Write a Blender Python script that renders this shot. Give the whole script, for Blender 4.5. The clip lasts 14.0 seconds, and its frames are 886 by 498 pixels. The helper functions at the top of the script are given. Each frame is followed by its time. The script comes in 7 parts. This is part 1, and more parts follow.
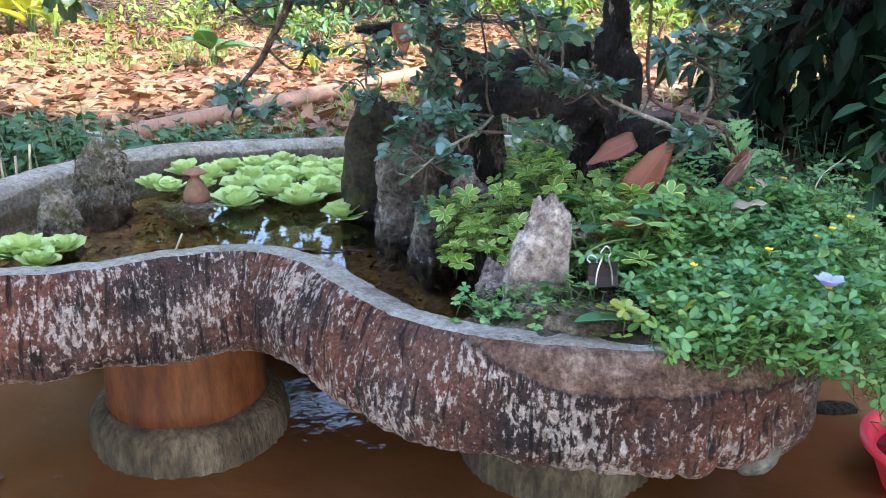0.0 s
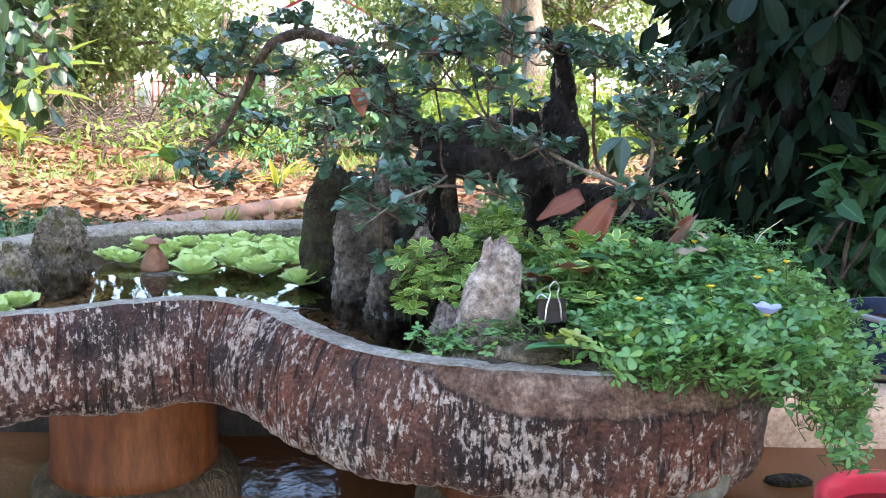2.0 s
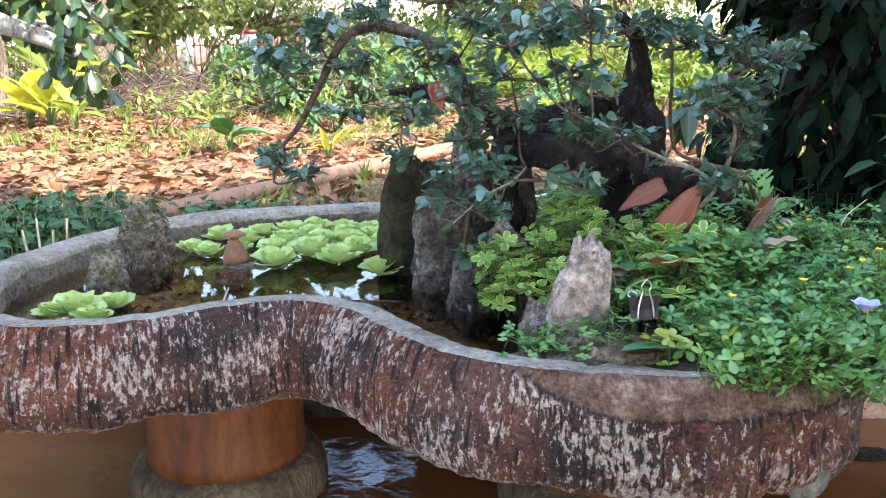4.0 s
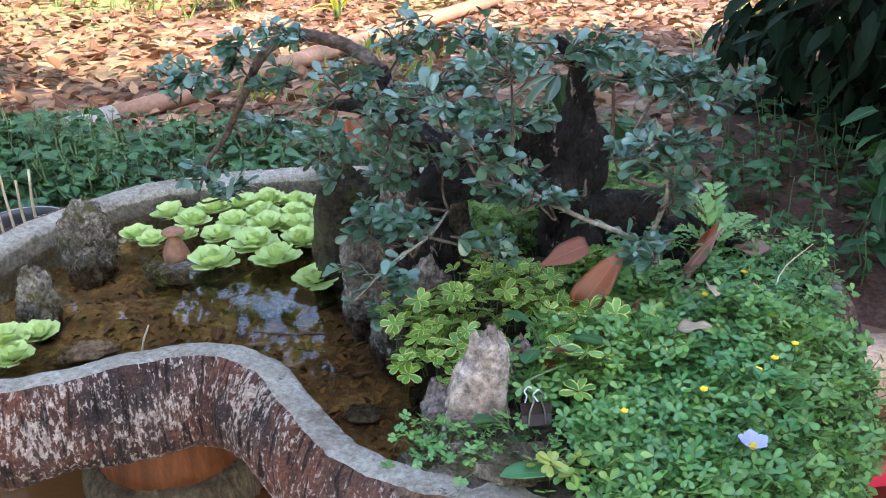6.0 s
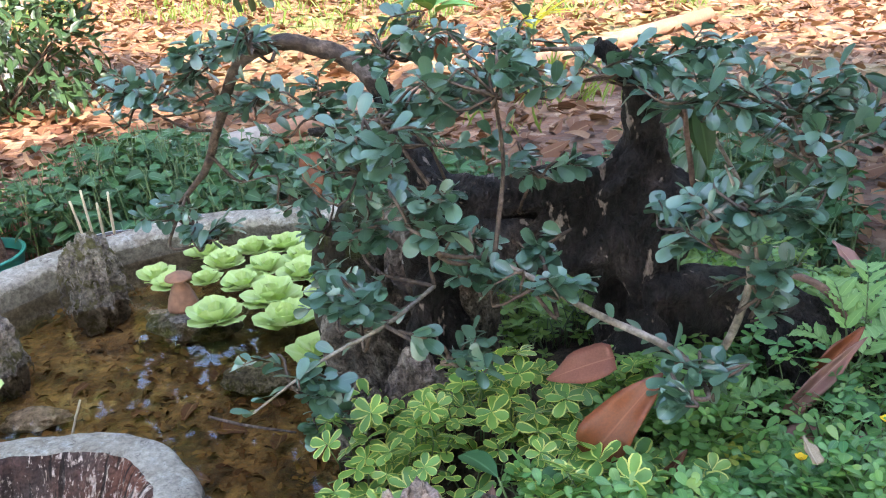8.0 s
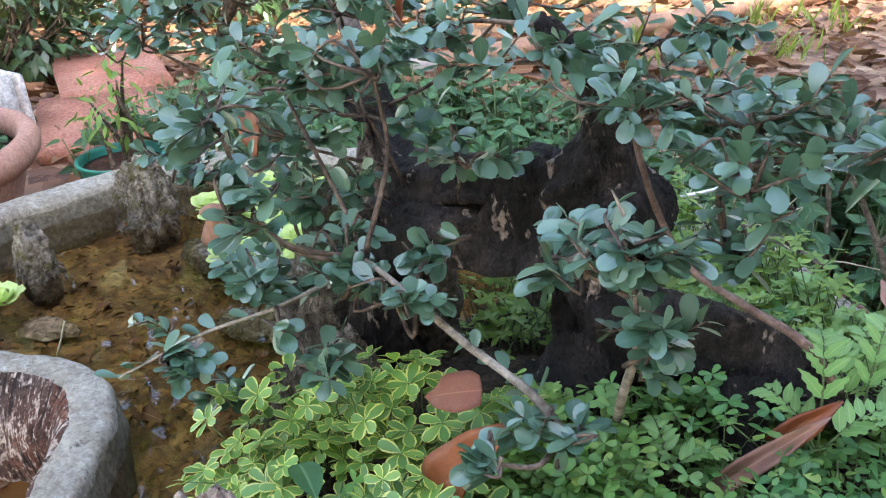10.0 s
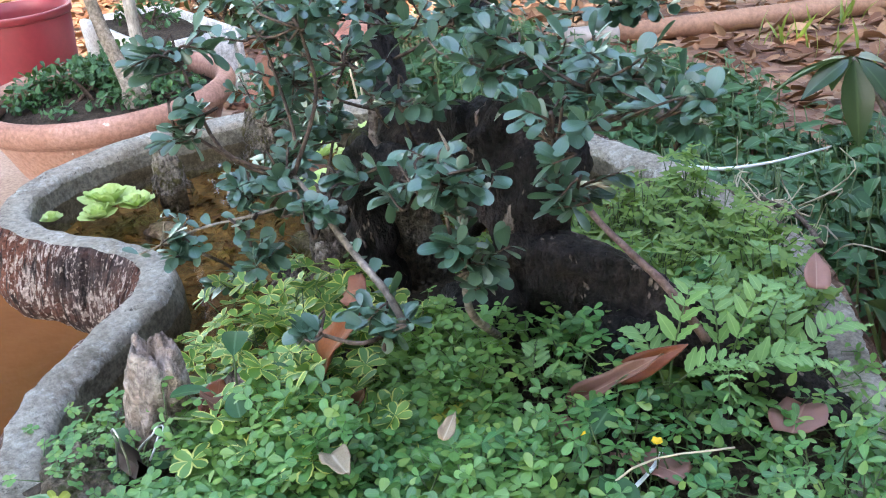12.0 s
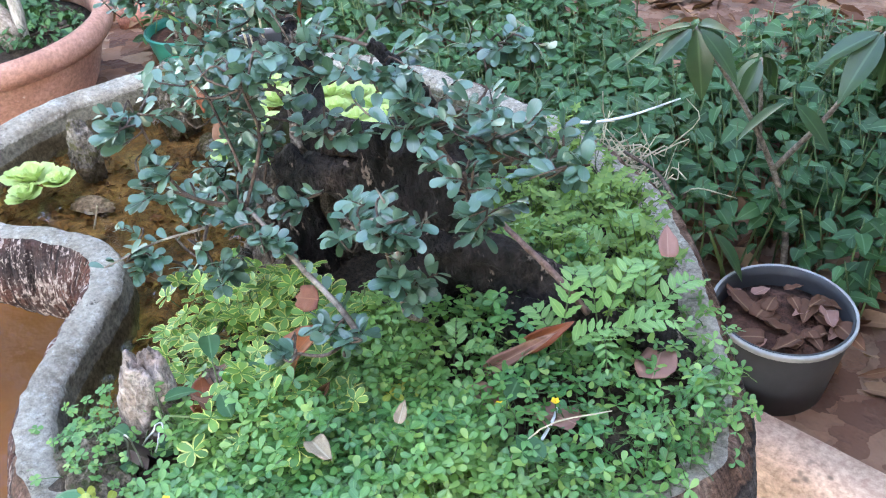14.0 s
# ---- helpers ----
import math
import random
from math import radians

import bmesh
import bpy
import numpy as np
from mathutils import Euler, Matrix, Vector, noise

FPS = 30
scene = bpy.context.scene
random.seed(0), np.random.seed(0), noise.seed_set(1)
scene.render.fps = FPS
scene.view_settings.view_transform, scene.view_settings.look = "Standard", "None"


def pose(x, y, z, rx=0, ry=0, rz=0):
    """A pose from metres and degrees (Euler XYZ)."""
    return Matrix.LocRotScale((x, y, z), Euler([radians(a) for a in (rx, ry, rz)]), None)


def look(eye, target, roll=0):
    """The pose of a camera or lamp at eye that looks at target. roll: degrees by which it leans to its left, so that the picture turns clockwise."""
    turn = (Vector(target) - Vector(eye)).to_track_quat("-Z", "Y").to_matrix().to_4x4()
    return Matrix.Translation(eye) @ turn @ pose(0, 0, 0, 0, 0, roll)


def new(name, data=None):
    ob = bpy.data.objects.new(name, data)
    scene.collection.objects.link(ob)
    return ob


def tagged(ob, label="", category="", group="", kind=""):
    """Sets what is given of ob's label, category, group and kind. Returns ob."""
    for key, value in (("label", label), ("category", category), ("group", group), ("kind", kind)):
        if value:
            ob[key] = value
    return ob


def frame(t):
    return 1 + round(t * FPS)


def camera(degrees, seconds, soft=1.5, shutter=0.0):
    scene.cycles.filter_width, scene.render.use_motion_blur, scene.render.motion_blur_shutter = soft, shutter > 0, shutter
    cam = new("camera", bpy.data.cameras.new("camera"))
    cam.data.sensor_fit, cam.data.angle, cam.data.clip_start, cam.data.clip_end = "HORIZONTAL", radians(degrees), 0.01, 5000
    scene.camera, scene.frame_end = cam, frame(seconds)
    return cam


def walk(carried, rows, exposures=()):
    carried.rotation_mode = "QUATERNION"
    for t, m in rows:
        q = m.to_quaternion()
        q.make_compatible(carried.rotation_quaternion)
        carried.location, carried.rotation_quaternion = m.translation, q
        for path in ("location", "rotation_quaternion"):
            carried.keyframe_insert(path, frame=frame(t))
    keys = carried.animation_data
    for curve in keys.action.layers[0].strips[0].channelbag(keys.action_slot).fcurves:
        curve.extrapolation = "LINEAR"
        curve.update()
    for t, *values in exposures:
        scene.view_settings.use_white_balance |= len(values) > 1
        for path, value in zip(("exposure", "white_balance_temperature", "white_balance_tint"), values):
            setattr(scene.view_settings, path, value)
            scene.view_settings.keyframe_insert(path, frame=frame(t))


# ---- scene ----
cam = camera(54.1, 14.0, soft=1.1)
EXPO = 3.3
PATH = [
    (0, (0.011, 0.008, 0.856), (-0.009, 1.901, 0.209), 0.9),
    (0.5, (-0.005, -0.035, 0.691), (0.042, 1.918, 0.262), 2.1),
    (1, (0.01, -0.045, 0.719), (0.058, 1.901, 0.259), 1.8),
    (1.5, (0.024, -0.044, 0.738), (0.096, 1.91, 0.319), 2.0),
    (2, (0.024, -0.05, 0.751), (0.086, 1.918, 0.397), 1.6),
    (2.5, (0.018, -0.059, 0.755), (0.068, 1.916, 0.443), 1.4),
    (3, (-0.005, -0.052, 0.753), (0.017, 1.925, 0.45), 1.5),
    (3.2, (-0.014, -0.059, 0.754), (-0.019, 1.917, 0.45), 1.4),
    (5.3, (-0.046, 0.034, 1.066), (-0.085, 1.854, 0.237), -2.7),
    (5.5, (0.011, 0.058, 1.108), (-0.038, 1.87, 0.264), -2.0),
    (6, (0.145, 0.115, 1.131), (0.02, 1.919, 0.277), -0.8),
    (6.5, (0.233, 0.218, 1.087), (0.022, 2.025, 0.254), -1.3),
    (7, (0.286, 0.357, 1.029), (-0.057, 2.149, 0.209), -1.5),
    (7.5, (0.331, 0.456, 1.026), (-0.124, 2.228, 0.217), -2.7),
    (7.7, (0.35, 0.494, 1.025), (-0.185, 2.25, 0.232), -3.4),
    (9.8, (0.556, 0.753, 1.03), (-0.447, 2.216, 0.107), -3.3),
    (10, (0.594, 0.778, 1.026), (-0.465, 2.208, 0.114), -3.2),
    (10.5, (0.655, 0.807, 1.004), (-0.481, 2.182, 0.098), -3.3),
    (11, (0.744, 0.811, 1.016), (-0.489, 2.096, 0.106), -4.0),
    (11.5, (0.851, 0.826, 1.031), (-0.464, 2.007, 0.095), -4.7),
    (12, (0.93, 0.883, 1.035), (-0.51, 1.91, 0.102), -5.4),
    (12.5, (0.997, 0.939, 1.077), (-0.471, 1.905, 0.121), -5.3),
    (13, (1.034, 0.921, 1.154), (-0.369, 1.879, 0.098), -4.2),
    (13.5, (1.059, 0.878, 1.253), (-0.235, 1.817, 0.052), -3.9),
    (14, (0.965, 0.804, 1.295), (-0.168, 1.898, 0.064), -5.3),
]
walk(cam, [(t, look(eye, target, roll)) for t, eye, target, roll in PATH],
     exposures=[(t, EXPO + e, k, 14) for t, e, k in ((0.0, 0.2, 6350), (1.5, 0.2, 6400), (3.0, 0.22, 6600), (6.0, 0.18, 6750), (7.5, 0.3, 6900), (10.0, 0.5, 7300), (11.0, 0.55, 7350), (12.0, 0.46, 7100), (13.0, 0.42, 7000), (13.5, 0.6, 7000), (14.0, 0.85, 7000))])

# ---- world and sun ----
SUN_AZ, SUN_EL = radians(128), radians(46)
world = bpy.data.worlds.new("sky")
scene.world = world
world.use_nodes = True
wn = world.node_tree
sky = wn.nodes.new("ShaderNodeTexSky")
sky.sky_type, sky.sun_disc = "NISHITA", False
sky.sun_elevation, sky.sun_rotation = SUN_EL, SUN_AZ
sky.air_density, sky.dust_density, sky.ozone_density = 1.0, 1.1, 1.2
wn.links.new(sky.outputs[0], wn.nodes["Background"].inputs[0])
wn.nodes["Background"].inputs[1].default_value = 0.15
sun_dir = Vector((math.sin(SUN_AZ) * math.cos(SUN_EL), math.cos(SUN_AZ) * math.cos(SUN_EL), math.sin(SUN_EL)))
sun = new("sun", bpy.data.lights.new("sun", "SUN"))
sun.data.energy, sun.data.angle, sun.data.color = 1.75, radians(0.5), (1.0, 0.94, 0.84)
sun.matrix_world = look(sun_dir * 30, (0, 0, 0))


# ---- material tools ----
def material(name):
    m = bpy.data.materials.new(name)
    m.use_nodes = True
    nt = m.node_tree
    return m, nt, nt.nodes["Principled BSDF"]


def node(nt, kind, **values):
    n = nt.nodes.new(kind)
    for k, v in values.items():
        if k in n.inputs:
            n.inputs[k].default_value = v
    return n


def ramp(nt, src, stops):
    r = nt.nodes.new("ShaderNodeValToRGB")
    while len(r.color_ramp.elements) < len(stops):
        r.color_ramp.elements.new(0.5)
    for e, (p, c) in zip(r.color_ramp.elements, stops):
        e.position, e.color = p, (*c, 1) if len(c) == 3 else c
    nt.links.new(src, r.inputs[0])
    return r.outputs[0]


def mixcol(nt, fac, a, b, blend="MIX"):
    m = nt.nodes.new("ShaderNodeMix")
    m.data_type, m.blend_type = "RGBA", blend
    for i, s in ((0, fac), (6, a), (7, b)):
        if isinstance(s, (int, float)):
            m.inputs[i].default_value = s
        elif isinstance(s, tuple):
            m.inputs[i].default_value = (*s, 1)
        else:
            nt.links.new(s, m.inputs[i])
    return m.outputs[2]


def coords(nt, scale=(1, 1, 1), kind="Object"):
    tc = nt.nodes.new("ShaderNodeTexCoord")
    mp = nt.nodes.new("ShaderNodeMapping")
    mp.inputs["Scale"].default_value = scale
    nt.links.new(tc.outputs[kind], mp.inputs[0])
    return mp.outputs[0]


def noise_tex(nt, vec, scale, detail=6.0, rough=0.6):
    n = node(nt, "ShaderNodeTexNoise", Scale=scale, Detail=detail, Roughness=rough)
    nt.links.new(vec, n.inputs["Vector"])
    return n.outputs[0]


def bump(nt, bsdf, height, strength, dist=0.01):
    b = node(nt, "ShaderNodeBump", Strength=strength, Distance=dist)
    nt.links.new(height, b.inputs["Height"])
    nt.links.new(b.outputs[0], bsdf.inputs["Normal"])


def leaf_mat(name, cols, rough=0.4, trans=0.3, rib=None, rib_width=0.07, margin=None, tcol=None, spec=0.5, big=2.5):
    """Leaf: hue by island, blotches, a pale midrib, an optional pale margin, some light through the blade."""
    m, nt, bs = material(name)
    geo = nt.nodes.new("ShaderNodeNewGeometry")
    n = len(cols)
    col = ramp(nt, geo.outputs["Random Per Island"], [(i / max(1, n - 1), c) for i, c in enumerate(cols)])
    blot = noise_tex(nt, coords(nt), 90, 3)
    col = mixcol(nt, ramp(nt, blot, [(0.3, (0, 0, 0)), (0.75, (0.45, 0.45, 0.45))]), col, mixcol(nt, 0.55, col, (0.012, 0.012, 0.006)))
    patch = noise_tex(nt, coords(nt), big, 2)
    col = mixcol(nt, ramp(nt, patch, [(0.35, (0, 0, 0)), (0.7, (0.5, 0.5, 0.5))]), col, cols[-1])
    uv = nt.nodes.new("ShaderNodeUVMap")
    sep = nt.nodes.new("ShaderNodeSeparateXYZ")
    nt.links.new(uv.outputs[0], sep.inputs[0])
    ab = nt.nodes.new("ShaderNodeMath")
    ab.operation = "ABSOLUTE"
    nt.links.new(sep.outputs[0], ab.inputs[0])
    if rib:
        col = mixcol(nt, ramp(nt, ab.outputs[0], [(0.0, (0.7, 0.7, 0.7)), (rib_width, (0.4, 0.4, 0.4)), (rib_width * 1.8, (0, 0, 0))]), col, rib)
    if margin:
        wob = node(nt, "ShaderNodeMath")
        wob.operation = "MULTIPLY_ADD"
        wob.inputs[1].default_value = 0.5
        nt.links.new(noise_tex(nt, coords(nt), 60, 2), wob.inputs[0])
        nt.links.new(ab.outputs[0], wob.inputs[2])
        col = mixcol(nt, ramp(nt, wob.outputs[0], [(0.98, (0, 0, 0)), (1.09, (0.95, 0.95, 0.95))]), col, margin)
    nt.links.new(col, bs.inputs["Base Color"])
    bs.inputs["Roughness"].default_value = rough
    bs.inputs["Specular IOR Level"].default_value = spec
    veins = nt.nodes.new("ShaderNodeTexWave")
    veins.wave_type, veins.bands_direction = "BANDS", "DIAGONAL"
    veins.inputs["Scale"].default_value, veins.inputs["Distortion"].default_value = 3.0, 1.0
    nt.links.new(uv.outputs[0], veins.inputs["Vector"])
    bump(nt, bs, veins.outputs[1], 0.05, 0.001)
    if trans:
        tr = nt.nodes.new("ShaderNodeBsdfTranslucent")
        nt.links.new(mixcol(nt, 0.55, col, tcol or (0.25, 0.4, 0.04)), tr.inputs[0])
        mx = nt.nodes.new("ShaderNodeMixShader")
        mx.inputs[0].default_value = trans
        nt.links.new(bs.outputs[0], mx.inputs[1])
        nt.links.new(tr.outputs[0], mx.inputs[2])
        nt.links.new(mx.outputs[0], nt.nodes["Material Output"].inputs[0])
    return m


def rough_mat(name, cols, scale=8, rough=0.9, fine=60, strength=0.6, dist=0.01, vec_scale=(1, 1, 1), spots=None, spot_scale=30, spot_at=0.62, kind="Object", moss=None):
    """Stone, soil, bark, cement: a coarse colour ramp, fine grain, optional lichen spots and moss."""
    m, nt, bs = material(name)
    v = coords(nt, vec_scale, kind)
    n1 = noise_tex(nt, v, scale, 5, 0.65)
    k = len(cols)
    col = ramp(nt, n1, [(0.3 + 0.4 * i / max(1, k - 1), c) for i, c in enumerate(cols)])
    n2 = noise_tex(nt, v, fine, 4, 0.7)
    col = mixcol(nt, 0.2 + 0.5 * strength ** 1.5, col, ramp(nt, n2, [(0.36, (0.10, 0.10, 0.10)), (0.64, (0.86, 0.86, 0.86))]), "OVERLAY")
    if moss:
        n4 = noise_tex(nt, v, scale * 1.7, 4, 0.7)
        col = mixcol(nt, ramp(nt, n4, [(0.5, (0, 0, 0)), (0.6, (0.9, 0.9, 0.9))]), col, moss)
    if spots:
        n3 = noise_tex(nt, v, spot_scale, 3, 0.6)
        col = mixcol(nt, ramp(nt, n3, [(spot_at, (0, 0, 0)), (spot_at + 0.05, (0.9, 0.9, 0.9))]), col, spots)
    nt.links.new(col, bs.inputs["Base Color"])
    bs.inputs["Roughness"].default_value = rough
    bs.inputs["Specular IOR Level"].default_value = 0.25
    add = nt.nodes.new("ShaderNodeMath")
    add.operation = "ADD"
    nt.links.new(n1, add.inputs[0])
    nt.links.new(n2, add.inputs[1])
    bump(nt, bs, add.outputs[0], strength, dist)
    return m


def plain_mat(name, col, rough=0.5, metal=0.0, vary=0.15, scale=40):
    m, nt, bs = material(name)
    n = noise_tex(nt, coords(nt), scale, 4)
    dark = tuple(c * (1 - vary * 2) for c in col)
    nt.links.new(ramp(nt, n, [(0.3, dark), (0.65, col)]), bs.inputs["Base Color"])
    bs.inputs["Roughness"].default_value, bs.inputs["Metallic"].default_value = rough, metal
    bump(nt, bs, n, 0.15, 0.002)
    return m


# ---- materials ----
M_BONSAI = leaf_mat("bonsai_leaf", [(0.036, 0.092, 0.061), (0.066, 0.140, 0.092), (0.118, 0.202, 0.132), (0.047, 0.113, 0.068)], 0.28, 0.14, rib=(0.09, 0.15, 0.10), rib_width=0.05, tcol=(0.12, 0.25, 0.06), spec=0.75)
M_PEANUT = leaf_mat("peanut_leaf", [(0.032, 0.140, 0.046), (0.060, 0.220, 0.064), (0.112, 0.300, 0.078), (0.044, 0.180, 0.060), (0.26, 0.40, 0.09)], 0.38, 0.27, tcol=(0.26, 0.44, 0.06), big=5.5, rib=(0.2, 0.36, 0.1), rib_width=0.05)
M_YELLOWED = leaf_mat("yellowing_leaf", [(0.26, 0.33, 0.05), (0.38, 0.38, 0.06), (0.20, 0.30, 0.06)], 0.4, 0.25, rib=(0.4, 0.42, 0.12), tcol=(0.5, 0.5, 0.05))
M_VARIEG = leaf_mat("variegated_leaf", [(0.050, 0.155, 0.036), (0.080, 0.220, 0.046), (0.17, 0.320, 0.060)], 0.4, 0.2, margin=(0.55, 0.56, 0.14))
M_FERN = leaf_mat("fern_leaf", [(0.10, 0.235, 0.065), (0.15, 0.310, 0.085), (0.21, 0.37, 0.12)], 0.5, 0.18, rib=(0.3, 0.45, 0.15))
M_HERB = leaf_mat("fine_herb_leaf", [(0.060, 0.150, 0.028), (0.105, 0.215, 0.036), (0.19, 0.29, 0.055)], 0.55, 0.3)
M_LETTUCE = leaf_mat("water_lettuce_leaf", [(0.42, 0.56, 0.17), (0.5, 0.63, 0.22), (0.56, 0.68, 0.28)], 0.65, 0.25, rib=(0.6, 0.68, 0.34), rib_width=0.12, tcol=(0.5, 0.6, 0.15), spec=0.25)
M_COVER = leaf_mat("ground_cover_leaf", [(0.010, 0.042, 0.016), (0.022, 0.078, 0.027), (0.046, 0.128, 0.042)], 0.5, 0.1, spec=0.3, rib=(0.12, 0.22, 0.1))
# Near-black leaf colour: the deep shade under the canopy is put into it.
M_SHADELEAF = leaf_mat("shade_toned_leaf", [(0.0040, 0.0104, 0.0056), (0.0064, 0.0152, 0.0080), (0.0096, 0.0216, 0.0104)], 0.5, 0.06, rib=(0.015, 0.035, 0.018), tcol=(0.04, 0.09, 0.02), spec=0.08)
M_SUNLEAF = leaf_mat("sunlit_shrub_leaf", [(0.0750, 0.1500, 0.0225), (0.1275, 0.2250, 0.0375), (0.2025, 0.2700, 0.0600), (0.0900, 0.1650, 0.0375)], 0.5, 0.4, tcol=(0.45, 0.5, 0.06))
M_DEEPLEAF = leaf_mat("deep_green_leaf", [(0.020, 0.060, 0.026), (0.040, 0.105, 0.040), (0.070, 0.150, 0.055)], 0.45, 0.25, tcol=(0.2, 0.32, 0.05))
M_TREELEAF = leaf_mat("far_tree_leaf", [(0.045, 0.080, 0.018), (0.085, 0.130, 0.028), (0.15, 0.185, 0.055)], 0.55, 0.35, tcol=(0.35, 0.38, 0.06), big=0.4)
M_YELLOWLEAF = leaf_mat("yellow_green_leaf", [(0.2800, 0.3360, 0.0400), (0.4000, 0.4160, 0.0480), (0.4800, 0.4640, 0.0800)], 0.45, 0.4, rib=(0.6, 0.6, 0.25), tcol=(0.7, 0.65, 0.05))
M_DRY = leaf_mat("dry_leaf", [(0.08, 0.030, 0.016), (0.22, 0.10, 0.05), (0.46, 0.28, 0.155), (0.11, 0.042, 0.024), (0.32, 0.16, 0.085), (0.06, 0.026, 0.016)], 0.7, 0.12, rib=(0.3, 0.18, 0.1), tcol=(0.4, 0.18, 0.05), spec=0.25)
M_REDDRY = leaf_mat("russet_dry_leaf", [(0.17, 0.033, 0.009), (0.24, 0.056, 0.013), (0.08, 0.021, 0.008)], 0.45, 0.1, rib=(0.28, 0.09, 0.04), rib_width=0.03, tcol=(0.4, 0.08, 0.02), big=38)
M_DULLRED = leaf_mat("dull_red_dry_leaf", [(0.19, 0.055, 0.035), (0.25, 0.085, 0.055), (0.10, 0.03, 0.02)], 0.6, 0.1, rib=(0.3, 0.13, 0.08), rib_width=0.03, tcol=(0.4, 0.1, 0.03), big=34)
M_CREAMDRY = leaf_mat("cream_dry_leaf", [(0.30, 0.23, 0.14), (0.38, 0.30, 0.19), (0.20, 0.13, 0.075)], 0.7, 0.1, rib=(0.5, 0.42, 0.3), tcol=(0.5, 0.35, 0.15), big=30)
M_PINKDRY = leaf_mat("faded_dry_leaf", [(0.22, 0.10, 0.075), (0.33, 0.17, 0.13)], 0.7, 0.1, rib=(0.45, 0.28, 0.2), rib_width=0.04, tcol=(0.4, 0.2, 0.1))
M_BLACKWOOD = rough_mat("blackened_wood", [(0.006, 0.005, 0.005), (0.020, 0.015, 0.014), (0.075, 0.054, 0.048)], 12, 0.75, 90, 1.0, 0.03, (1, 1, 0.5), spots=(0.30, 0.235, 0.20), spot_scale=50, spot_at=0.635)
M_TWIG = rough_mat("grey_twig_bark", [(0.10, 0.08, 0.06), (0.2, 0.165, 0.13), (0.3, 0.26, 0.22)], 30, 0.85, 120, 0.5, 0.003)
M_REDTWIG = rough_mat("reddish_branch_bark", [(0.07, 0.04, 0.032), (0.14, 0.085, 0.068), (0.22, 0.15, 0.125)], 40, 0.85, 140, 0.5, 0.003)
M_BROWNTWIG = rough_mat("brown_branch_bark", [(0.035, 0.025, 0.02), (0.08, 0.055, 0.04), (0.15, 0.11, 0.085)], 30, 0.85, 120, 0.6, 0.004)
M_PILLAR = rough_mat("mossy_dark_stone", [(0.015, 0.012, 0.009), (0.04, 0.03, 0.02), (0.07, 0.055, 0.035)], 12, 0.9, 90, 1.0, 0.02, moss=(0.05, 0.055, 0.015), spots=(0.22, 0.15, 0.1), spot_scale=40, spot_at=0.7)
M_ROCK = rough_mat("grey_rock", [(0.036, 0.026, 0.019), (0.13, 0.102, 0.080), (0.31, 0.262, 0.22)], 18, 0.9, 110, 1.0, 0.03, spots=(0.45, 0.42, 0.4), spot_scale=28, spot_at=0.66)
M_PINKROCK = rough_mat("reddish_rock", [(0.055, 0.038, 0.032), (0.18, 0.135, 0.117), (0.43, 0.365, 0.33)], 18, 0.9, 110, 1.0, 0.015, spots=(0.55, 0.5, 0.48), spot_scale=26, spot_at=0.64)
M_PALEROCK = rough_mat("pale_tipped_rock", [(0.11, 0.072, 0.054), (0.27, 0.205, 0.170), (0.50, 0.435, 0.385)], 14, 0.9, 90, 0.9, 0.012, spots=(0.62, 0.58, 0.56), spot_scale=20, spot_at=0.60)
M_MOSSROCK = rough_mat("mossy_rock", [(0.0840, 0.0700, 0.0560), (0.2100, 0.1750, 0.1400), (0.3640, 0.3220, 0.2660)], 20, 0.95, 120, 1.0, 0.02, moss=(0.095, 0.085, 0.028), spots=(0.3, 0.28, 0.24), spot_scale=45, spot_at=0.7)
M_KNOT = rough_mat("damp_grey_cement", [(0.05, 0.045, 0.034), (0.095, 0.085, 0.066), (0.15, 0.135, 0.11)], 20, 0.9, 120, 0.6, 0.006)
M_KERB = rough_mat("kerb_cement", [(0.44, 0.27, 0.18), (0.6, 0.39, 0.27), (0.7, 0.48, 0.36)], 5, 0.9, 90, 0.5, 0.004, spots=(0.16, 0.11, 0.08), spot_scale=12, spot_at=0.68)
M_PAVING = rough_mat("tan_paving", [(0.24, 0.16, 0.11), (0.36, 0.25, 0.18), (0.42, 0.3, 0.23)], 3, 0.85, 80, 0.4, 0.004, spots=(0.2, 0.13, 0.09), spot_scale=9, spot_at=0.66)
M_SOIL = rough_mat("dark_soil", [(0.016, 0.011, 0.007), (0.042, 0.029, 0.019), (0.085, 0.062, 0.043)], 20, 0.95, 120, 1.0, 0.01)
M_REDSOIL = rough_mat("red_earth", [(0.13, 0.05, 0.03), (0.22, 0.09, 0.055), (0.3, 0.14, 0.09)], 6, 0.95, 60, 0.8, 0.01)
# Darkened copy of red_earth: tree shade put into the colour; also pot soil.
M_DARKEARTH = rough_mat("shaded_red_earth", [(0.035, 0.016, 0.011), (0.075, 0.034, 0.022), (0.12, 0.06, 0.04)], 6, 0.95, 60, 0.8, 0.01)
M_TERRACOTTA = rough_mat("terracotta", [(0.25, 0.125, 0.09), (0.33, 0.175, 0.13), (0.4, 0.23, 0.18)], 5, 0.8, 90, 0.35, 0.003, spots=(0.6, 0.5, 0.42), spot_scale=26, spot_at=0.7)
M_BRICKRED = rough_mat("reddish_clay", [(0.19, 0.07, 0.045), (0.28, 0.115, 0.078), (0.35, 0.165, 0.12)], 5, 0.85, 80, 0.5, 0.005)
M_PIPE = rough_mat("brown_pipe", [(0.20, 0.105, 0.065), (0.27, 0.15, 0.098)], 6, 0.6, 60, 0.2, 0.002)
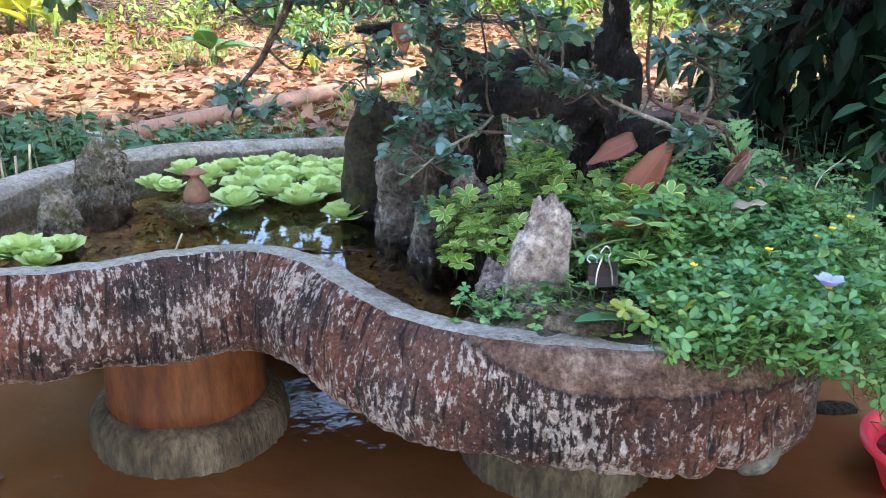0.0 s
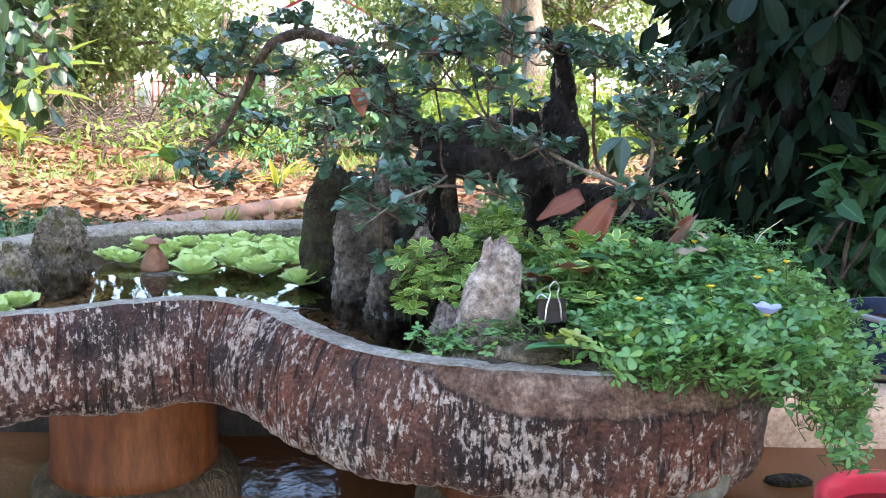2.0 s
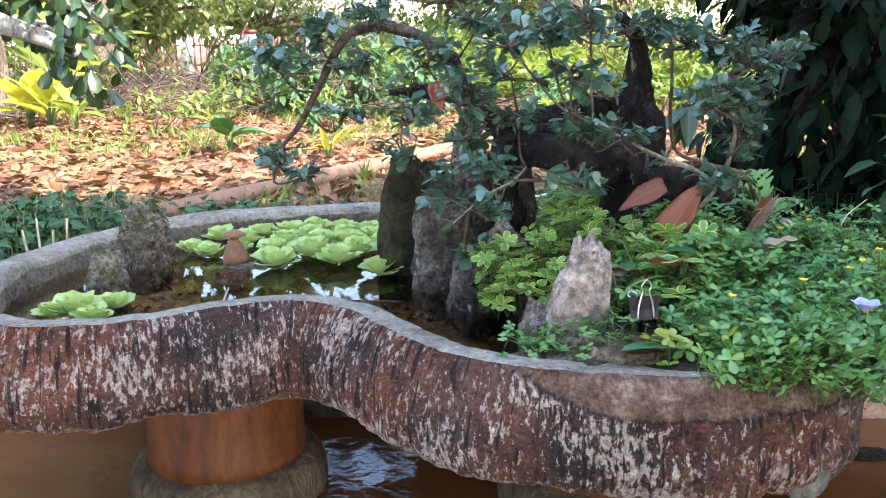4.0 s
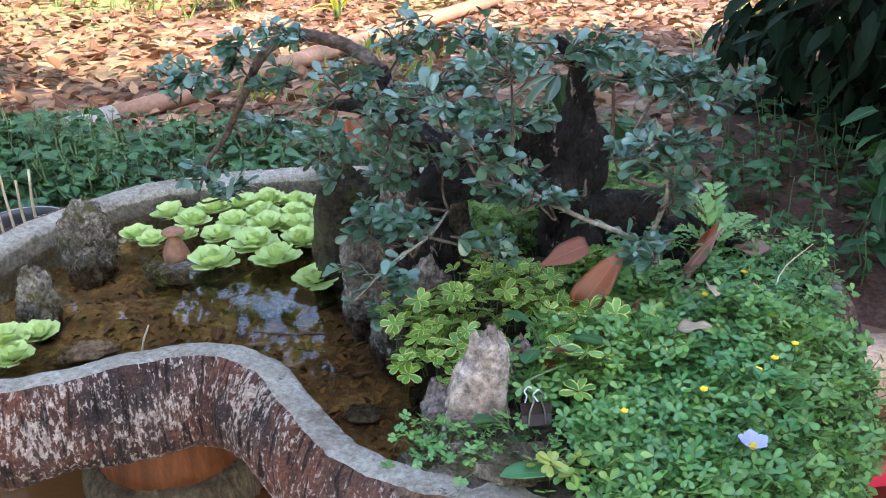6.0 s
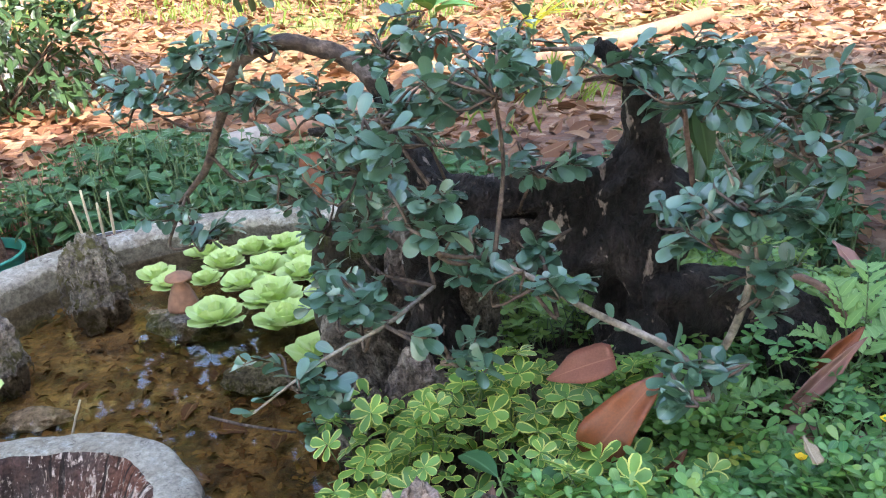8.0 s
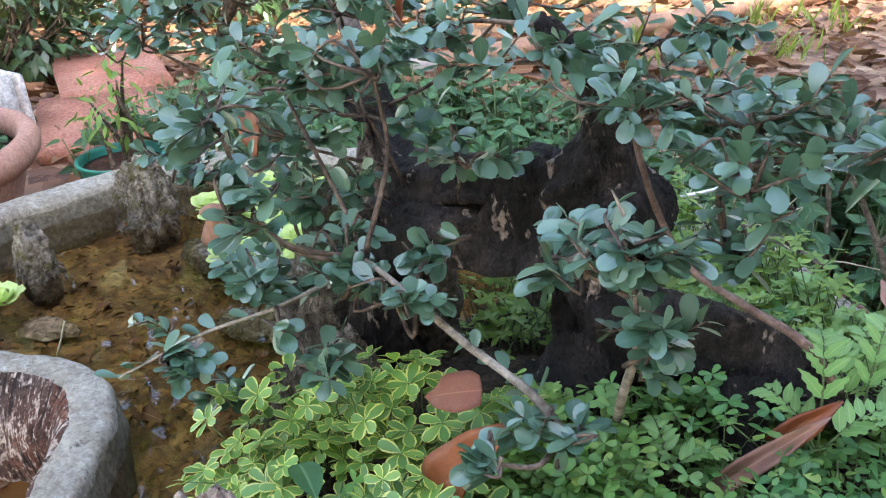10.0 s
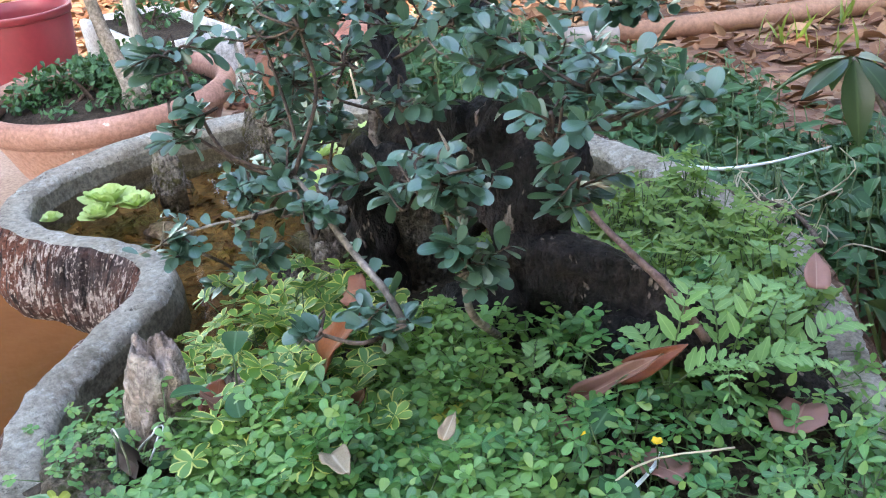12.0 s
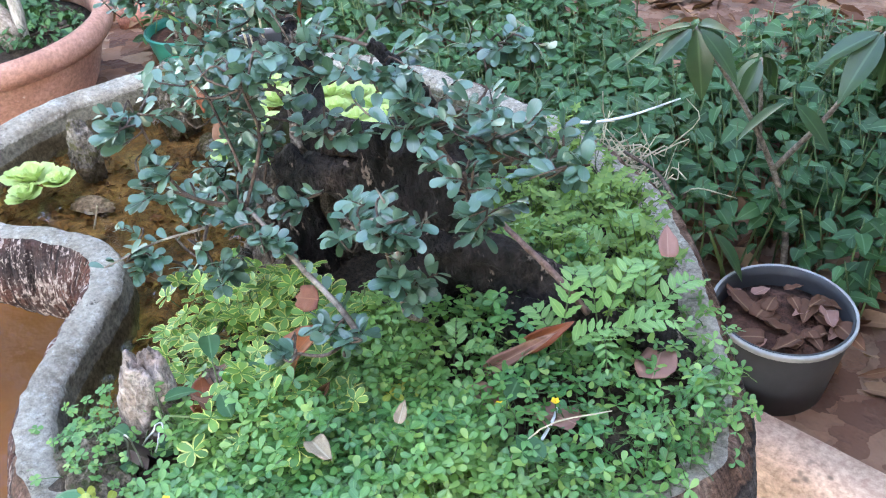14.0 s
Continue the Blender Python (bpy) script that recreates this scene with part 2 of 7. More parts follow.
M_BARK = rough_mat("tree_bark", [(0.08, 0.055, 0.04), (0.18, 0.135, 0.1), (0.3, 0.24, 0.19)], 6, 0.95, 50, 1.0, 0.03, (1, 1, 0.3))
M_PALEBARK = rough_mat("pale_bark", [(0.2, 0.18, 0.15), (0.36, 0.33, 0.29), (0.5, 0.48, 0.44)], 10, 0.9, 80, 0.6, 0.01, (1, 1, 0.4))
M_STICK = rough_mat("dry_sticks", [(0.035, 0.024, 0.018), (0.085, 0.06, 0.045), (0.19, 0.145, 0.115)], 4, 0.9, 60, 0.4, 0.004)
# Cement coloured near black: the shade beneath the tray is in the colour.
M_UNDERSHADE = rough_mat("shade_dark_cement", [(0.015, 0.011, 0.009), (0.03, 0.022, 0.018), (0.055, 0.042, 0.035)], 12, 0.8, 90, 0.8, 0.008)
M_LEDGE = rough_mat("mossy_brown_rock", [(0.05, 0.036, 0.022), (0.14, 0.105, 0.07), (0.27, 0.225, 0.17)], 24, 0.9, 130, 1.0, 0.02, moss=(0.06, 0.065, 0.02))
M_STRAW = plain_mat("straw", (0.5, 0.42, 0.28), 0.7)
M_PEDORANGE = rough_mat("mud_stained_cement", [(0.050, 0.014, 0.005), (0.105, 0.031, 0.010), (0.16, 0.056, 0.020)], 7, 0.55, 60, 0.5, 0.006, (1, 1, 0.25), spots=(0.12, 0.04, 0.02), spot_scale=16, spot_at=0.66)
M_PEDGREY = rough_mat("silt_covered_cement", [(0.034, 0.022, 0.013), (0.075, 0.053, 0.033), (0.155, 0.117, 0.077)], 16, 0.85, 90, 0.8, 0.008, (1, 1, 0.3))
M_WHITEWALL = plain_mat("white_painted_wall", (0.72, 0.7, 0.68), 0.8, vary=0.06, scale=2)
M_PINKWALL = plain_mat("pink_painted_wall", (0.66, 0.5, 0.47), 0.8, vary=0.06, scale=2)
M_REDROOF = plain_mat("red_roof", (0.42, 0.09, 0.06), 0.6, scale=6)
M_FENCE = plain_mat("rusty_red_fence", (0.36, 0.11, 0.085), 0.7, scale=8)
M_REDPLASTIC = plain_mat("red_plastic", (0.72, 0.04, 0.06), 0.35, vary=0.05)
M_DARKRED = plain_mat("dark_red_plastic", (0.2, 0.018, 0.026), 0.5, vary=0.08)
M_BLACKPLASTIC = plain_mat("black_plastic", (0.035, 0.036, 0.04), 0.5, vary=0.1)
M_GREYPLASTIC = plain_mat("grey_plastic_rim", (0.34, 0.34, 0.33), 0.5, vary=0.12)
M_NAVY = plain_mat("navy_plastic", (0.02, 0.03, 0.07), 0.45, vary=0.1)
M_TEAL = plain_mat("teal_plastic", (0.02, 0.2, 0.15), 0.45, vary=0.08)
M_WHITEPLASTIC = plain_mat("white_plastic", (0.75, 0.75, 0.74), 0.5, vary=0.05)
M_STEEL = plain_mat("steel_wire", (0.62, 0.6, 0.58), 0.28, 1.0, 0.08)
M_CLIP = plain_mat("black_enamel", (0.07, 0.05, 0.052), 0.3, vary=0.1)
M_CLAY = plain_mat("clay_figure", (0.24, 0.11, 0.06), 0.8, vary=0.2, scale=70)
M_YELLOW = plain_mat("yellow_petal", (0.85, 0.55, 0.02), 0.6, vary=0.05)
M_VIOLET = plain_mat("violet_petal", (0.35, 0.36, 0.75), 0.6, vary=0.08)
M_BAG = plain_mat("milky_plastic_bag", (0.55, 0.33, 0.27), 0.3, vary=0.1)


def ground_mat():
    m, nt, bs = material("ground_litter")
    v = coords(nt)
    vor = node(nt, "ShaderNodeTexVoronoi", Scale=16.0, Randomness=1.0)
    warp = noise_tex(nt, v, 9, 4)
    nt.links.new(mixcol(nt, 0.12, v, warp), vor.inputs["Vector"])
    leafcol = ramp(nt, vor.outputs["Color"], [(0.1, (0.06, 0.023, 0.013)), (0.35, (0.15, 0.066, 0.035)), (0.6, (0.25, 0.13, 0.075)), (0.9, (0.36, 0.235, 0.15))])
    soil = ramp(nt, noise_tex(nt, v, 4, 6, 0.7), [(0.3, (0.05, 0.022, 0.014)), (0.7, (0.115, 0.055, 0.034))])
    col = mixcol(nt, ramp(nt, noise_tex(nt, v, 2.2, 4), [(0.35, (0.2, 0.2, 0.2)), (0.6, (1, 1, 1))]), soil, leafcol)
    grass = ramp(nt, noise_tex(nt, v, 30, 4), [(0.3, (0.05, 0.1, 0.02)), (0.7, (0.16, 0.22, 0.05))])
    far = nt.nodes.new("ShaderNodeSeparateXYZ")
    nt.links.new(v, far.inputs[0])
    turf = node(nt, "ShaderNodeMapRange")
    turf.inputs[1].default_value, turf.inputs[2].default_value = 4.0, 7.0
    nt.links.new(far.outputs[1], turf.inputs[0])
    meadow = mixcol(nt, turf.outputs[0], (0.0, 0.0, 0.0), ramp(nt, noise_tex(nt, v, 0.55, 4), [(0.5, (0, 0, 0)), (0.6, (0.85, 0.85, 0.85))]))
    col = mixcol(nt, meadow, col, grass)
    nt.links.new(col, bs.inputs["Base Color"])
    bs.inputs["Roughness"].default_value = 0.9
    bump(nt, bs, vor.outputs["Distance"], 0.8, 0.03)
    return m


def v_object(nt):
    return coords(nt, (1, 1, 1), "Object")


def tray_wall_mat():
    """Bark-textured cement: dark purplish brown, a rusty zone, pale upright lichen flakes."""
    m, nt, bs = material("bark_textured_cement")
    v = coords(nt, (1, 1, 1), "UV")
    vs = coords(nt, (1, 0.42, 1), "UV")
    base = ramp(nt, noise_tex(nt, v, 7, 5, 0.65), [(0.3, (0.016, 0.011, 0.011)), (0.5, (0.045, 0.031, 0.029)), (0.7, (0.10, 0.072, 0.066))])
    rust = ramp(nt, noise_tex(nt, v, 3.3, 4, 0.6), [(0.42, (0, 0, 0)), (0.58, (0.85, 0.85, 0.85))])
    base = mixcol(nt, rust, base, ramp(nt, noise_tex(nt, v, 40, 4), [(0.3, (0.075, 0.026, 0.016)), (0.7, (0.26, 0.10, 0.062))]))
    fl = noise_tex(nt, vs, 135, 7, 0.7)
    zone = noise_tex(nt, v, 9, 3, 0.6)
    addz = nt.nodes.new("ShaderNodeMath")
    addz.operation = "MULTIPLY_ADD"
    addz.inputs[1].default_value = 0.5
    nt.links.new(zone, addz.inputs[0])
    nt.links.new(fl, addz.inputs[2])
    flakes = ramp(nt, addz.outputs[0], [(0.78, (0, 0, 0)), (0.82, (0.9, 0.9, 0.9))])
    pale = ramp(nt, noise_tex(nt, v, 110, 3), [(0.3, (0.30, 0.225, 0.19)), (0.7, (0.56, 0.465, 0.41))])
    base = mixcol(nt, flakes, base, pale)
    dots = ramp(nt, noise_tex(nt, v, 150, 2), [(0.66, (0, 0, 0)), (0.7, (0.7, 0.7, 0.7))])
    base = mixcol(nt, dots, base, (0.36, 0.31, 0.3))
    groove = noise_tex(nt, coords(nt, (1, 0.11, 1), "UV"), 120, 3, 0.5)
    # Groove bottoms painted near black, shade put into the colour as well as relief.
    base = mixcol(nt, ramp(nt, groove, [(0.57, (0, 0, 0)), (0.62, (0.85, 0.85, 0.85))]), base, (0.014, 0.010, 0.010))
    obx = nt.nodes.new("ShaderNodeSeparateXYZ")
    nt.links.new(v_object(nt), obx.inputs[0])
    wobx = node(nt, "ShaderNodeMath")
    wobx.operation = "MULTIPLY_ADD"
    wobx.inputs[1].default_value = 0.25
    nt.links.new(noise_tex(nt, v, 14, 4, 0.6), wobx.inputs[0])
    nt.links.new(obx.outputs[0], wobx.inputs[2])
    plain = ramp(nt, noise_tex(nt, v, 30, 5, 0.7), [(0.3, (0.030, 0.026, 0.024)), (0.5, (0.075, 0.066, 0.060)), (0.7, (0.17, 0.15, 0.135))])
    base = mixcol(nt, ramp(nt, wobx.outputs[0], [(0.50, (0, 0, 0)), (0.62, (0.9, 0.9, 0.9))]), base, plain)
    uvn = nt.nodes.new("ShaderNodeUVMap")
    sep = nt.nodes.new("ShaderNodeSeparateXYZ")
    nt.links.new(uvn.outputs[0], sep.inputs[0])
    wob = node(nt, "ShaderNodeMath")
    wob.operation = "MULTIPLY_ADD"
    wob.inputs[1].default_value = 0.05
    nt.links.new(noise_tex(nt, v, 45, 4, 0.7), wob.inputs[0])
    nt.links.new(sep.outputs[1], wob.inputs[2])
    brown = ramp(nt, noise_tex(nt, v, 26, 5, 0.7), [(0.3, (0.045, 0.024, 0.016)), (0.5, (0.15, 0.085, 0.058)), (0.7, (0.33, 0.225, 0.165))])
    lipwob = node(nt, "ShaderNodeMath")
    lipwob.operation = "MULTIPLY_ADD"
    lipwob.inputs[1].default_value = 0.05
    nt.links.new(noise_tex(nt, v, 11, 5, 0.7), lipwob.inputs[0])
    nt.links.new(sep.outputs[1], lipwob.inputs[2])
    stretch = ramp(nt, wobx.outputs[0], [(0.10, (0, 0, 0)), (0.13, (1, 1, 1))])
    widen = node(nt, "ShaderNodeMapRange")
    widen.inputs[1].default_value, widen.inputs[2].default_value = -0.02, 0.13
    widen.inputs[3].default_value, widen.inputs[4].default_value = 0.055, 0.0
    nt.links.new(obx.outputs[0], widen.inputs[0])
    lipsum = nt.nodes.new("ShaderNodeMath")
    nt.links.new(lipwob.outputs[0], lipsum.inputs[0])
    nt.links.new(widen.outputs[0], lipsum.inputs[1])
    lipwob = lipsum
    lip = ramp(nt, lipwob.outputs[0], [(0.070, (1, 1, 1)), (0.074, (0, 0, 0))])
    crack = ramp(nt, lipwob.outputs[0], [(0.069, (0, 0, 0)), (0.073, (0.9, 0.9, 0.9)), (0.079, (0, 0, 0))])
    base = mixcol(nt, mixcol(nt, 1.0, stretch, lip, "MULTIPLY"), base, brown)
    base = mixcol(nt, mixcol(nt, 1.0, stretch, crack, "MULTIPLY"), base, (0.015, 0.011, 0.010))
    base = mixcol(nt, ramp(nt, wob.outputs[0], [(0.176, (0, 0, 0)), (0.186, (0.75, 0.75, 0.75)), (0.2, (0, 0, 0))]), base, (0.42, 0.32, 0.28))
    base = mixcol(nt, 0.6, base, ramp(nt, noise_tex(nt, v, 170, 4, 0.7), [(0.36, (0.12, 0.12, 0.12)), (0.64, (0.86, 0.86, 0.86))]), "OVERLAY")
    nt.links.new(base, bs.inputs["Base Color"])
    bs.inputs["Roughness"].default_value = 0.9
    bs.inputs["Specular IOR Level"].default_value = 0.2
    deep = nt.nodes.new("ShaderNodeMath")
    deep.operation = "MULTIPLY"
    deep.inputs[1].default_value = -1.5
    nt.links.new(groove, deep.inputs[0])
    addb = nt.nodes.new("ShaderNodeMath")
    nt.links.new(deep.outputs[0], addb.inputs[0])
    nt.links.new(fl, addb.inputs[1])
    bump(nt, bs, addb.outputs[0], 1.0, 0.012)
    return m


def rim_mat():
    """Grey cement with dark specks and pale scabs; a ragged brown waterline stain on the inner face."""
    m, nt, bs = material("speckled_rim_cement")
    v = coords(nt)
    col = ramp(nt, noise_tex(nt, v, 11, 5, 0.65), [(0.3, (0.19, 0.158, 0.12)), (0.5, (0.31, 0.27, 0.215)), (0.7, (0.42, 0.38, 0.315))])
    col = mixcol(nt, ramp(nt, noise_tex(nt, v, 26, 6, 0.8), [(0.53, (0, 0, 0)), (0.6, (0.7, 0.7, 0.7))]), col, (0.45, 0.42, 0.365))
    col = mixcol(nt, ramp(nt, noise_tex(nt, v, 48, 8, 0.85), [(0.585, (0, 0, 0)), (0.625, (0.85, 0.85, 0.85))]), col, (0.07, 0.058, 0.047))
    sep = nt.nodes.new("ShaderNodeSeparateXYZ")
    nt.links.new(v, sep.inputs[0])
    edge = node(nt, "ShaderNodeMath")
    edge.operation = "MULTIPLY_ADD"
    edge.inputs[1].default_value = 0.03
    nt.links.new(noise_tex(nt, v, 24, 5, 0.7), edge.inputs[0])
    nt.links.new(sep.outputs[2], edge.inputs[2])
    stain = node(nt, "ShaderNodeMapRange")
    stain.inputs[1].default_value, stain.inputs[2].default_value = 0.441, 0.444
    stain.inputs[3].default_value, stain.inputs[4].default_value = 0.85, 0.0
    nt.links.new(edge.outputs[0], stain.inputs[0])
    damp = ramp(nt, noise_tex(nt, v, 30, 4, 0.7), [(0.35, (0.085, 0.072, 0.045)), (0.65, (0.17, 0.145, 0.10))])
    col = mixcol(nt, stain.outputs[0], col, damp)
    nt.links.new(col, bs.inputs["Base Color"])
    bs.inputs["Roughness"].default_value = 0.92
    bs.inputs["Specular IOR Level"].default_value = 0.25
    fine = noise_tex(nt, v, 70, 6, 0.75)
    grain = ramp(nt, noise_tex(nt, v, 120, 5, 0.75), [(0.38, (0.14, 0.14, 0.14)), (0.62, (0.88, 0.88, 0.88))])
    nt.links.new(mixcol(nt, 0.38, col, grain, "OVERLAY"), bs.inputs["Base Color"])
    bump(nt, bs, fine, 1.0, 0.012)
    return m


def tray_bed_mat():
    m, nt, bs = material("silted_tray_bed")
    v = coords(nt)
    a = noise_tex(nt, v, 12, 6, 0.75)
    col = ramp(nt, a, [(0.32, (0.04, 0.020, 0.007)), (0.5, (0.13, 0.068, 0.022)), (0.66, (0.27, 0.16, 0.058))])
    b = noise_tex(nt, v, 70, 4, 0.7)
    col = mixcol(nt, 0.6, col, ramp(nt, b, [(0.35, (0.2, 0.2, 0.2)), (0.68, (0.85, 0.8, 0.7))]), "OVERLAY")
    nt.links.new(col, bs.inputs["Base Color"])
    bs.inputs["Roughness"].default_value = 0.9
    bump(nt, bs, b, 1.0, 0.01)
    return m


def clear_water_mat(name, tint, ripple=0.006):
    m, nt, bs = material(name)
    nt.nodes.remove(bs)
    tr = nt.nodes.new("ShaderNodeBsdfTransparent")
    tr.inputs[0].default_value = (*tint, 1)
    gl = nt.nodes.new("ShaderNodeBsdfGlossy")
    gl.inputs["Roughness"].default_value = 0.02
    fr = nt.nodes.new("ShaderNodeFresnel")
    fr.inputs[0].default_value = 1.33
    mx = nt.nodes.new("ShaderNodeMixShader")
    b = node(nt, "ShaderNodeBump", Strength=ripple, Distance=0.02)
    nt.links.new(noise_tex(nt, coords(nt), 14, 2), b.inputs["Height"])
    nt.links.new(b.outputs[0], gl.inputs["Normal"])
    nt.links.new(fr.outputs[0], mx.inputs[0])
    nt.links.new(tr.outputs[0], mx.inputs[1])
    nt.links.new(gl.outputs[0], mx.inputs[2])
    nt.links.new(mx.outputs[0], nt.nodes["Material Output"].inputs[0])
    return m


def muddy_water_mat():
    m, nt, bs = material("muddy_pond_water")
    v = coords(nt)
    nt.links.new(ramp(nt, noise_tex(nt, v, 1.4, 4), [(0.3, (0.105, 0.037, 0.012)), (0.7, (0.20, 0.078, 0.030))]), bs.inputs["Base Color"])
    bs.inputs["Roughness"].default_value = 0.04
    bs.inputs["IOR"].default_value = 1.33
    bump(nt, bs, noise_tex(nt, v, 9, 4, 0.55), 0.2, 0.03)
    return m


M_GROUND = ground_mat()
M_TRAYWALL = tray_wall_mat()
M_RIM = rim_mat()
M_BED = tray_bed_mat()
M_TRAYWATER = clear_water_mat("tray_water", (0.88, 0.82, 0.68))
M_POND = muddy_water_mat()


# ---- mesh tools ----
rng = np.random.default_rng(7)


def nrm(a):
    a = np.asarray(a, float)
    return a / np.maximum(np.linalg.norm(a, axis=-1, keepdims=True), 1e-9)


def mesh_from(name, V, F, uv=None, smooth=True):
    """A mesh from arrays of vertices and quads (or triangles), with uv per vertex."""
    V, F = np.asarray(V, np.float32), np.asarray(F, np.int32)
    me = bpy.data.meshes.new(name)
    k = F.shape[1]
    me.vertices.add(len(V))
    me.vertices.foreach_set("co", V.ravel())
    me.loops.add(F.size)
    me.loops.foreach_set("vertex_index", F.ravel())
    me.polygons.add(len(F))
    me.polygons.foreach_set("loop_start", np.arange(0, F.size, k, dtype=np.int32))
    me.polygons.foreach_set("use_smooth", np.full(len(F), smooth))
    if uv is not None:
        lay = me.uv_layers.new(name="UVMap")
        lay.data.foreach_set("uv", np.asarray(uv, np.float32)[F.ravel()].ravel())
    me.update(calc_edges=True)
    me.validate()
    return me


def link(name, me, mat, parent=None, label=""):
    me.materials.clear()
    me.materials.append(mat)
    ob = new(name, me)
    if parent:
        ob.parent = parent
    if label:
        ob["label"] = label
    return ob


def part(name, bm, mat, parent=None, label="", smooth=True):
    me = bpy.data.meshes.new(name)
    bm.to_mesh(me)
    bm.free()
    for p in me.polygons:
        p.use_smooth = smooth
    return link(name, me, mat, parent, label)


def thing(name, at, label, category, group="", kind=""):
    e = new(name)
    e.empty_display_size = 0.02
    e.matrix_basis = at if isinstance(at, Matrix) else Matrix.Translation(at)
    return tagged(e, label, category, group, kind)


def gather(pieces):
    """Joins (V, F, uv) triples into one."""
    Vs, Fs, Us, o = [], [], [], 0
    for V, F, U in pieces:
        Vs.append(V), Fs.append(F + o), Us.append(U)
        o += len(V)
    return np.concatenate(Vs), np.concatenate(Fs), np.concatenate(Us)


def blade(ratio=0.55, nx=2, ny=4, shape="obovate", fold=0.25, droop=0.12, wave=0.0, waves=3):
    """A unit leaf along +y, face up: vertices, quads, uv."""
    v = np.linspace(0, 1, ny + 1)
    if shape == "obovate":
        v = np.sin(v * np.pi / 2)
        w = v ** 0.6 * np.sqrt(np.clip(1 - v ** 4, 0, 1)) / 0.68
    elif shape == "elliptic":
        v = np.sin(v * np.pi / 2)
        w = v ** 0.72 * np.clip(1 - v ** 3.4, 0, 1) ** 0.55 / 0.60
    elif shape == "lance":
        w = np.sin(np.pi * v ** 0.8) ** 0.9
    elif shape == "heart":
        w = np.sin(np.pi * np.clip(v * 0.93 + 0.07, 0, 1) ** 0.62) ** 0.8
    elif shape == "fan":
        w = np.minimum(1, 0.3 + 1.0 * v) * np.sqrt(np.clip(1.02 - v ** 5, 0, 1))
    elif shape == "strap":
        w = np.minimum(1, v * 6 + 0.4) * np.clip(1.05 - v ** 3, 0.03, 1)
    else:
        w = np.sin(np.pi * v) ** 0.6
    w = 0.5 * ratio * np.maximum(w, 0.03)
    u = np.linspace(-1, 1, nx + 1)
    vv, uu = np.meshgrid(v, u, indexing="ij")
    ww = w[:, None] * np.ones_like(uu)
    X, Y = uu * ww, vv
    Z = fold * np.abs(uu) * ww - droop * vv ** 2 + wave * np.sin(vv * waves * 2 * np.pi + uu) * np.abs(uu)
    V = np.stack([X, Y, Z], -1).reshape(-1, 3)
    F = []
    for j in range(ny):
        for i in range(nx):
            a = j * (nx + 1) + i
            F.append((a, a + 1, a + nx + 2, a + nx + 1))
    return V, np.array(F), np.stack([uu, vv], -1).reshape(-1, 2)


def strew(tmpl, P, Y, N, S):
    """Copies of a leaf at places P, along Y, facing N, of sizes S."""
    V, F, U = tmpl
    P, Y, N, S = np.asarray(P, float), nrm(Y), nrm(N), np.broadcast_to(np.asarray(S, float), (len(P),))
    Xx = np.cross(Y, N)
    bad = np.linalg.norm(Xx, axis=1) < 1e-3
    Xx[bad] = np.cross(Y[bad], (0.3, 0.9, 0.2))
    Xx = nrm(Xx)
    Z = np.cross(Xx, Y)
    W = P[:, None] + S[:, None, None] * (V[None, :, :1] * Xx[:, None] + V[None, :, 1:2] * Y[:, None] + V[None, :, 2:] * Z[:, None])
    n, k = len(P), len(V)
    Fa = (F[None] + (np.arange(n) * k)[:, None, None]).reshape(-1, 4)
    return W.reshape(-1, 3), Fa, np.tile(U, (n, 1))


def tube(points, radii, seg=7, rough=0.0, seed=0, sub=4):
    """A tapering limb through points, smoothed, with lumpy skin."""
    P, R = np.asarray(points, float), np.asarray(radii, float)
    if sub > 1 and len(P) > 2:
        E = np.vstack([2 * P[0] - P[1], P, 2 * P[-1] - P[-2]])
        out, ro = [], []
        for i in range(len(P) - 1):
            p0, p1, p2, p3 = E[i:i + 4]
            for s in np.arange(sub) / sub:
                out.append(0.5 * (2 * p1 + (p2 - p0) * s + (2 * p0 - 5 * p1 + 4 * p2 - p3) * s ** 2 + (3 * p1 - p0 - 3 * p2 + p3) * s ** 3))
                ro.append(R[i] + (R[i + 1] - R[i]) * s)
        P, R = np.array(out + [P[-1]]), np.array(ro + [R[-1]])
    T = nrm(np.gradient(P, axis=0))
    A = np.cross(T, (0.21, 0.35, 0.91))
    A = nrm(A)
    B = np.cross(T, A)
    th = np.linspace(0, 2 * np.pi, seg, endpoint=False)
    r = R[:, None] * np.ones((1, seg))
    if rough:
        for i in range(len(P)):
            for j in range(seg):
                q = Vector(P[i]) * (0.55 / max(R.max(), 0.004)) + Vector((math.cos(th[j]), math.sin(th[j]), seed * 3.7))
                r[i, j] *= 1 + rough * noise.noise(q) + 0.5 * rough * noise.noise(q * 2.3)
    V = P[:, None] + r[..., None] * (np.cos(th)[None, :, None] * A[:, None] + np.sin(th)[None, :, None] * B[:, None])
    m = len(P)
    F = []
    for i in range(m - 1):
        for j in range(seg):
            k = (j + 1) % seg
            F.append((i * seg + j, i * seg + k, (i + 1) * seg + k, (i + 1) * seg + j))
    V = np.vstack([V.reshape(-1, 3), P[:1], P[-1:]])
    a, b = m * seg, m * seg + 1
    for j in range(seg):
        k = (j + 1) % seg
        F.append((a, k, j, j))
        F.append((b, (m - 1) * seg + j, (m - 1) * seg + k, (m - 1) * seg + k))
    U = np.zeros((len(V), 2))
    return V, np.array(F), U


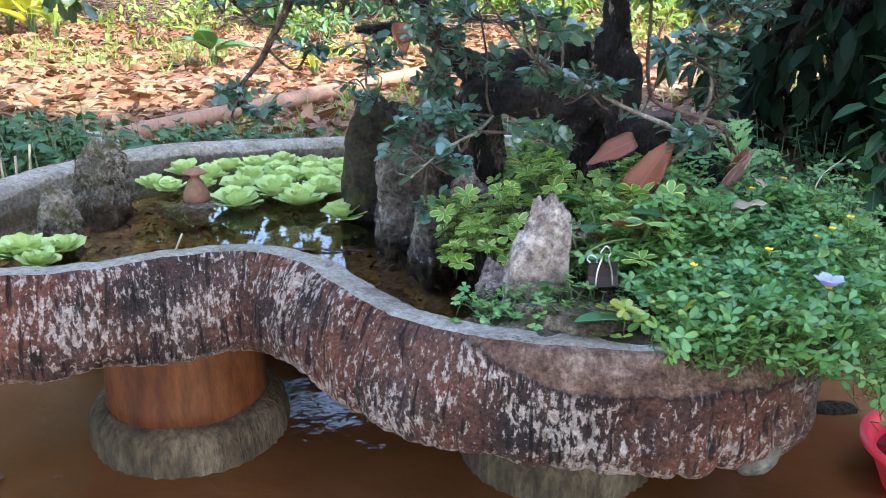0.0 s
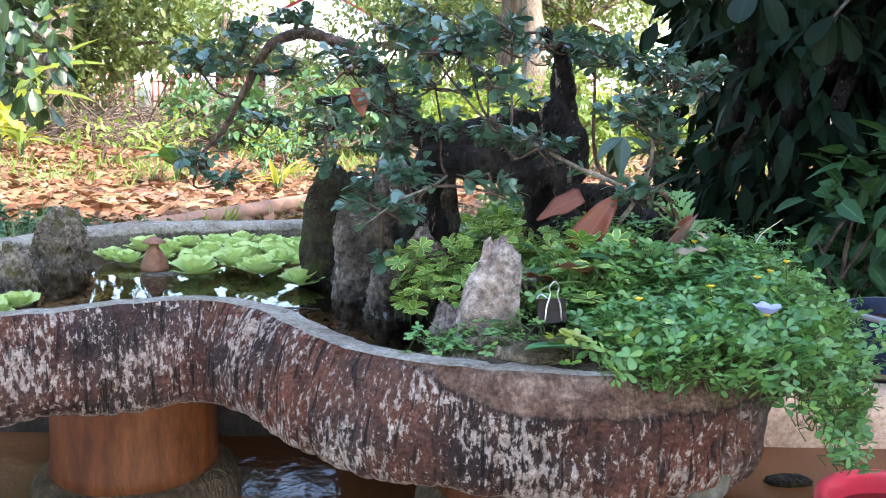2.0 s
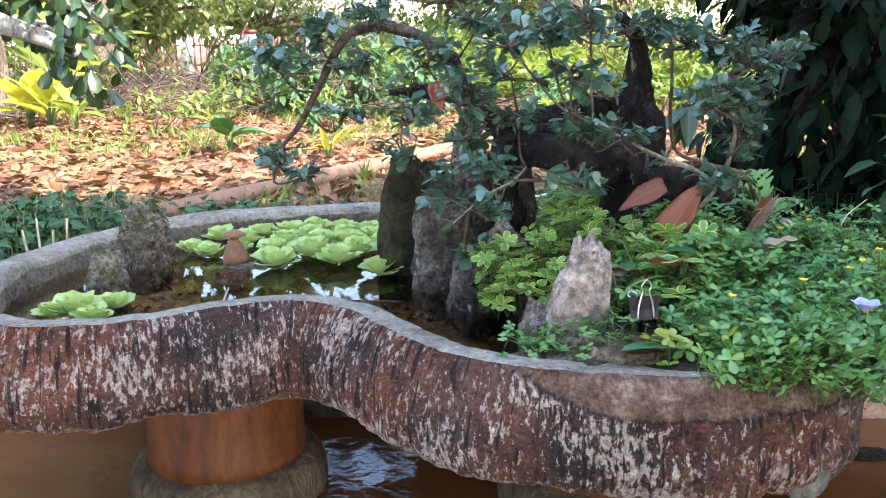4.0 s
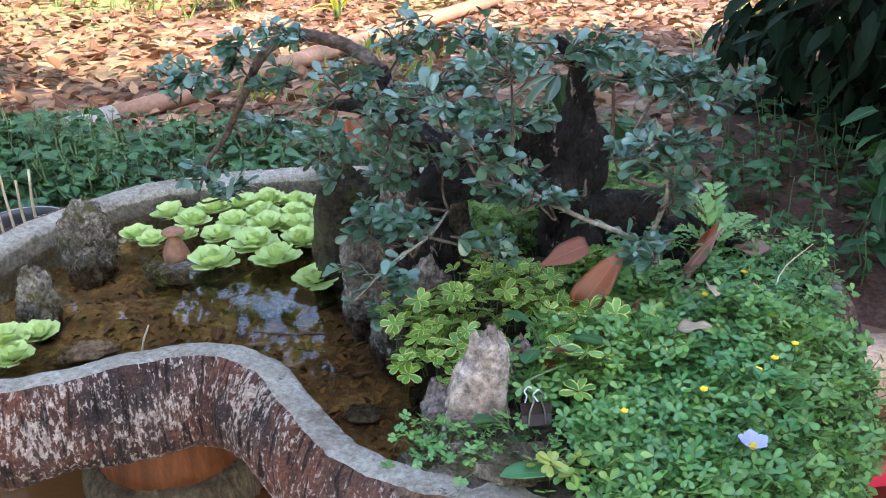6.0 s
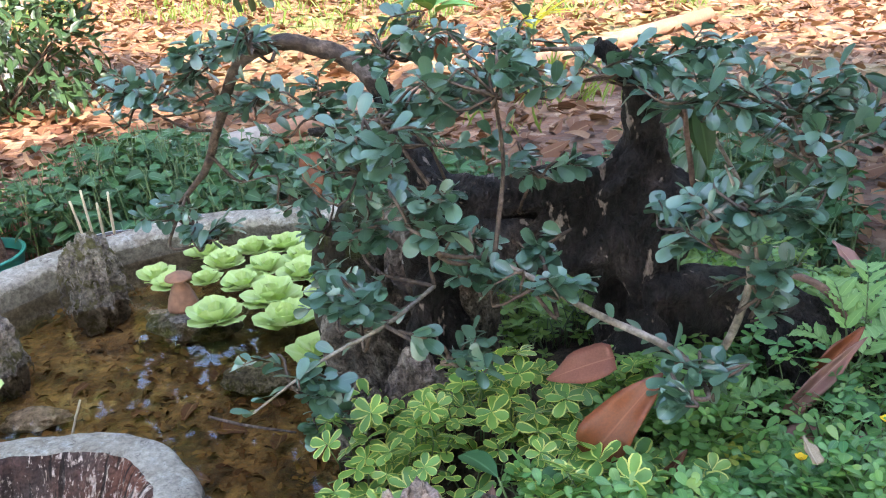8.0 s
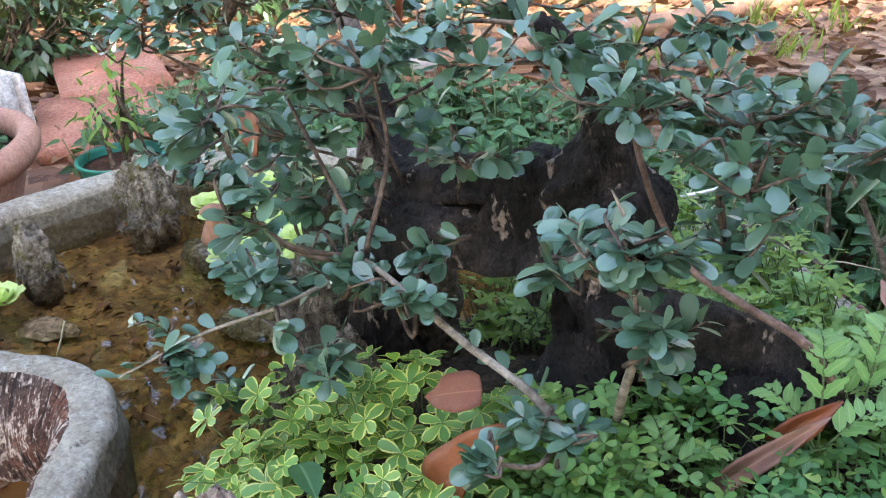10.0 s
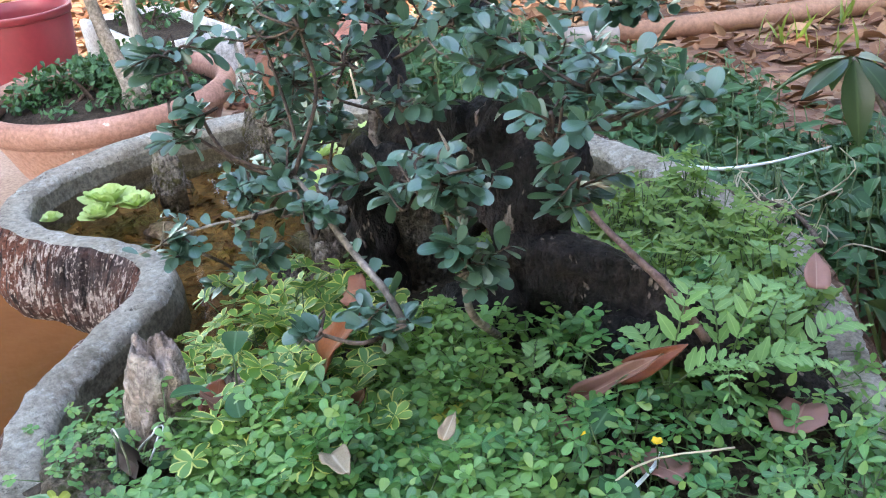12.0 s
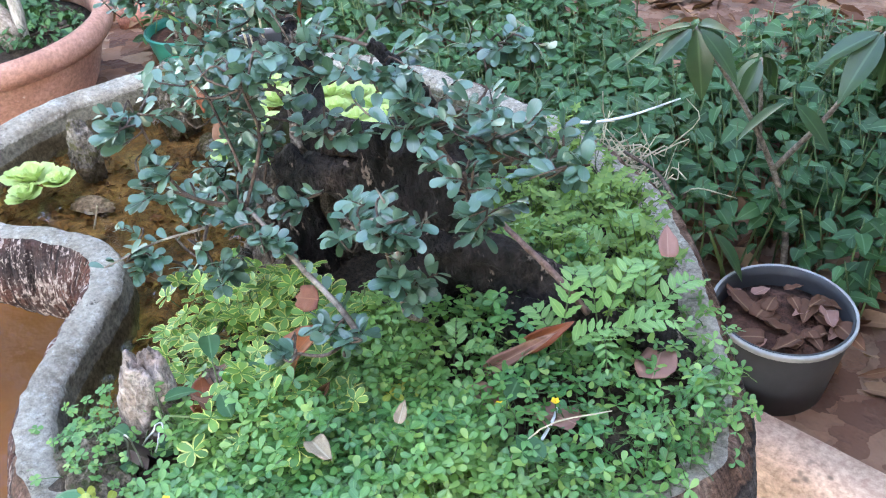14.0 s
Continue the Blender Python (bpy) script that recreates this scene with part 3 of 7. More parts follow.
def tubes_part(name, limbs, mat, parent=None, label="", seg=7, rough=0.0, sub=4):
    pieces = [tube(p, r, seg, rough, i, sub) for i, (p, r) in enumerate(limbs)]
    V, F, U = gather(pieces)
    me = bpy.data.meshes.new(name)
    me.from_pydata([tuple(v) for v in V], [], [tuple(dict.fromkeys(int(i) for i in f)) for f in F])
    for p in me.polygons:
        p.use_smooth = True
    return link(name, me, mat, parent, label)


def rock_bm(size, seed, amount=0.25, freq=1.6, sub=4, flat=0.0, ridge=0.0, taper=0.0, square=0.0, lean=0.0):
    """A worn stone standing on z = 0: an icosphere, broken up by noise at two scales."""
    bm = bmesh.new()
    bmesh.ops.create_icosphere(bm, subdivisions=sub, radius=1.0)
    off = Vector((seed * 7.1, seed * 3.3, seed * 5.7))
    for v in bm.verts:
        d = v.co.normalized()
        h = amount * noise.noise(d * freq + off) + 0.5 * amount * noise.noise(d * freq * 2.7 + off) + 0.22 * amount * noise.noise(d * freq * 7 + off)
        h -= ridge * abs(noise.noise(d * freq * 1.9 - off))
        p = d * (1 + h)
        if square:
            p /= (abs(d.x) ** square + abs(d.y) ** square + abs(d.z) ** square) ** (1 / square)
        k = 1 - taper * (p.z * 0.5 + 0.5)
        v.co = Vector((p.x * size[0] * k, p.y * size[1] * k, (p.z * 0.5 + 0.5) * size[2]))
        v.co.x += lean * v.co.z
        if flat:
            v.co.z = max(v.co.z, 0.0)
    return bm


def rock(name, at, size, seed, mat, label, category="stone", turn=0, tilt=(0, 0), **kw):
    ob = part(name, rock_bm(size, seed, **kw), mat)
    ob.matrix_basis = pose(*at, tilt[0], tilt[1], turn)
    return tagged(ob, label, category)


def box_bm(x0, x1, y0, y1, z0, z1, bev=0.006, jag=0.0, cuts=0, seed=0):
    bm = bmesh.new()
    bmesh.ops.create_cube(bm, size=1.0)
    for v in bm.verts:
        v.co = Vector(((x0 + x1) / 2 + v.co.x * (x1 - x0), (y0 + y1) / 2 + v.co.y * (y1 - y0), (z0 + z1) / 2 + v.co.z * (z1 - z0)))
    if bev:
        bmesh.ops.bevel(bm, geom=bm.edges[:], offset=bev, segments=2, affect="EDGES")
    if cuts:
        bmesh.ops.subdivide_edges(bm, edges=[e for e in bm.edges if e.calc_length() > 0.2], cuts=cuts, use_grid_fill=True)
    if jag:
        for v in bm.verts:
            q = v.co * 5 + Vector((seed, 0, 0))
            v.co += Vector((noise.noise(q), noise.noise(q + Vector((9, 0, 0))), noise.noise(q + Vector((0, 9, 0))))) * jag
    return bm


def lathe_bm(profile, seg=40, wob=0.0, seed=0, flutes=0, depth=0.0, caps=(True, True), ring=False):
    """Turns a list of (radius, z) round the z axis."""
    bm = bmesh.new()
    rings = []
    for r, z in profile:
        loop = []
        for i in range(seg):
            a = 2 * math.pi * i / seg
            k = 1 + wob * noise.noise(Vector((math.cos(a) * 1.7, math.sin(a) * 1.7, z * 6 + seed)))
            if flutes:
                k *= 1 - depth * abs(math.sin(a * flutes / 2 + 2.5 * noise.noise(Vector((math.cos(a) * 3, math.sin(a) * 3, seed)))))
            loop.append(bm.verts.new((r * k * math.cos(a), r * k * math.sin(a), z)))
        rings.append(loop)
    for a, b in zip(rings, rings[1:]):
        for i in range(seg):
            j = (i + 1) % seg
            bm.faces.new((a[i], a[j], b[j], b[i]))
    if ring:
        for i in range(seg):
            j = (i + 1) % seg
            bm.faces.new((rings[-1][i], rings[-1][j], rings[0][j], rings[0][i]))
    else:
        for loop, wanted in ((rings[0][::-1], caps[0]), (rings[-1], caps[1])):
            if wanted:
                bm.faces.new(loop)
    bmesh.ops.recalc_face_normals(bm, faces=bm.faces[:])
    return bm


def closed_curve(ctrl, n):
    """Even samples of a closed smooth curve through control points."""
    C = np.asarray(ctrl, float)
    k = len(C)
    out = []
    for i in range(k):
        p0, p1, p2, p3 = C[(i - 1) % k], C[i], C[(i + 1) % k], C[(i + 2) % k]
        for s in np.arange(40) / 40:
            out.append(0.5 * (2 * p1 + (p2 - p0) * s + (2 * p0 - 5 * p1 + 4 * p2 - p3) * s ** 2 + (3 * p1 - p0 - 3 * p2 + p3) * s ** 3))
    P = np.array(out)
    d = np.r_[0, np.cumsum(np.linalg.norm(np.diff(np.vstack([P, P[:1]]), axis=0), axis=1))]
    s = np.linspace(0, d[-1], n, endpoint=False)
    Q = np.vstack([P, P[:1]])
    return np.stack([np.interp(s, d, Q[:, 0]), np.interp(s, d, Q[:, 1])], 1), s


def inside(poly, x, y):
    """Whether points lie inside a closed outline."""
    x, y = np.asarray(x), np.asarray(y)
    c = np.zeros(x.shape, bool)
    for (x0, y0), (x1, y1) in zip(poly, np.roll(poly, -1, axis=0)):
        if y0 != y1:
            c ^= ((y0 > y) != (y1 > y)) & (x < (x1 - x0) * (y - y0) / (y1 - y0) + x0)
    return c

# ---- setting: ground, pond, kerb, paving ----
POND_X0, POND_X1, POND_Y0, POND_Y1 = -1.42, 1.85, -3.6, 1.74
WATER, TRAYWATER = 0.0, 0.398


def ground_height(x, y):
    z = 0.04 + 0.03 * noise.noise(Vector((x * 0.4, y * 0.4, 0))) + 0.012 * noise.noise(Vector((x * 2.1, y * 2.1, 3)))
    if POND_X0 < x < POND_X1 and POND_Y0 < y < POND_Y1 + 0.06:
        z = -0.16
    elif x < POND_X0 + 0.01 and y < 1.9 and x > -3.2:
        z = -0.02
    return z


def build_ground():
    def axis(a, b, fine0, fine1, step):
        left = [fine0 - (1.25 ** i - 1) * step * 4 for i in range(1, 40)]
        right = [fine1 + (1.25 ** i - 1) * step * 4 for i in range(1, 40)]
        mid = list(np.arange(fine0, fine1 + 1e-6, step))
        return np.array([v for v in sorted(left) if v > a] + mid + [v for v in right if v < b])
    xs, ys = axis(-400, 400, -5.0, 5.0, 0.1), axis(-300, 500, -4.0, 12.0, 0.1)
    V = np.array([(x, y, ground_height(x, y)) for y in ys for x in xs])
    nx = len(xs)
    j, i = np.meshgrid(np.arange(len(ys) - 1), np.arange(nx - 1), indexing="ij")
    a = (j * nx + i).ravel()
    F = np.stack([a, a + 1, a + nx + 1, a + nx], 1)
    tagged(link("ground", mesh_from("ground", V, F), M_GROUND), "reddish earth covered in dry leaf litter and grass patches", "ground", kind="structure")


build_ground()


def pond_water():
    xs, ys = np.linspace(POND_X0 - 0.01, POND_X1 + 0.01, 90), np.linspace(POND_Y0 - 0.01, POND_Y1 + 0.02, 90)
    V = np.array([(x, y, WATER + 0.0015 * noise.noise(Vector((x * 6, y * 6, 0)))) for y in ys for x in xs])
    j, i = np.meshgrid(np.arange(89), np.arange(89), indexing="ij")
    a = (j * 90 + i).ravel()
    tagged(link("water", mesh_from("water", V, np.stack([a, a + 1, a + 91, a + 90], 1)), M_POND), "muddy orange-brown pond water with soft ripples", "pond water", kind="structure")


pond_water()
kerb = part("kerb", box_bm(0.3, POND_X1 + 0.2, POND_Y1, POND_Y1 + 0.13, -0.2, 0.115, 0.012, 0.006, 6), M_KERB)
tagged(kerb, "low tan cement kerb along the pond edge", "kerb", kind="structure")
kerb_side = part("kerb_east", box_bm(POND_X1, POND_X1 + 0.15, POND_Y0 - 0.1, POND_Y1 - 0.003, -0.2, 0.11, 0.012, 0.006, 6), M_KERB)
tagged(kerb_side, "low tan cement kerb closing the pond", "kerb", kind="structure")
kerb_south = part("kerb_south", box_bm(-3.0, POND_X1 - 0.003, POND_Y0 - 0.15, POND_Y0, -0.2, 0.11, 0.012, 0.006, 6), M_KERB)
tagged(kerb_south, "low tan cement kerb closing the pond", "kerb", kind="structure")
# Added dark strip, filling the gap under the tray with a shade colour.
pond_shade_strip = part("pond_shade_strip", box_bm(POND_X0, 0.297, POND_Y1 + 0.02, POND_Y1 + 0.1, -0.2, 0.075, 0.012, 0.006, 6), M_UNDERSHADE)
tagged(pond_shade_strip, "low dark strip added at the pond edge behind the tray, standing in for shade", "pond edge", kind="structure")
paving = part("pavement", box_bm(-3.1, POND_X0, POND_Y0 + 0.01, 2.05, -0.2, 0.012, 0.01, 0.004, 8), M_PAVING)
tagged(paving, "worn tan paving beside the pond", "paving", kind="structure")

# ---- the tray ----
RIM = [(-0.855, 1.42), (-0.832, 1.28), (-0.77, 1.14), (-0.665, 1.075), (-0.568, 1.072), (-0.496, 1.095), (-0.424, 1.13), (-0.35, 1.165),
       (-0.27, 1.18), (-0.205, 1.145), (-0.152, 1.08), (-0.10, 1.017), (-0.045, 0.955), (0.03, 0.912), (0.126, 0.893), (0.228, 0.886),
       (0.32, 0.898), (0.395, 0.935), (0.437, 1.0), (0.475, 1.08), (0.54, 1.19), (0.615, 1.285), (0.69, 1.37), (0.722, 1.45), (0.70, 1.53), (0.65, 1.61), (0.585, 1.69),
       (0.47, 1.81), (0.346, 1.905), (0.17, 1.972), (0.0, 2.005), (-0.24, 2.012), (-0.412, 1.984), (-0.531, 1.926), (-0.645, 1.868),
       (-0.776, 1.715), (-0.83, 1.56)]
RIM_Z = 0.442
CURVE, ARC = closed_curve(RIM, 2000)


def outward(P):
    t = nrm(np.roll(P, -1, 0) - np.roll(P, 1, 0))
    n = np.stack([t[:, 1], -t[:, 0]], 1)
    k = np.hanning(61)
    k /= k.sum()
    ext = np.vstack([n[-30:], n, n[:30]])
    sm = np.stack([np.convolve(ext[:, c], k, "valid") for c in (0, 1)], 1)
    return nrm(sm)


OUT = outward(CURVE)


def sweep(profile, wobble):
    """A strip round the tray: profile of (outward offset, z), moved by wobble(arc, k, o, z) -> (o, z)."""
    n, m = len(CURVE), len(profile)
    V, U = np.zeros((n, m, 3)), np.zeros((n, m, 2))
    for i in range(n):
        run = 0.0
        for k, (o, z) in enumerate(profile):
            o2, z2 = wobble(i, k, o, z)
            V[i, k] = (*(CURVE[i] + OUT[i] * o2), z2)
            if k:
                run += math.hypot(profile[k][0] - profile[k - 1][0], profile[k][1] - profile[k - 1][1])
            U[i, k] = (ARC[i], run)
    V = np.concatenate([V, V[:1]]).reshape(-1, 3)
    U = np.concatenate([U, U[-1:] + (ARC[1], 0)]).reshape(-1, 2)
    F = []
    for i in range(n):
        for k in range(m - 1):
            a = i * m + k
            F.append((a, a + 1, a + m + 1, a + m))
    return V, np.array(F), U


def rim_wobble(i, k, o, z):
    x, y = CURVE[i]
    q = Vector((x * 9, y * 9, z * 9))
    lump = 0.008 * noise.noise(q) + 0.005 * noise.noise(q * 3.1) + 0.002 * noise.noise(q * 9)
    return o + lump, z + 0.006 * noise.noise(Vector((x * 4, y * 4, 7))) + 0.002 * noise.noise(q * 2.7 + Vector((5, 0, 0)))


def wall_wobble(i, k, o, z):
    x, y = CURVE[i]
    a = ARC[i]
    g = noise.noise(Vector((a * 70, z * 6, 0)))
    groove = -0.015 * max(0.0, g) - 0.003 * abs(noise.noise(Vector((a * 130, z * 14, 4))))
    chip = 0.006 * noise.noise(Vector((a * 16, z * 22, 8)))
    swell = 0.008 * noise.noise(Vector((a * 3, z * 3, 2)))
    drop = 0.0
    if z < 0.315:
        drop = 0.010 * noise.noise(Vector((a * 9, 0, 1))) + 0.005 * noise.noise(Vector((a * 40, 0, 5)))
    if z > 0.35:
        s = min(1.0, max(0.0, (x - 0.02) / 0.1)) * (y < 1.2)
        swell += 0.013 * s * math.sin(math.pi * min(1.0, (0.445 - z) / 0.085))
        groove *= 1 - 0.85 * s * (z > 0.385)
    if k == 0:
        return rim_wobble(i, k, o, z)
    return o + groove + chip + swell, z + drop


tray = thing("bonsai_tray", (0, 0, 0), "large kidney-shaped cement tray with bark-textured dark wall standing on pedestals", "tray")
rim_profile = [(-0.056, 0.335), (-0.054, 0.36), (-0.053, 0.385), (-0.052, 0.398), (-0.050, 0.41), (-0.049, 0.424), (-0.047, 0.434), (-0.043, 0.440), (-0.036, 0.4425), (-0.028, 0.443), (-0.018, 0.4445), (-0.008, 0.445), (0.0, 0.444)]
wall_profile = [(0.0, 0.444), (0.004, 0.4425), (0.008, 0.439), (0.011, 0.4345), (0.015, 0.428), (0.020, 0.418), (0.026, 0.406), (0.030, 0.394), (0.034, 0.382), (0.037, 0.370), (0.039, 0.358), (0.040, 0.346), (0.040, 0.334), (0.038, 0.322), (0.035, 0.311), (0.030, 0.302), (0.018, 0.295), (-0.02, 0.291), (-0.10, 0.289)]
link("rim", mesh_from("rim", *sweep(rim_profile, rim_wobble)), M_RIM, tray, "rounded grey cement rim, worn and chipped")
link("wall", mesh_from("wall", *sweep(wall_profile, wall_wobble)), M_TRAYWALL, tray, "dark bark-textured cement wall with pale lichen flakes")


knot = part("knot", lathe_bm([(0.034, -0.006), (0.036, 0.0), (0.033, 0.006), (0.024, 0.008), (0.02, 0.005), (0.001, 0.005)], 32, 0.12, 2), M_KNOT, tray, "round cement knot like a cut branch")
knot.matrix_basis = pose(0.366, 0.884, 0.325, 80, 0, 20)


def disc(name, off, z, mat, parent, lab="", relief=0.0):
    poly = (CURVE + OUT * off)[::8]
    xs = np.arange(-0.95, 0.85, 0.018)
    ys = np.arange(0.8, 2.1, 0.018)
    X, Y = np.meshgrid(xs, ys)
    keep = inside(poly, X, Y)
    nx = len(xs)
    V = np.stack([X.ravel(), Y.ravel(), np.full(X.size, z)], 1)
    if relief:
        V[:, 2] += [relief * (noise.noise(Vector((x * 6, y * 6, 1))) + 0.5 * noise.noise(Vector((x * 25, y * 25, 1)))) for x, y in V[:, :2]]
    j, i = np.nonzero(keep[:-1, :-1] | keep[1:, :-1] | keep[:-1, 1:] | keep[1:, 1:])
    a = j * nx + i
    F = np.stack([a, a + 1, a + nx + 1, a + nx], 1)
    used, inv = np.unique(F, return_inverse=True)
    return link(name, mesh_from(name, V[used], inv.reshape(F.shape)), mat, parent, lab)


# Underside coloured near black so it throws little light on the pond.
disc("underside", -0.06, 0.292, M_UNDERSHADE, tray, "rough cement underside")
disc("bed", -0.035, 0.345, M_BED, tray, "brown silted bed under shallow water", 0.007)
tray_water = disc("water", -0.045, TRAYWATER, M_TRAYWATER, None)
tray_water.visible_shadow = False
tagged(tray_water, "clear shallow brownish water in the tray", "water", kind="structure")


def pedestal(x, y):
    p = thing("pedestal", (x, y, 0), "round mud-stained cement pedestal on a wide ribbed foot", "pedestal", "pedestals under the tray")
    part("shaft", lathe_bm([(0.150, 0.07), (0.145, 0.10), (0.143, 0.14), (0.142, 0.2), (0.144, 0.26), (0.147, 0.291)], 72, 0.03, x, 26, 0.025), M_PEDORANGE, p, "orange mud-stained fluted shaft")
    part("foot", lathe_bm([(0.172, -0.14), (0.180, -0.03), (0.184, 0.02), (0.181, 0.05), (0.172, 0.068), (0.155, 0.078), (0.13, 0.083), (0.06, 0.083)], 120, 0.025, x + 5, 44, 0.035), M_PEDGREY, p, "silt-grey ribbed round foot")


pedestal(-0.475, 1.45)
pedestal(0.21, 1.40)
pedestal(0.0, 1.80)

# ---- soil island in the tray ----
SHORE = np.array([(0.05, 0.90), (0.045, 0.99), (0.075, 1.05), (0.055, 1.12), (0.03, 1.20), (0.02, 1.29), (0.0, 1.40), (-0.02, 1.50), (0.0, 1.62), (0.06, 1.75), (0.12, 1.86), (0.18, 2.0), (0.9, 2.0), (0.9, 0.8), (0.2, 0.8)])


def shore_dist(x, y):
    P, Q = SHORE[:12], SHORE[1:13]
    best = 9.0
    for a, b in zip(P[:-1], Q[:-1]):
        ab, ap = b - a, np.array((x, y)) - a
        t = min(1, max(0, ab @ ap / (ab @ ab)))
        best = min(best, float(np.linalg.norm(ap - t * ab)))
    return best if bool(inside(SHORE, np.array([x]), np.array([y]))[0]) else -best


def soil_height(x, y):
    d = shore_dist(x, y)
    if d < -0.03:
        return 0.33
    s = min(1.0, max(0.0, (d + 0.03) / 0.1))
    s = s * s * (3 - 2 * s)
    hill = 0.03 * math.exp(-((x - 0.42) ** 2 + (y - 1.18) ** 2) / 0.09) + 0.03 * math.exp(-((x - 0.3) ** 2 + (y - 1.48) ** 2) / 0.03)
    return 0.335 + s * (0.10 + hill + 0.008 * noise.noise(Vector((x * 14, y * 14, 2))))


def soil_island():
    poly = (CURVE - OUT * 0.022)[::8]
    xs, ys = np.arange(-0.06, 0.75, 0.016), np.arange(0.85, 2.02, 0.016)
    X, Y = np.meshgrid(xs, ys)
    keep = inside(poly, X, Y)
    V = np.array([(x, y, soil_height(x, y)) for x, y in zip(X.ravel(), Y.ravel())])
    keep &= (V[:, 2] > 0.332).reshape(X.shape)
    nx = len(xs)
    j, i = np.nonzero(keep[:-1, :-1] | keep[1:, 1:])
    a = j * nx + i
    F = np.stack([a, a + 1, a + nx + 1, a + nx], 1)
    used, inv = np.unique(F, return_inverse=True)
    tagged(link("soil_mound", mesh_from("soil_mound", V[used], inv.reshape(F.shape)), M_SOIL), "dark damp soil mound filling one end of the tray", "soil")


soil_island()


def bed_debris():
    g = np.random.default_rng(27)
    poly = (CURVE - OUT * 0.06)[::16]
    x, y = g.uniform(-0.85, 0.15, 3600), g.uniform(1.0, 1.97, 3600)
    ok = inside(poly, x, y) & ~inside(SHORE, x, y)
    x, y = x[ok], y[ok]
    n = len(x)
    a = g.uniform(0, 6.28, n)
    P = np.stack([x, y, 0.349 + g.uniform(0, 0.012, n)], 1)
    Y = np.stack([np.cos(a), np.sin(a), g.normal(size=n) * 0.3], 1)
    N = np.stack([g.normal(size=n) * 0.6, g.normal(size=n) * 0.6, np.ones(n)], 1)
    tagged(link("bed_debris", mesh_from("bed_debris", *strew(blade(0.5, 2, 3, "heart", 0.5, 0.3), P, Y, N, g.uniform(0.006, 0.022, n))), M_SILTLEAF), "rotting brown leaf scraps on the tray bed", "leaf debris", kind="stuff")


M_SILTLEAF = leaf_mat("rotting_leaf", [(0.05, 0.02, 0.008), (0.13, 0.06, 0.02), (0.24, 0.13, 0.045), (0.09, 0.04, 0.012)], 0.8, 0.0, spec=0.2)
bed_debris()

# ---- stones ----
pillar = part("dark_stone_pillar", rock_bm((0.056, 0.05, 0.275), 3, 0.2, 1.4, 5, taper=-0.04, square=4.0, ridge=0.1), M_PILLAR)
pillar.matrix_basis = pose(-0.145, 1.545, 0.338, 0, 7, 0)
tagged(pillar, "dark brown mossy upright stone rising from the tray water", "stone")
rock("rock", (-0.06, 1.425, 0.335), (0.072, 0.06, 0.235), 5, M_ROCK, "large grey weathered rock beside the trunk", ridge=0.25, sub=5, taper=0.28, square=3)
rock("rock", (0.045, 1.46, 0.335), (0.05, 0.045, 0.305), 6, M_ROCK, "dark grey slab-like rock under the arching root", ridge=0.2, sub=5, taper=0.12, square=4, turn=50)
rock("rock", (-0.02, 1.49, 0.335), (0.05, 0.045, 0.385), 26, M_PINKROCK, "tall reddish grey rock behind the limb", ridge=0.3, sub=5, taper=0.45, square=2.6)
rock("rock", (-0.015, 1.31, 0.335), (0.048, 0.05, 0.165), 8, M_ROCK, "rounded grey rock at the water's edge", ridge=0.2, sub=5, taper=0.25)
rock("rock", (0.035, 1.345, 0.34), (0.05, 0.045, 0.20), 18, M_PINKROCK, "reddish grey rock at the water's edge", ridge=0.2, sub=5, taper=0.25)
rock("rock", (0.112, 1.068, 0.345), (0.052, 0.046, 0.218), 11, M_PALEROCK, "pointed reddish rock with a pale tip", ridge=0.14, sub=5, taper=0.42, square=3.2, lean=0.10, amount=0.26)
rock("rock", (0.074, 1.085, 0.345), (0.032, 0.038, 0.12), 31, M_PINKROCK, "brown rough rock leaning on the pointed rock", ridge=0.15, sub=5, taper=0.15, square=3, amount=0.3)
rock("rock", (0.178, 1.142, 0.39), (0.042, 0.042, 0.115), 12, M_PINKROCK, "rough reddish brown rock among the plants", ridge=0.3, sub=5, taper=0.2)
rock("rock", (0.095, 1.02, 0.34), (0.06, 0.05, 0.10), 13, M_MOSSROCK, "low mossy grey rock at the shore", ridge=0.2, sub=5)
rock("rock_ledge", (0.155, 0.968, 0.375), (0.115, 0.052, 0.088), 22, M_LEDGE, "low brownish rock ledge along the rim", ridge=0.3, sub=5, amount=0.3)
rock("rock", (-0.64, 1.375, 0.345), (0.034, 0.03, 0.14), 14, M_MOSSROCK, "slim mossy upright stone in shallow water", ridge=0.2, sub=5, taper=0.2, square=3)
rock("rock", (-0.653, 1.60, 0.345), (0.05, 0.042, 0.168), 15, M_MOSSROCK, "shaggy moss-covered stone in shallow water", ridge=0.3, amount=0.35, sub=5, taper=0.2, square=2.8)
rock("flat_stone", (-0.535, 1.312, 0.352), (0.045, 0.024, 0.026), 16, M_PALEROCK, "flat pale stone under the water", sub=4, turn=30)
rock("flat_stone", (-0.455, 1.585, 0.36), (0.085, 0.045, 0.042), 17, M_MOSSROCK, "flat pale brown stone slab carrying the clay figure", sub=4, amount=0.18)
rock("flat_stone", (-0.275, 1.475, 0.348), (0.05, 0.035, 0.04), 19, M_MOSSROCK, "rounded mossy stone under the water", sub=4)
rock("flat_stone", (-0.05, 1.17, 0.348), (0.03, 0.022, 0.018), 21, M_ROCK, "small grey pebble under the water", "pebble", sub=3)


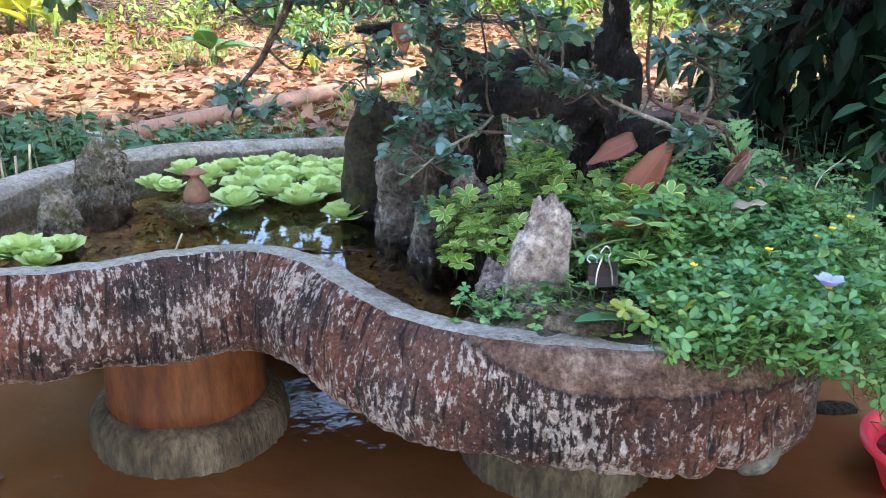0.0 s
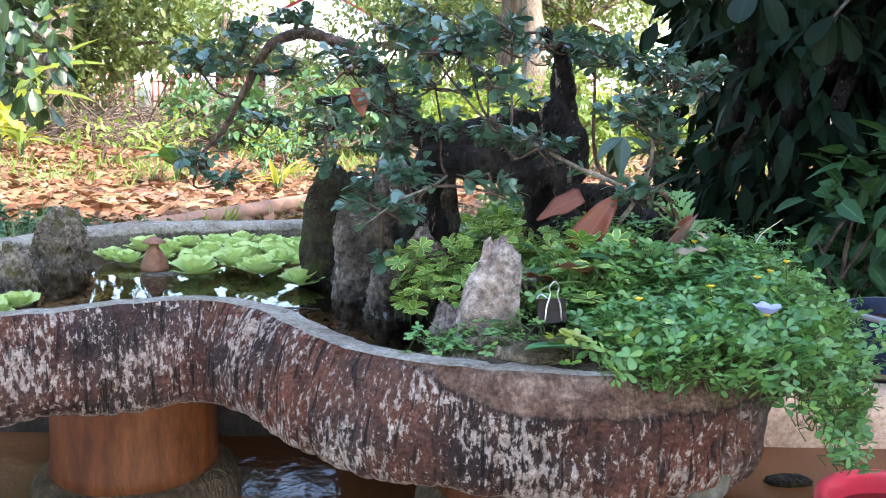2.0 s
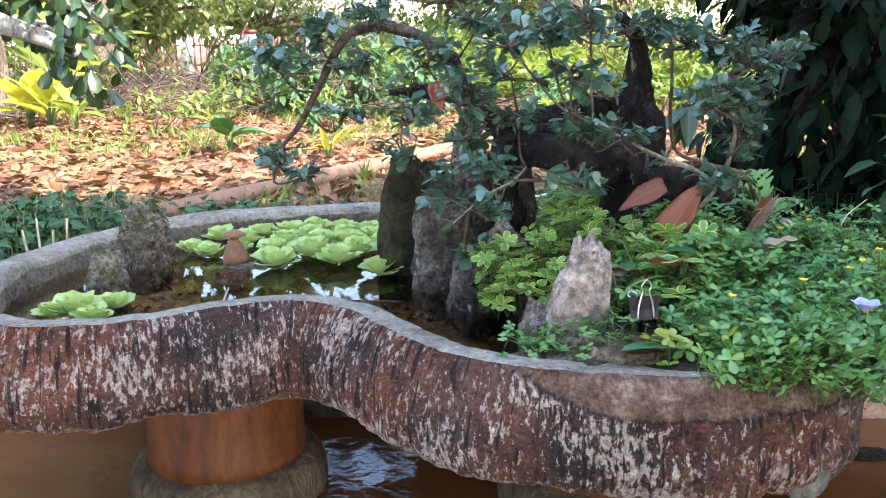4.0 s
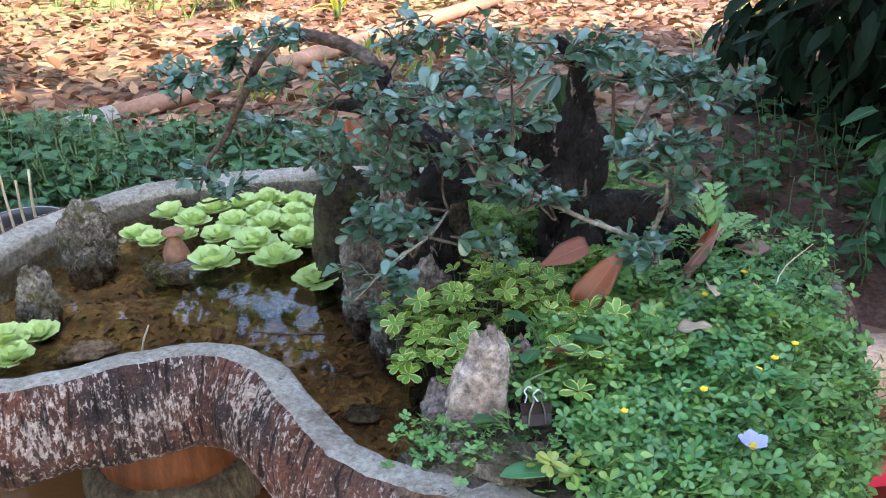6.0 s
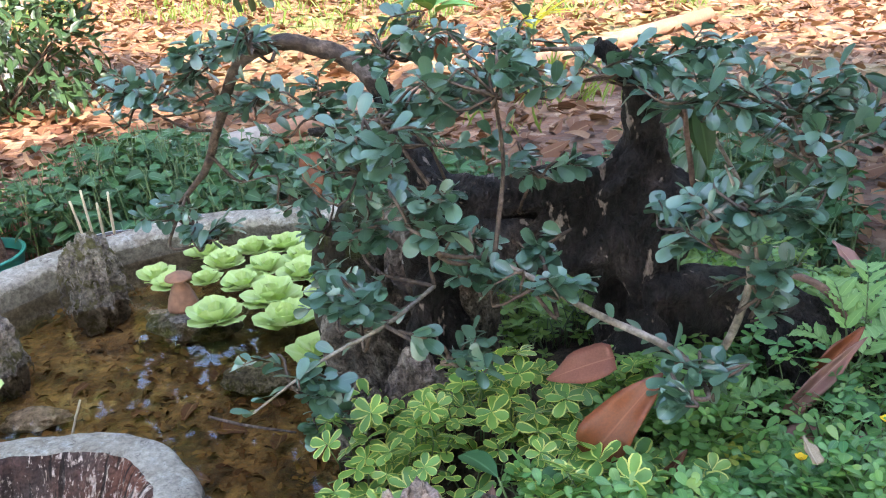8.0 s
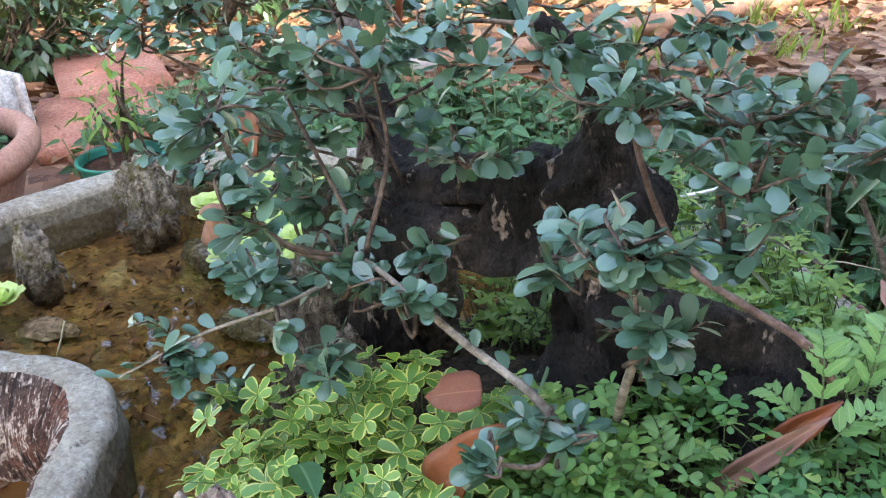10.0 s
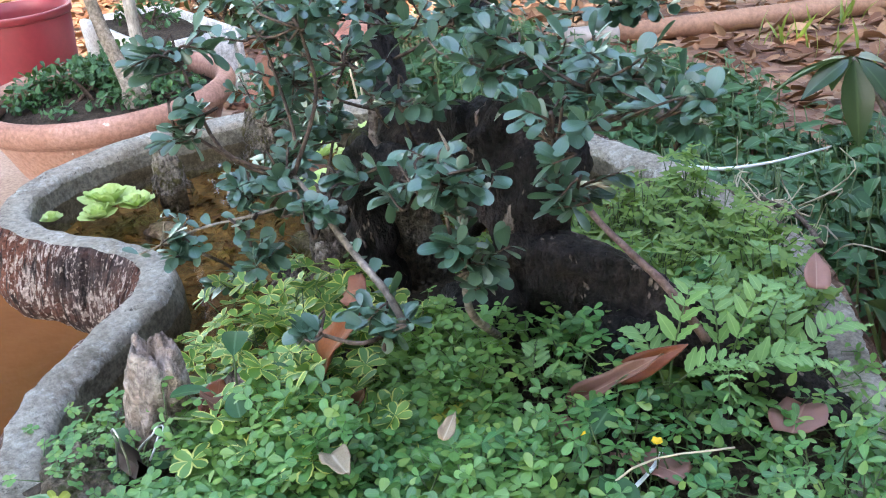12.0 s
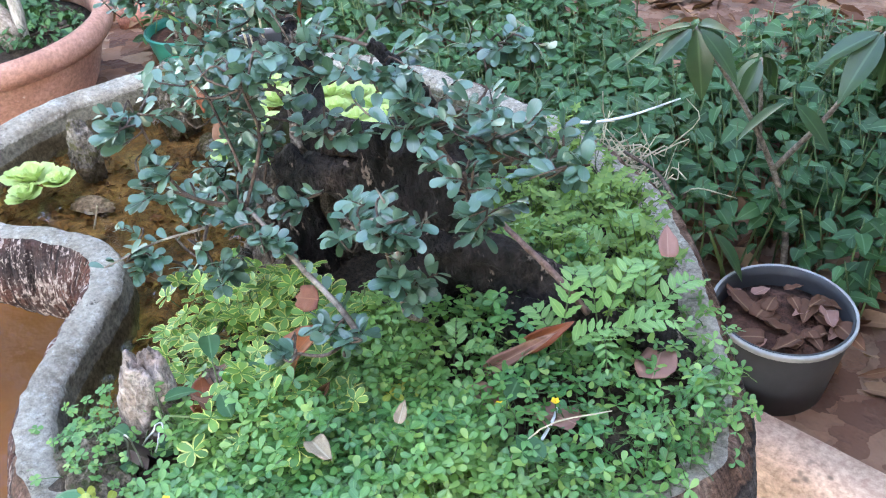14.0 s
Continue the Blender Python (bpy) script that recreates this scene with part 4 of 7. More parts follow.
def moss_tufts():
    """Shaggy moss strands hanging on the two upright stones."""
    limbs = []
    for cx, cy, r, z0, z1, n in ((-0.653, 1.60, 0.05, 0.40, 0.49, 90), (-0.64, 1.375, 0.03, 0.39, 0.45, 50)):
        for _ in range(n):
            a, z = rng.uniform(0, 6.28), rng.uniform(z0, z1)
            k = 1.05 - 0.5 * (z - z0) / (z1 - z0 + 0.05)
            p = np.array((cx + r * k * math.cos(a), cy + r * k * math.sin(a), z))
            q = p + (0.008 * math.cos(a), 0.008 * math.sin(a), -0.006)
            limbs.append(([p, q, q + (0.004 * rng.normal(), 0.004 * rng.normal(), -0.014)], [0.0018, 0.0014, 0.0006]))
    tagged(tubes_part("moss", limbs, M_MOSSROCK, seg=4, sub=2), "shaggy brown-green moss on the upright stones", "moss", kind="stuff")


moss_tufts()


def clay_figure():
    bm = lathe_bm([(0.027, 0), (0.029, 0.01), (0.026, 0.022), (0.021, 0.034), (0.017, 0.044), (0.010, 0.052), (0.009, 0.055), (0.012, 0.06), (0.026, 0.063), (0.024, 0.066), (0.012, 0.072), (0.003, 0.076)], 28, 0.12, 4)
    ob = part("clay_figurine", bm, M_CLAY)
    ob.matrix_basis = pose(-0.478, 1.60, 0.398) @ Matrix.Scale(0.9, 4)
    tagged(ob, "small reddish clay figurine in a wide hat on a flat stone", "figurine")


clay_figure()


# ---- water lettuce ----
LETTUCE_LEAF = blade(1.15, 4, 5, "fan", fold=0.18, droop=-0.05, wave=0.035, waves=2)


def lettuce_meshes():
    out = []
    for kind in range(3):
        V, F, U = strew(LETTUCE_LEAF, [(0, 0, 0)], [(0, 1, 0)], [(0, 0, 1)], [1.0])
        V = V.copy()
        V[:, 2] += 0.12 * V[:, 1] ** 2 * (kind + 1) * 0.5 + 0.03 * np.cos(V[:, 0] * 22) * V[:, 1]
        V[:, 2] += 0.02 * rng.normal(size=len(V)) * V[:, 1]
        out.append(mesh_from("leaf", V, F, U))
    return out


LETTUCE = lettuce_meshes()


def lettuce(x, y, r, seed, label="pale yellow-green water lettuce rosette floating in the tray", z=None):
    g = np.random.default_rng(seed)
    e = thing("water_lettuce", (x, y, TRAYWATER if z is None else z), label, "water plant", "water lettuces in the tray")
    for ring, (n, el, s) in enumerate(((7, 12, 1.12), (6, 34, 0.92), (4, 58, 0.62))):
        for i in range(n):
            a = 360 / n * i + g.uniform(-14, 14) + ring * 25
            k = r * s * g.uniform(0.88, 1.12)
            ob = link("leaf", LETTUCE[int(g.integers(3))], M_LETTUCE, e)
            ob.matrix_basis = pose(0, 0, 0.004 + 0.003 * ring, 0, 0, a) @ pose(0, 0.003, 0, el + g.uniform(-8, 8), g.uniform(-8, 8), 0) @ Matrix.Scale(k, 4)


for k, (x, y, r) in enumerate([(-0.588, 1.684, 0.030), (-0.546, 1.66, 0.028), (-0.557, 1.79, 0.036), (-0.495, 1.755, 0.036), (-0.471, 1.82, 0.038), (-0.42, 1.85, 0.038), (-0.362, 1.875, 0.038), (-0.30, 1.87, 0.036),
                               (-0.245, 1.85, 0.036), (-0.415, 1.685, 0.034), (-0.334, 1.645, 0.045), (-0.332, 1.741, 0.040), (-0.27, 1.735, 0.040), (-0.225, 1.78, 0.038), (-0.391, 1.565, 0.042), (-0.275, 1.58, 0.044),
                               (-0.405, 1.752, 0.036), (-0.36, 1.80, 0.038), (-0.245, 1.665, 0.040), (-0.183, 1.50, 0.036), (-0.29, 1.80, 0.036), (-0.49, 1.69, 0.026), (-0.20, 1.715, 0.034), (-0.17, 1.83, 0.036), (-0.10, 1.88, 0.036), (-0.03, 1.83, 0.034), (-0.08, 1.75, 0.034),
                               (-0.648, 1.262, 0.044), (-0.598, 1.292, 0.028), (-0.606, 1.222, 0.030), (-0.678, 1.245, 0.03), (-0.66, 1.155, 0.018)]):
    lettuce(x, y, r, k)


# ---- bonsai ----
def bonsai():
    tree = thing("bonsai_tree", (0.24, 1.47, 0.44), "old blackened bonsai with arching limbs and blue-green leaves", "bonsai")
    inv = Matrix.Translation((-0.24, -1.47, -0.44))
    trunk = [([(0.272, 1.49, 0.40), (0.272, 1.488, 0.50), (0.266, 1.482, 0.58), (0.26, 1.478, 0.66), (0.26, 1.474, 0.705), (0.272, 1.470, 0.75), (0.268, 1.455, 0.80), (0.254, 1.44, 0.835), (0.225, 1.43, 0.86)], [0.068, 0.052, 0.048, 0.050, 0.040, 0.0175, 0.013, 0.010, 0.006]),
             ([(0.23, 1.475, 0.60), (0.212, 1.470, 0.65), (0.207, 1.466, 0.695), (0.195, 1.46, 0.722)], [0.040, 0.042, 0.036, 0.014]),
             ([(0.25, 1.44, 0.66), (0.228, 1.432, 0.62), (0.22, 1.435, 0.58)], [0.022, 0.026, 0.012])]
    root = [([(0.27, 1.455, 0.56), (0.35, 1.485, 0.562), (0.41, 1.498, 0.54), (0.48, 1.525, 0.508), (0.56, 1.565, 0.468), (0.62, 1.60, 0.435)], [0.050, 0.037, 0.033, 0.029, 0.022, 0.012]),
            ([(0.26, 1.42, 0.52), (0.31, 1.37, 0.49), (0.37, 1.33, 0.45)], [0.045, 0.034, 0.018]),
            ([(0.42, 1.47, 0.53), (0.44, 1.43, 0.49), (0.45, 1.40, 0.45)], [0.026, 0.02, 0.014])]
    arm = [([(0.21, 1.47, 0.69), (0.13, 1.455, 0.672), (0.06, 1.45, 0.672), (0.0, 1.49, 0.705), (-0.03, 1.50, 0.745), (-0.05, 1.512, 0.795)], [0.036, 0.027, 0.024, 0.020, 0.015, 0.011]),
           ([(-0.01, 1.49, 0.715), (-0.09, 1.51, 0.732), (-0.16, 1.52, 0.73)], [0.015, 0.011, 0.005])]
    arch = [([(-0.045, 1.51, 0.785), (-0.075, 1.523, 0.808), (-0.11, 1.53, 0.828), (-0.165, 1.515, 0.847), (-0.205, 1.505, 0.842), (-0.241, 1.497, 0.818), (-0.279, 1.50, 0.751), (-0.32, 1.51, 0.68), (-0.36, 1.49, 0.63)], [0.013, 0.012, 0.011, 0.010, 0.0092, 0.0085, 0.007, 0.005, 0.003])]
    low = [([(0.23, 1.46, 0.625), (0.15, 1.435, 0.635), (0.09, 1.405, 0.64), (0.045, 1.41, 0.62), (0.035, 1.415, 0.55), (0.045, 1.425, 0.42)], [0.036, 0.028, 0.027, 0.030, 0.030, 0.034])]
    for nm, limbs, lab in (("trunk", trunk, "charred black gnarled trunk"), ("root", root, "black root running over the soil"), ("limb", arm, "long dark limb arching over the water"), ("aerial_root", low, "thick black root arching down to the rocks")):
        ob = tubes_part(nm, limbs, M_BLACKWOOD, tree, lab, 36, 0.7, 12)
        ob.matrix_basis = inv
        if nm in ("trunk", "root"):
            fuse = ob.modifiers.new("fuse", "REMESH")
            fuse.mode, fuse.voxel_size, fuse.use_smooth_shade = "VOXEL", 0.0045, True
            knots = bpy.data.textures.new("knots", "CLOUDS")
            knots.noise_scale, knots.noise_depth = 0.022, 3
            burr = ob.modifiers.new("burr", "DISPLACE")
            burr.texture, burr.strength, burr.mid_level = knots, 0.012, 0.5
    ob = tubes_part("arching_branch", arch, M_BROWNTWIG, tree, "slender brown branch arching over the water", 14, 0.35, 8)
    ob.matrix_basis = inv
    thin = [([(0.315, 1.42, 0.80), (0.322, 1.44, 0.74), (0.33, 1.47, 0.68), (0.352, 1.496, 0.622), (0.41, 1.49, 0.60), (0.468, 1.482, 0.582), (0.50, 1.50, 0.53)], [0.0026, 0.003, 0.0034, 0.0038, 0.004, 0.0045, 0.005]),
            ([(0.35, 1.245, 0.60), (0.321, 1.246, 0.624), (0.26, 1.248, 0.648), (0.20, 1.25, 0.678), (0.15, 1.25, 0.70)], [0.004, 0.0038, 0.0034, 0.003, 0.002]),
            ([(0.345, 1.36, 0.53), (0.372, 1.305, 0.60), (0.388, 1.295, 0.68), (0.367, 1.302, 0.742)], [0.0042, 0.0040, 0.0036, 0.0032]),
            ([(0.367, 1.302, 0.742), (0.355, 1.288, 0.738), (0.338, 1.272, 0.728)], [0.0045, 0.004, 0.003]),
            ([(0.367, 1.302, 0.742), (0.368, 1.30, 0.760), (0.360, 1.296, 0.780)], [0.0026, 0.0018, 0.0007]),
            ([(0.07, 1.33, 0.62), (0.045, 1.25, 0.612), (0.0, 1.195, 0.598), (-0.045, 1.13, 0.572)], [0.0024, 0.0021, 0.0017, 0.0012]),
            ([(0.42, 1.45, 0.76), (0.405, 1.39, 0.752), (0.43, 1.36, 0.775)], [0.004, 0.0032, 0.0022])]
    for b in thin:
        ob = tubes_part("bare_branch", [b], M_REDTWIG if b is thin[0] else M_TWIG, tree, "thin bare grey-brown branch", 8, 0.15, 6)
        ob.matrix_basis = inv
    # foliage pads: centre, radii, number of twig ends
    pads = [((-0.345, 1.44, 0.80), (0.065, 0.07, 0.03), 9), ((-0.28, 1.47, 0.84), (0.06, 0.06, 0.025), 7), ((-0.165, 1.42, 0.872), (0.06, 0.06, 0.02), 7), ((-0.35, 1.48, 0.625), (0.055, 0.06, 0.026), 6),
            ((-0.31, 1.465, 0.60), (0.045, 0.05, 0.02), 4), ((-0.24, 1.53, 0.715), (0.05, 0.05, 0.03), 4), ((-0.09, 1.42, 0.80), (0.07, 0.08, 0.03), 8), ((0.0, 1.43, 0.862), (0.08, 0.09, 0.022), 9),
            ((0.085, 1.185, 0.832), (0.055, 0.055, 0.016), 7), ((0.118, 1.16, 0.774), (0.04, 0.035, 0.016), 5), ((0.16, 1.285, 0.852), (0.08, 0.06, 0.018), 8), ((0.04, 1.30, 0.825), (0.06, 0.06, 0.02), 6),
            ((0.13, 1.39, 0.85), (0.09, 0.08, 0.02), 9), ((0.235, 1.41, 0.842), (0.09, 0.07, 0.02), 9), ((0.34, 1.40, 0.822), (0.08, 0.07, 0.02), 9), ((0.42, 1.42, 0.81), (0.065, 0.07, 0.022), 9),
            ((0.475, 1.465, 0.787), (0.05, 0.05, 0.022), 6), ((0.435, 1.36, 0.786), (0.055, 0.05, 0.022), 6), ((0.385, 1.275, 0.755), (0.04, 0.04, 0.018), 6), ((0.10, 1.58, 0.84), (0.10, 0.07, 0.022), 6),
            ((0.28, 1.57, 0.825), (0.10, 0.07, 0.022), 6), ((0.345, 1.285, 0.735), (0.045, 0.035, 0.026), 9), ((0.398, 1.292, 0.68), (0.032, 0.03, 0.03), 7), ((0.36, 1.22, 0.625), (0.032, 0.036, 0.018), 4),
            ((0.347, 1.16, 0.636), (0.02, 0.02, 0.012), 2), ((0.14, 1.25, 0.695), (0.05, 0.03, 0.014), 7), ((0.20, 1.24, 0.68), (0.04, 0.03, 0.012), 5), ((0.13, 1.20, 0.625), (0.04, 0.03, 0.018), 4),
            ((0.01, 1.265, 0.638), (0.035, 0.03, 0.024), 6), ((-0.02, 1.17, 0.59), (0.05, 0.025, 0.012), 5), ((-0.03, 1.355, 0.68), (0.045, 0.04, 0.028), 6), ((-0.02, 1.225, 0.505), (0.022, 0.02, 0.02), 3),
            ((-0.05, 1.335, 0.605), (0.05, 0.03, 0.045), 7), ((0.19, 1.31, 0.682), (0.03, 0.03, 0.014), 3), ((-0.12, 1.38, 0.705), (0.05, 0.04, 0.028), 5), ((0.05, 1.40, 0.775), (0.07, 0.06, 0.025), 6),
            ((0.17, 1.385, 0.745), (0.05, 0.03, 0.015), 4), ((0.42, 1.40, 0.72), (0.05, 0.05, 0.03), 6), ((0.50, 1.42, 0.80), (0.04, 0.04, 0.018), 4),
            ((-0.02, 1.36, 0.745), (0.06, 0.05, 0.025), 7), ((0.06, 1.36, 0.70), (0.05, 0.04, 0.025), 5), ((-0.20, 1.47, 0.80), (0.05, 0.05, 0.025), 4), ((-0.12, 1.47, 0.64), (0.05, 0.04, 0.03), 5)]
    skeleton = []
    for limbs in (trunk, arm, arch, thin):
        for p, _ in limbs:
            P = np.array(p)
            for a, b in zip(P[:-1], P[1:]):
                skeleton += [a + (b - a) * s for s in (0, 0.25, 0.5, 0.75)]
    skeleton = np.array(skeleton)
    tmpls = [blade(0.52, 2, 6, "elliptic", f, d) for f, d in ((0.25, 0.10), (0.12, 0.2), (0.35, 0.02))]
    twigs, boughs, leaves = [], [], []

    def grow(a, bend, tip, m):
        """Leaves set alternately along a twig, closer towards its end."""
        for i in range(m):
            s = 1 - (i / m) ** 1.3
            p = (1 - s) ** 2 * a + 2 * s * (1 - s) * bend + s * s * tip
            ax = nrm(tip - bend + (tip - a) * 0.3)
            t = i * 2.4 + rng.uniform(-0.5, 0.5)
            side = nrm(np.cross(ax, (math.cos(t), math.sin(t), 0.4)))
            dr = nrm((ax * rng.uniform(0.3, 0.9) + side * 0.9) * (1, 1, 0.45) + (0, 0, rng.uniform(-0.3, 0.25)))
            up = nrm(np.array((0, 0, 1.0)) + rng.normal(size=3) * 0.34)
            leaves.append((int(rng.integers(3)), p, dr, up, rng.uniform(0.014, 0.0285) * (1.0 if i else 0.8)))

    for c, r, n in pads:
        n = round(n * 1.3)
        c, r = np.array(c), np.array(r)
        near = skeleton[np.argmin(np.linalg.norm(skeleton - c + (0, 0, 0.05), axis=1))]
        hub = c - (0, 0, r[2] * 0.7)
        mid = (near + hub) / 2 + rng.normal(size=3) * 0.015 - (0, 0, 0.012)
        if np.linalg.norm(near - hub) > 0.015:
            boughs.append(([near, mid, hub], [0.0026, 0.0021, 0.0017]))
        for _ in range(n):
            d = nrm(rng.normal(size=3)) * rng.uniform(0.25, 1.05) ** 0.6
            tip = c + d * r * 1.25
            root_at = hub + (tip - hub) * rng.uniform(0, 0.25) + rng.normal(size=3) * 0.004
            bend = (root_at + tip) / 2 + rng.normal(size=3) * 0.012
            twigs.append(([hub, root_at, bend, tip], [0.0019, 0.0017, 0.0014, 0.0008]))
            grow(root_at + (bend - root_at) * 0.2, bend, tip, int(rng.integers(9, 14)))
    for p, _ in thin[1:2] + thin[5:6]:
        P = [np.array(q) for q in p]
        for a, b in zip(P[:-1], P[1:]):
            grow(a, (a + b) / 2, b, 7)
    for b in boughs:
        ob = tubes_part("bough", [b], M_BROWNTWIG, tree, "", 7, 0.1, 5)
        ob.matrix_basis = inv
    ob = tubes_part("twig_growth", twigs, M_BROWNTWIG, tree, "fine brown twigs", 5, 0, 3)
    ob.matrix_basis = inv
    ob["kind"] = "stuff"
    pieces = []
    for t in range(3):
        sel = [l for l in leaves if l[0] == t]
        pieces.append(strew(tmpls[t], [l[1] for l in sel], [l[2] for l in sel], [l[3] for l in sel], [l[4] for l in sel]))
    ob = link("crown", mesh_from("crown", *gather(pieces)), M_BONSAI, tree, "rounded blue-green leaves in airy tiers")
    ob.matrix_basis = inv
    ob["kind"] = "stuff"


bonsai()


# ---- low plants in the tray ----
def peanut_spots(n):
    out = []
    poly = (CURVE - OUT * 0.012)[::16]
    X, Y = rng.uniform(0.05, 0.78, 40000), rng.uniform(0.86, 1.6, 40000)
    ok = inside(poly, X, Y)
    for x, y in zip(X[ok], Y[ok]):
        if len(out) == n:
            break
        if x < 0.26 and y < 1.2 and shore_dist(x, y) < 0.11 + 0.04 * noise.noise(Vector((x * 20, y * 20, 5))):
            continue
        if y > 1.34 - 0.3 * (x - 0.3) and rng.uniform() > 0.22:
            continue
        if x < 0.26 and y > 1.17:
            continue
        if (x - 0.115) ** 2 + (y - 1.065) ** 2 < 0.062 ** 2 or (x - 0.168) ** 2 + (y - 1.142) ** 2 < 0.04 ** 2 or (x - 0.2) ** 2 + (y - 1.02) ** 2 < 0.035 ** 2:
            continue
        if x < 0.25 and y < 1.06 or x < 0.30 and y < 0.945:
            continue
        if x > 0.50 and y > 1.26 and rng.uniform() > 0.5:
            continue
        out.append((x, y))
    return out


def sprig_leaves(p, up, size, g, n=4, spread=0.35):
    """Leaflets in pairs at the end of a stalk."""
    res = []
    a0 = g.uniform(0, 6.28)
    ax = nrm(np.cross(up, (math.cos(a0), math.sin(a0), 0.1)))
    bx = np.cross(up, ax)
    for i in range(n):
        a = (0.55, 2.45, 3.85, 5.75, 1.5, 4.6)[i] + g.uniform(-0.2, 0.2)
        d = nrm(ax * math.cos(a) + bx * math.sin(a) + up * g.uniform(-0.1, spread))
        res.append((p + up * g.uniform(-0.002, 0.002), d, nrm(up + g.normal(size=3) * 0.18), size * g.uniform(0.85, 1.12)))
    return res


def sprigs(name, spots, mat, size, tall, label, category, seed, tmpl, lean=0.35, n=4, base=None, stem_mat=None):
    g = np.random.default_rng(seed)
    L, stems = [], []
    for s in spots:
        x, y = s[:2]
        z = s[2] if len(s) > 2 else soil_height(x, y)
        h = g.uniform(*tall) * (0.75 + 0.9 * noise.noise(Vector((x * 11, y * 11, 6)))) * (1.0 if len(s) > 2 else 0.45 + 0.55 * min(1.0, max(0.0, (y - 0.93) / 0.12)))
        tip = np.array((x + g.normal() * 0.014, y + g.normal() * 0.014, z + h))
        up = nrm(np.array((g.normal() * lean, g.normal() * lean, 1.0)))
        L += sprig_leaves(tip, up, g.uniform(*size), g, n)
        stems.append(([(x, y, z - 0.005), (x + g.normal() * 0.006, y + g.normal() * 0.006, z + h * 0.5), tip], [0.0009, 0.0008, 0.0007]))
    V, F, U = strew(tmpl, [l[0] for l in L], [l[1] for l in L], [l[2] for l in L], [l[3] for l in L])
    e = thing(name, (0, 0, 0), label, category, kind="stuff")
    link("leaves", mesh_from("leaves", V, F, U), mat, e)
    tubes_part("stems", stems, stem_mat or M_STEM, e, "", 4, 0, 1)


M_STEM = plain_mat("green_stem", (0.085, 0.135, 0.04), 0.6)
PEANUT = blade(0.52, 2, 4, "elliptic", 0.2, 0.08)
sprigs("peanut_ground_cover", peanut_spots(4800), M_PEANUT, (0.010, 0.0165), (0.015, 0.078), "dense bright green wild peanut leaves covering the soil mound", "ground cover", 21, PEANUT)


def trailing_spots(n):
    """Shoots that hang over the rim at the planted end."""
    out = []
    for _ in range(n):
        i = int(rng.integers(480, 1160))
        a = CURVE[i]
        reach = min(1.0, max(0.0, (a[0] - 0.24) / 0.14)) * min(1.0, max(0.0, (1.36 - a[1]) / 0.14))
        if rng.uniform() > reach + 0.05 or a[0] < 0.2:
            continue
        wide = 0.05 + 0.085 * min(1.0, max(0.0, (a[0] - 0.40) / 0.06))
        o = rng.uniform(-0.07, 0.015 + wide * reach)
        hill = 0.045 * reach * (1 - abs(o) / 0.17)
        z = 0.44 + hill - max(0.0, o - 0.025) * rng.uniform(0.1, 1.35) + rng.uniform(-0.015, 0.015)
        p = a + OUT[i] * o
        out.append((p[0], p[1], z - 0.01))
    return out


sprigs("trailing_peanut", trailing_spots(9000), M_PEANUT, (0.010, 0.0165), (0.004, 0.03), "yellow-green wild peanut shoots trailing over the tray rim", "ground cover", 22, PEANUT, lean=0.6)
VSPOTS = []
while len(VSPOTS) < 210:
    x, y = rng.uniform(-0.01, 0.28), rng.uniform(1.14, 1.36)
    k = noise.noise(Vector((x * 12, y * 12, 9)))
    if abs(y - (1.235 + 0.1 * (x - 0.12))) < 0.1 + 0.03 * k and (x - 0.178) ** 2 + (y - 1.142) ** 2 > 0.0032 and (x - 0.115) ** 2 + (y - 1.065) ** 2 > 0.0045:
        VSPOTS.append((x, y, max(0.43, soil_height(x, y)) + 0.045 * math.exp(-((x - 0.16) ** 2 + (y - 1.29) ** 2) / 0.010)))
sprigs("variegated_shrub", VSPOTS, M_VARIEG, (0.014, 0.024), (0.01, 0.08), "low shrub with green leaves edged in cream yellow", "shrub", 23, blade(0.55, 4, 4, "obovate", 0.15, 0.05), n=6)
VS2 = [(0.29 + rng.normal() * 0.035, 1.165 + rng.normal() * 0.03, 0.475) for _ in range(34)]
sprigs("variegated_shrub", VS2, M_VARIEG, (0.020, 0.030), (0.03, 0.07), "low shrub with green leaves edged in cream yellow", "shrub", 24, blade(0.55, 4, 4, "obovate", 0.15, 0.05), n=6)
HX, HY = rng.uniform(0.06, 0.5, 1500), rng.uniform(1.5, 1.9, 1500)
HOK = inside((CURVE - OUT * 0.05)[::16], HX, HY)
HERB = [(x, y) for x, y in zip(HX[HOK], HY[HOK]) if shore_dist(x, y) > 0.02]
sprigs("fine_herb", HERB, M_HERB, (0.010, 0.018), (0.02, 0.10), "feathery light green herb behind the trunk", "herb", 25, blade(0.5, 2, 3, "lance", 0.1, 0.05), n=6)
YELLOWED = [(0.395 + rng.normal() * 0.012, 1.285 + rng.normal() * 0.012, 0.475) for _ in range(5)] + [(0.24 + rng.normal() * 0.03, 0.935 + rng.normal() * 0.012, 0.44) for _ in range(9)]
sprigs("yellowed_peanut", YELLOWED, M_YELLOWED, (0.014, 0.021), (0.02, 0.05), "yellowing wild peanut sprigs among the green cover", "ground cover", 28, PEANUT)
SHOREHERB = [(0.085 + rng.normal() * 0.035, 0.995 + rng.normal() * 0.028, 0.435) for _ in range(70)] + [(rng.uniform(0.1, 0.26), rng.uniform(0.955, 1.02), 0.452) for _ in range(40)]
sprigs("creeping_herb", SHOREHERB, M_PEANUT, (0.005, 0.010), (0.005, 0.03), "tiny-leaved creeping herb at the shore", "herb", 26, blade(0.7, 2, 3, "obovate", 0.1, 0.05), n=6)

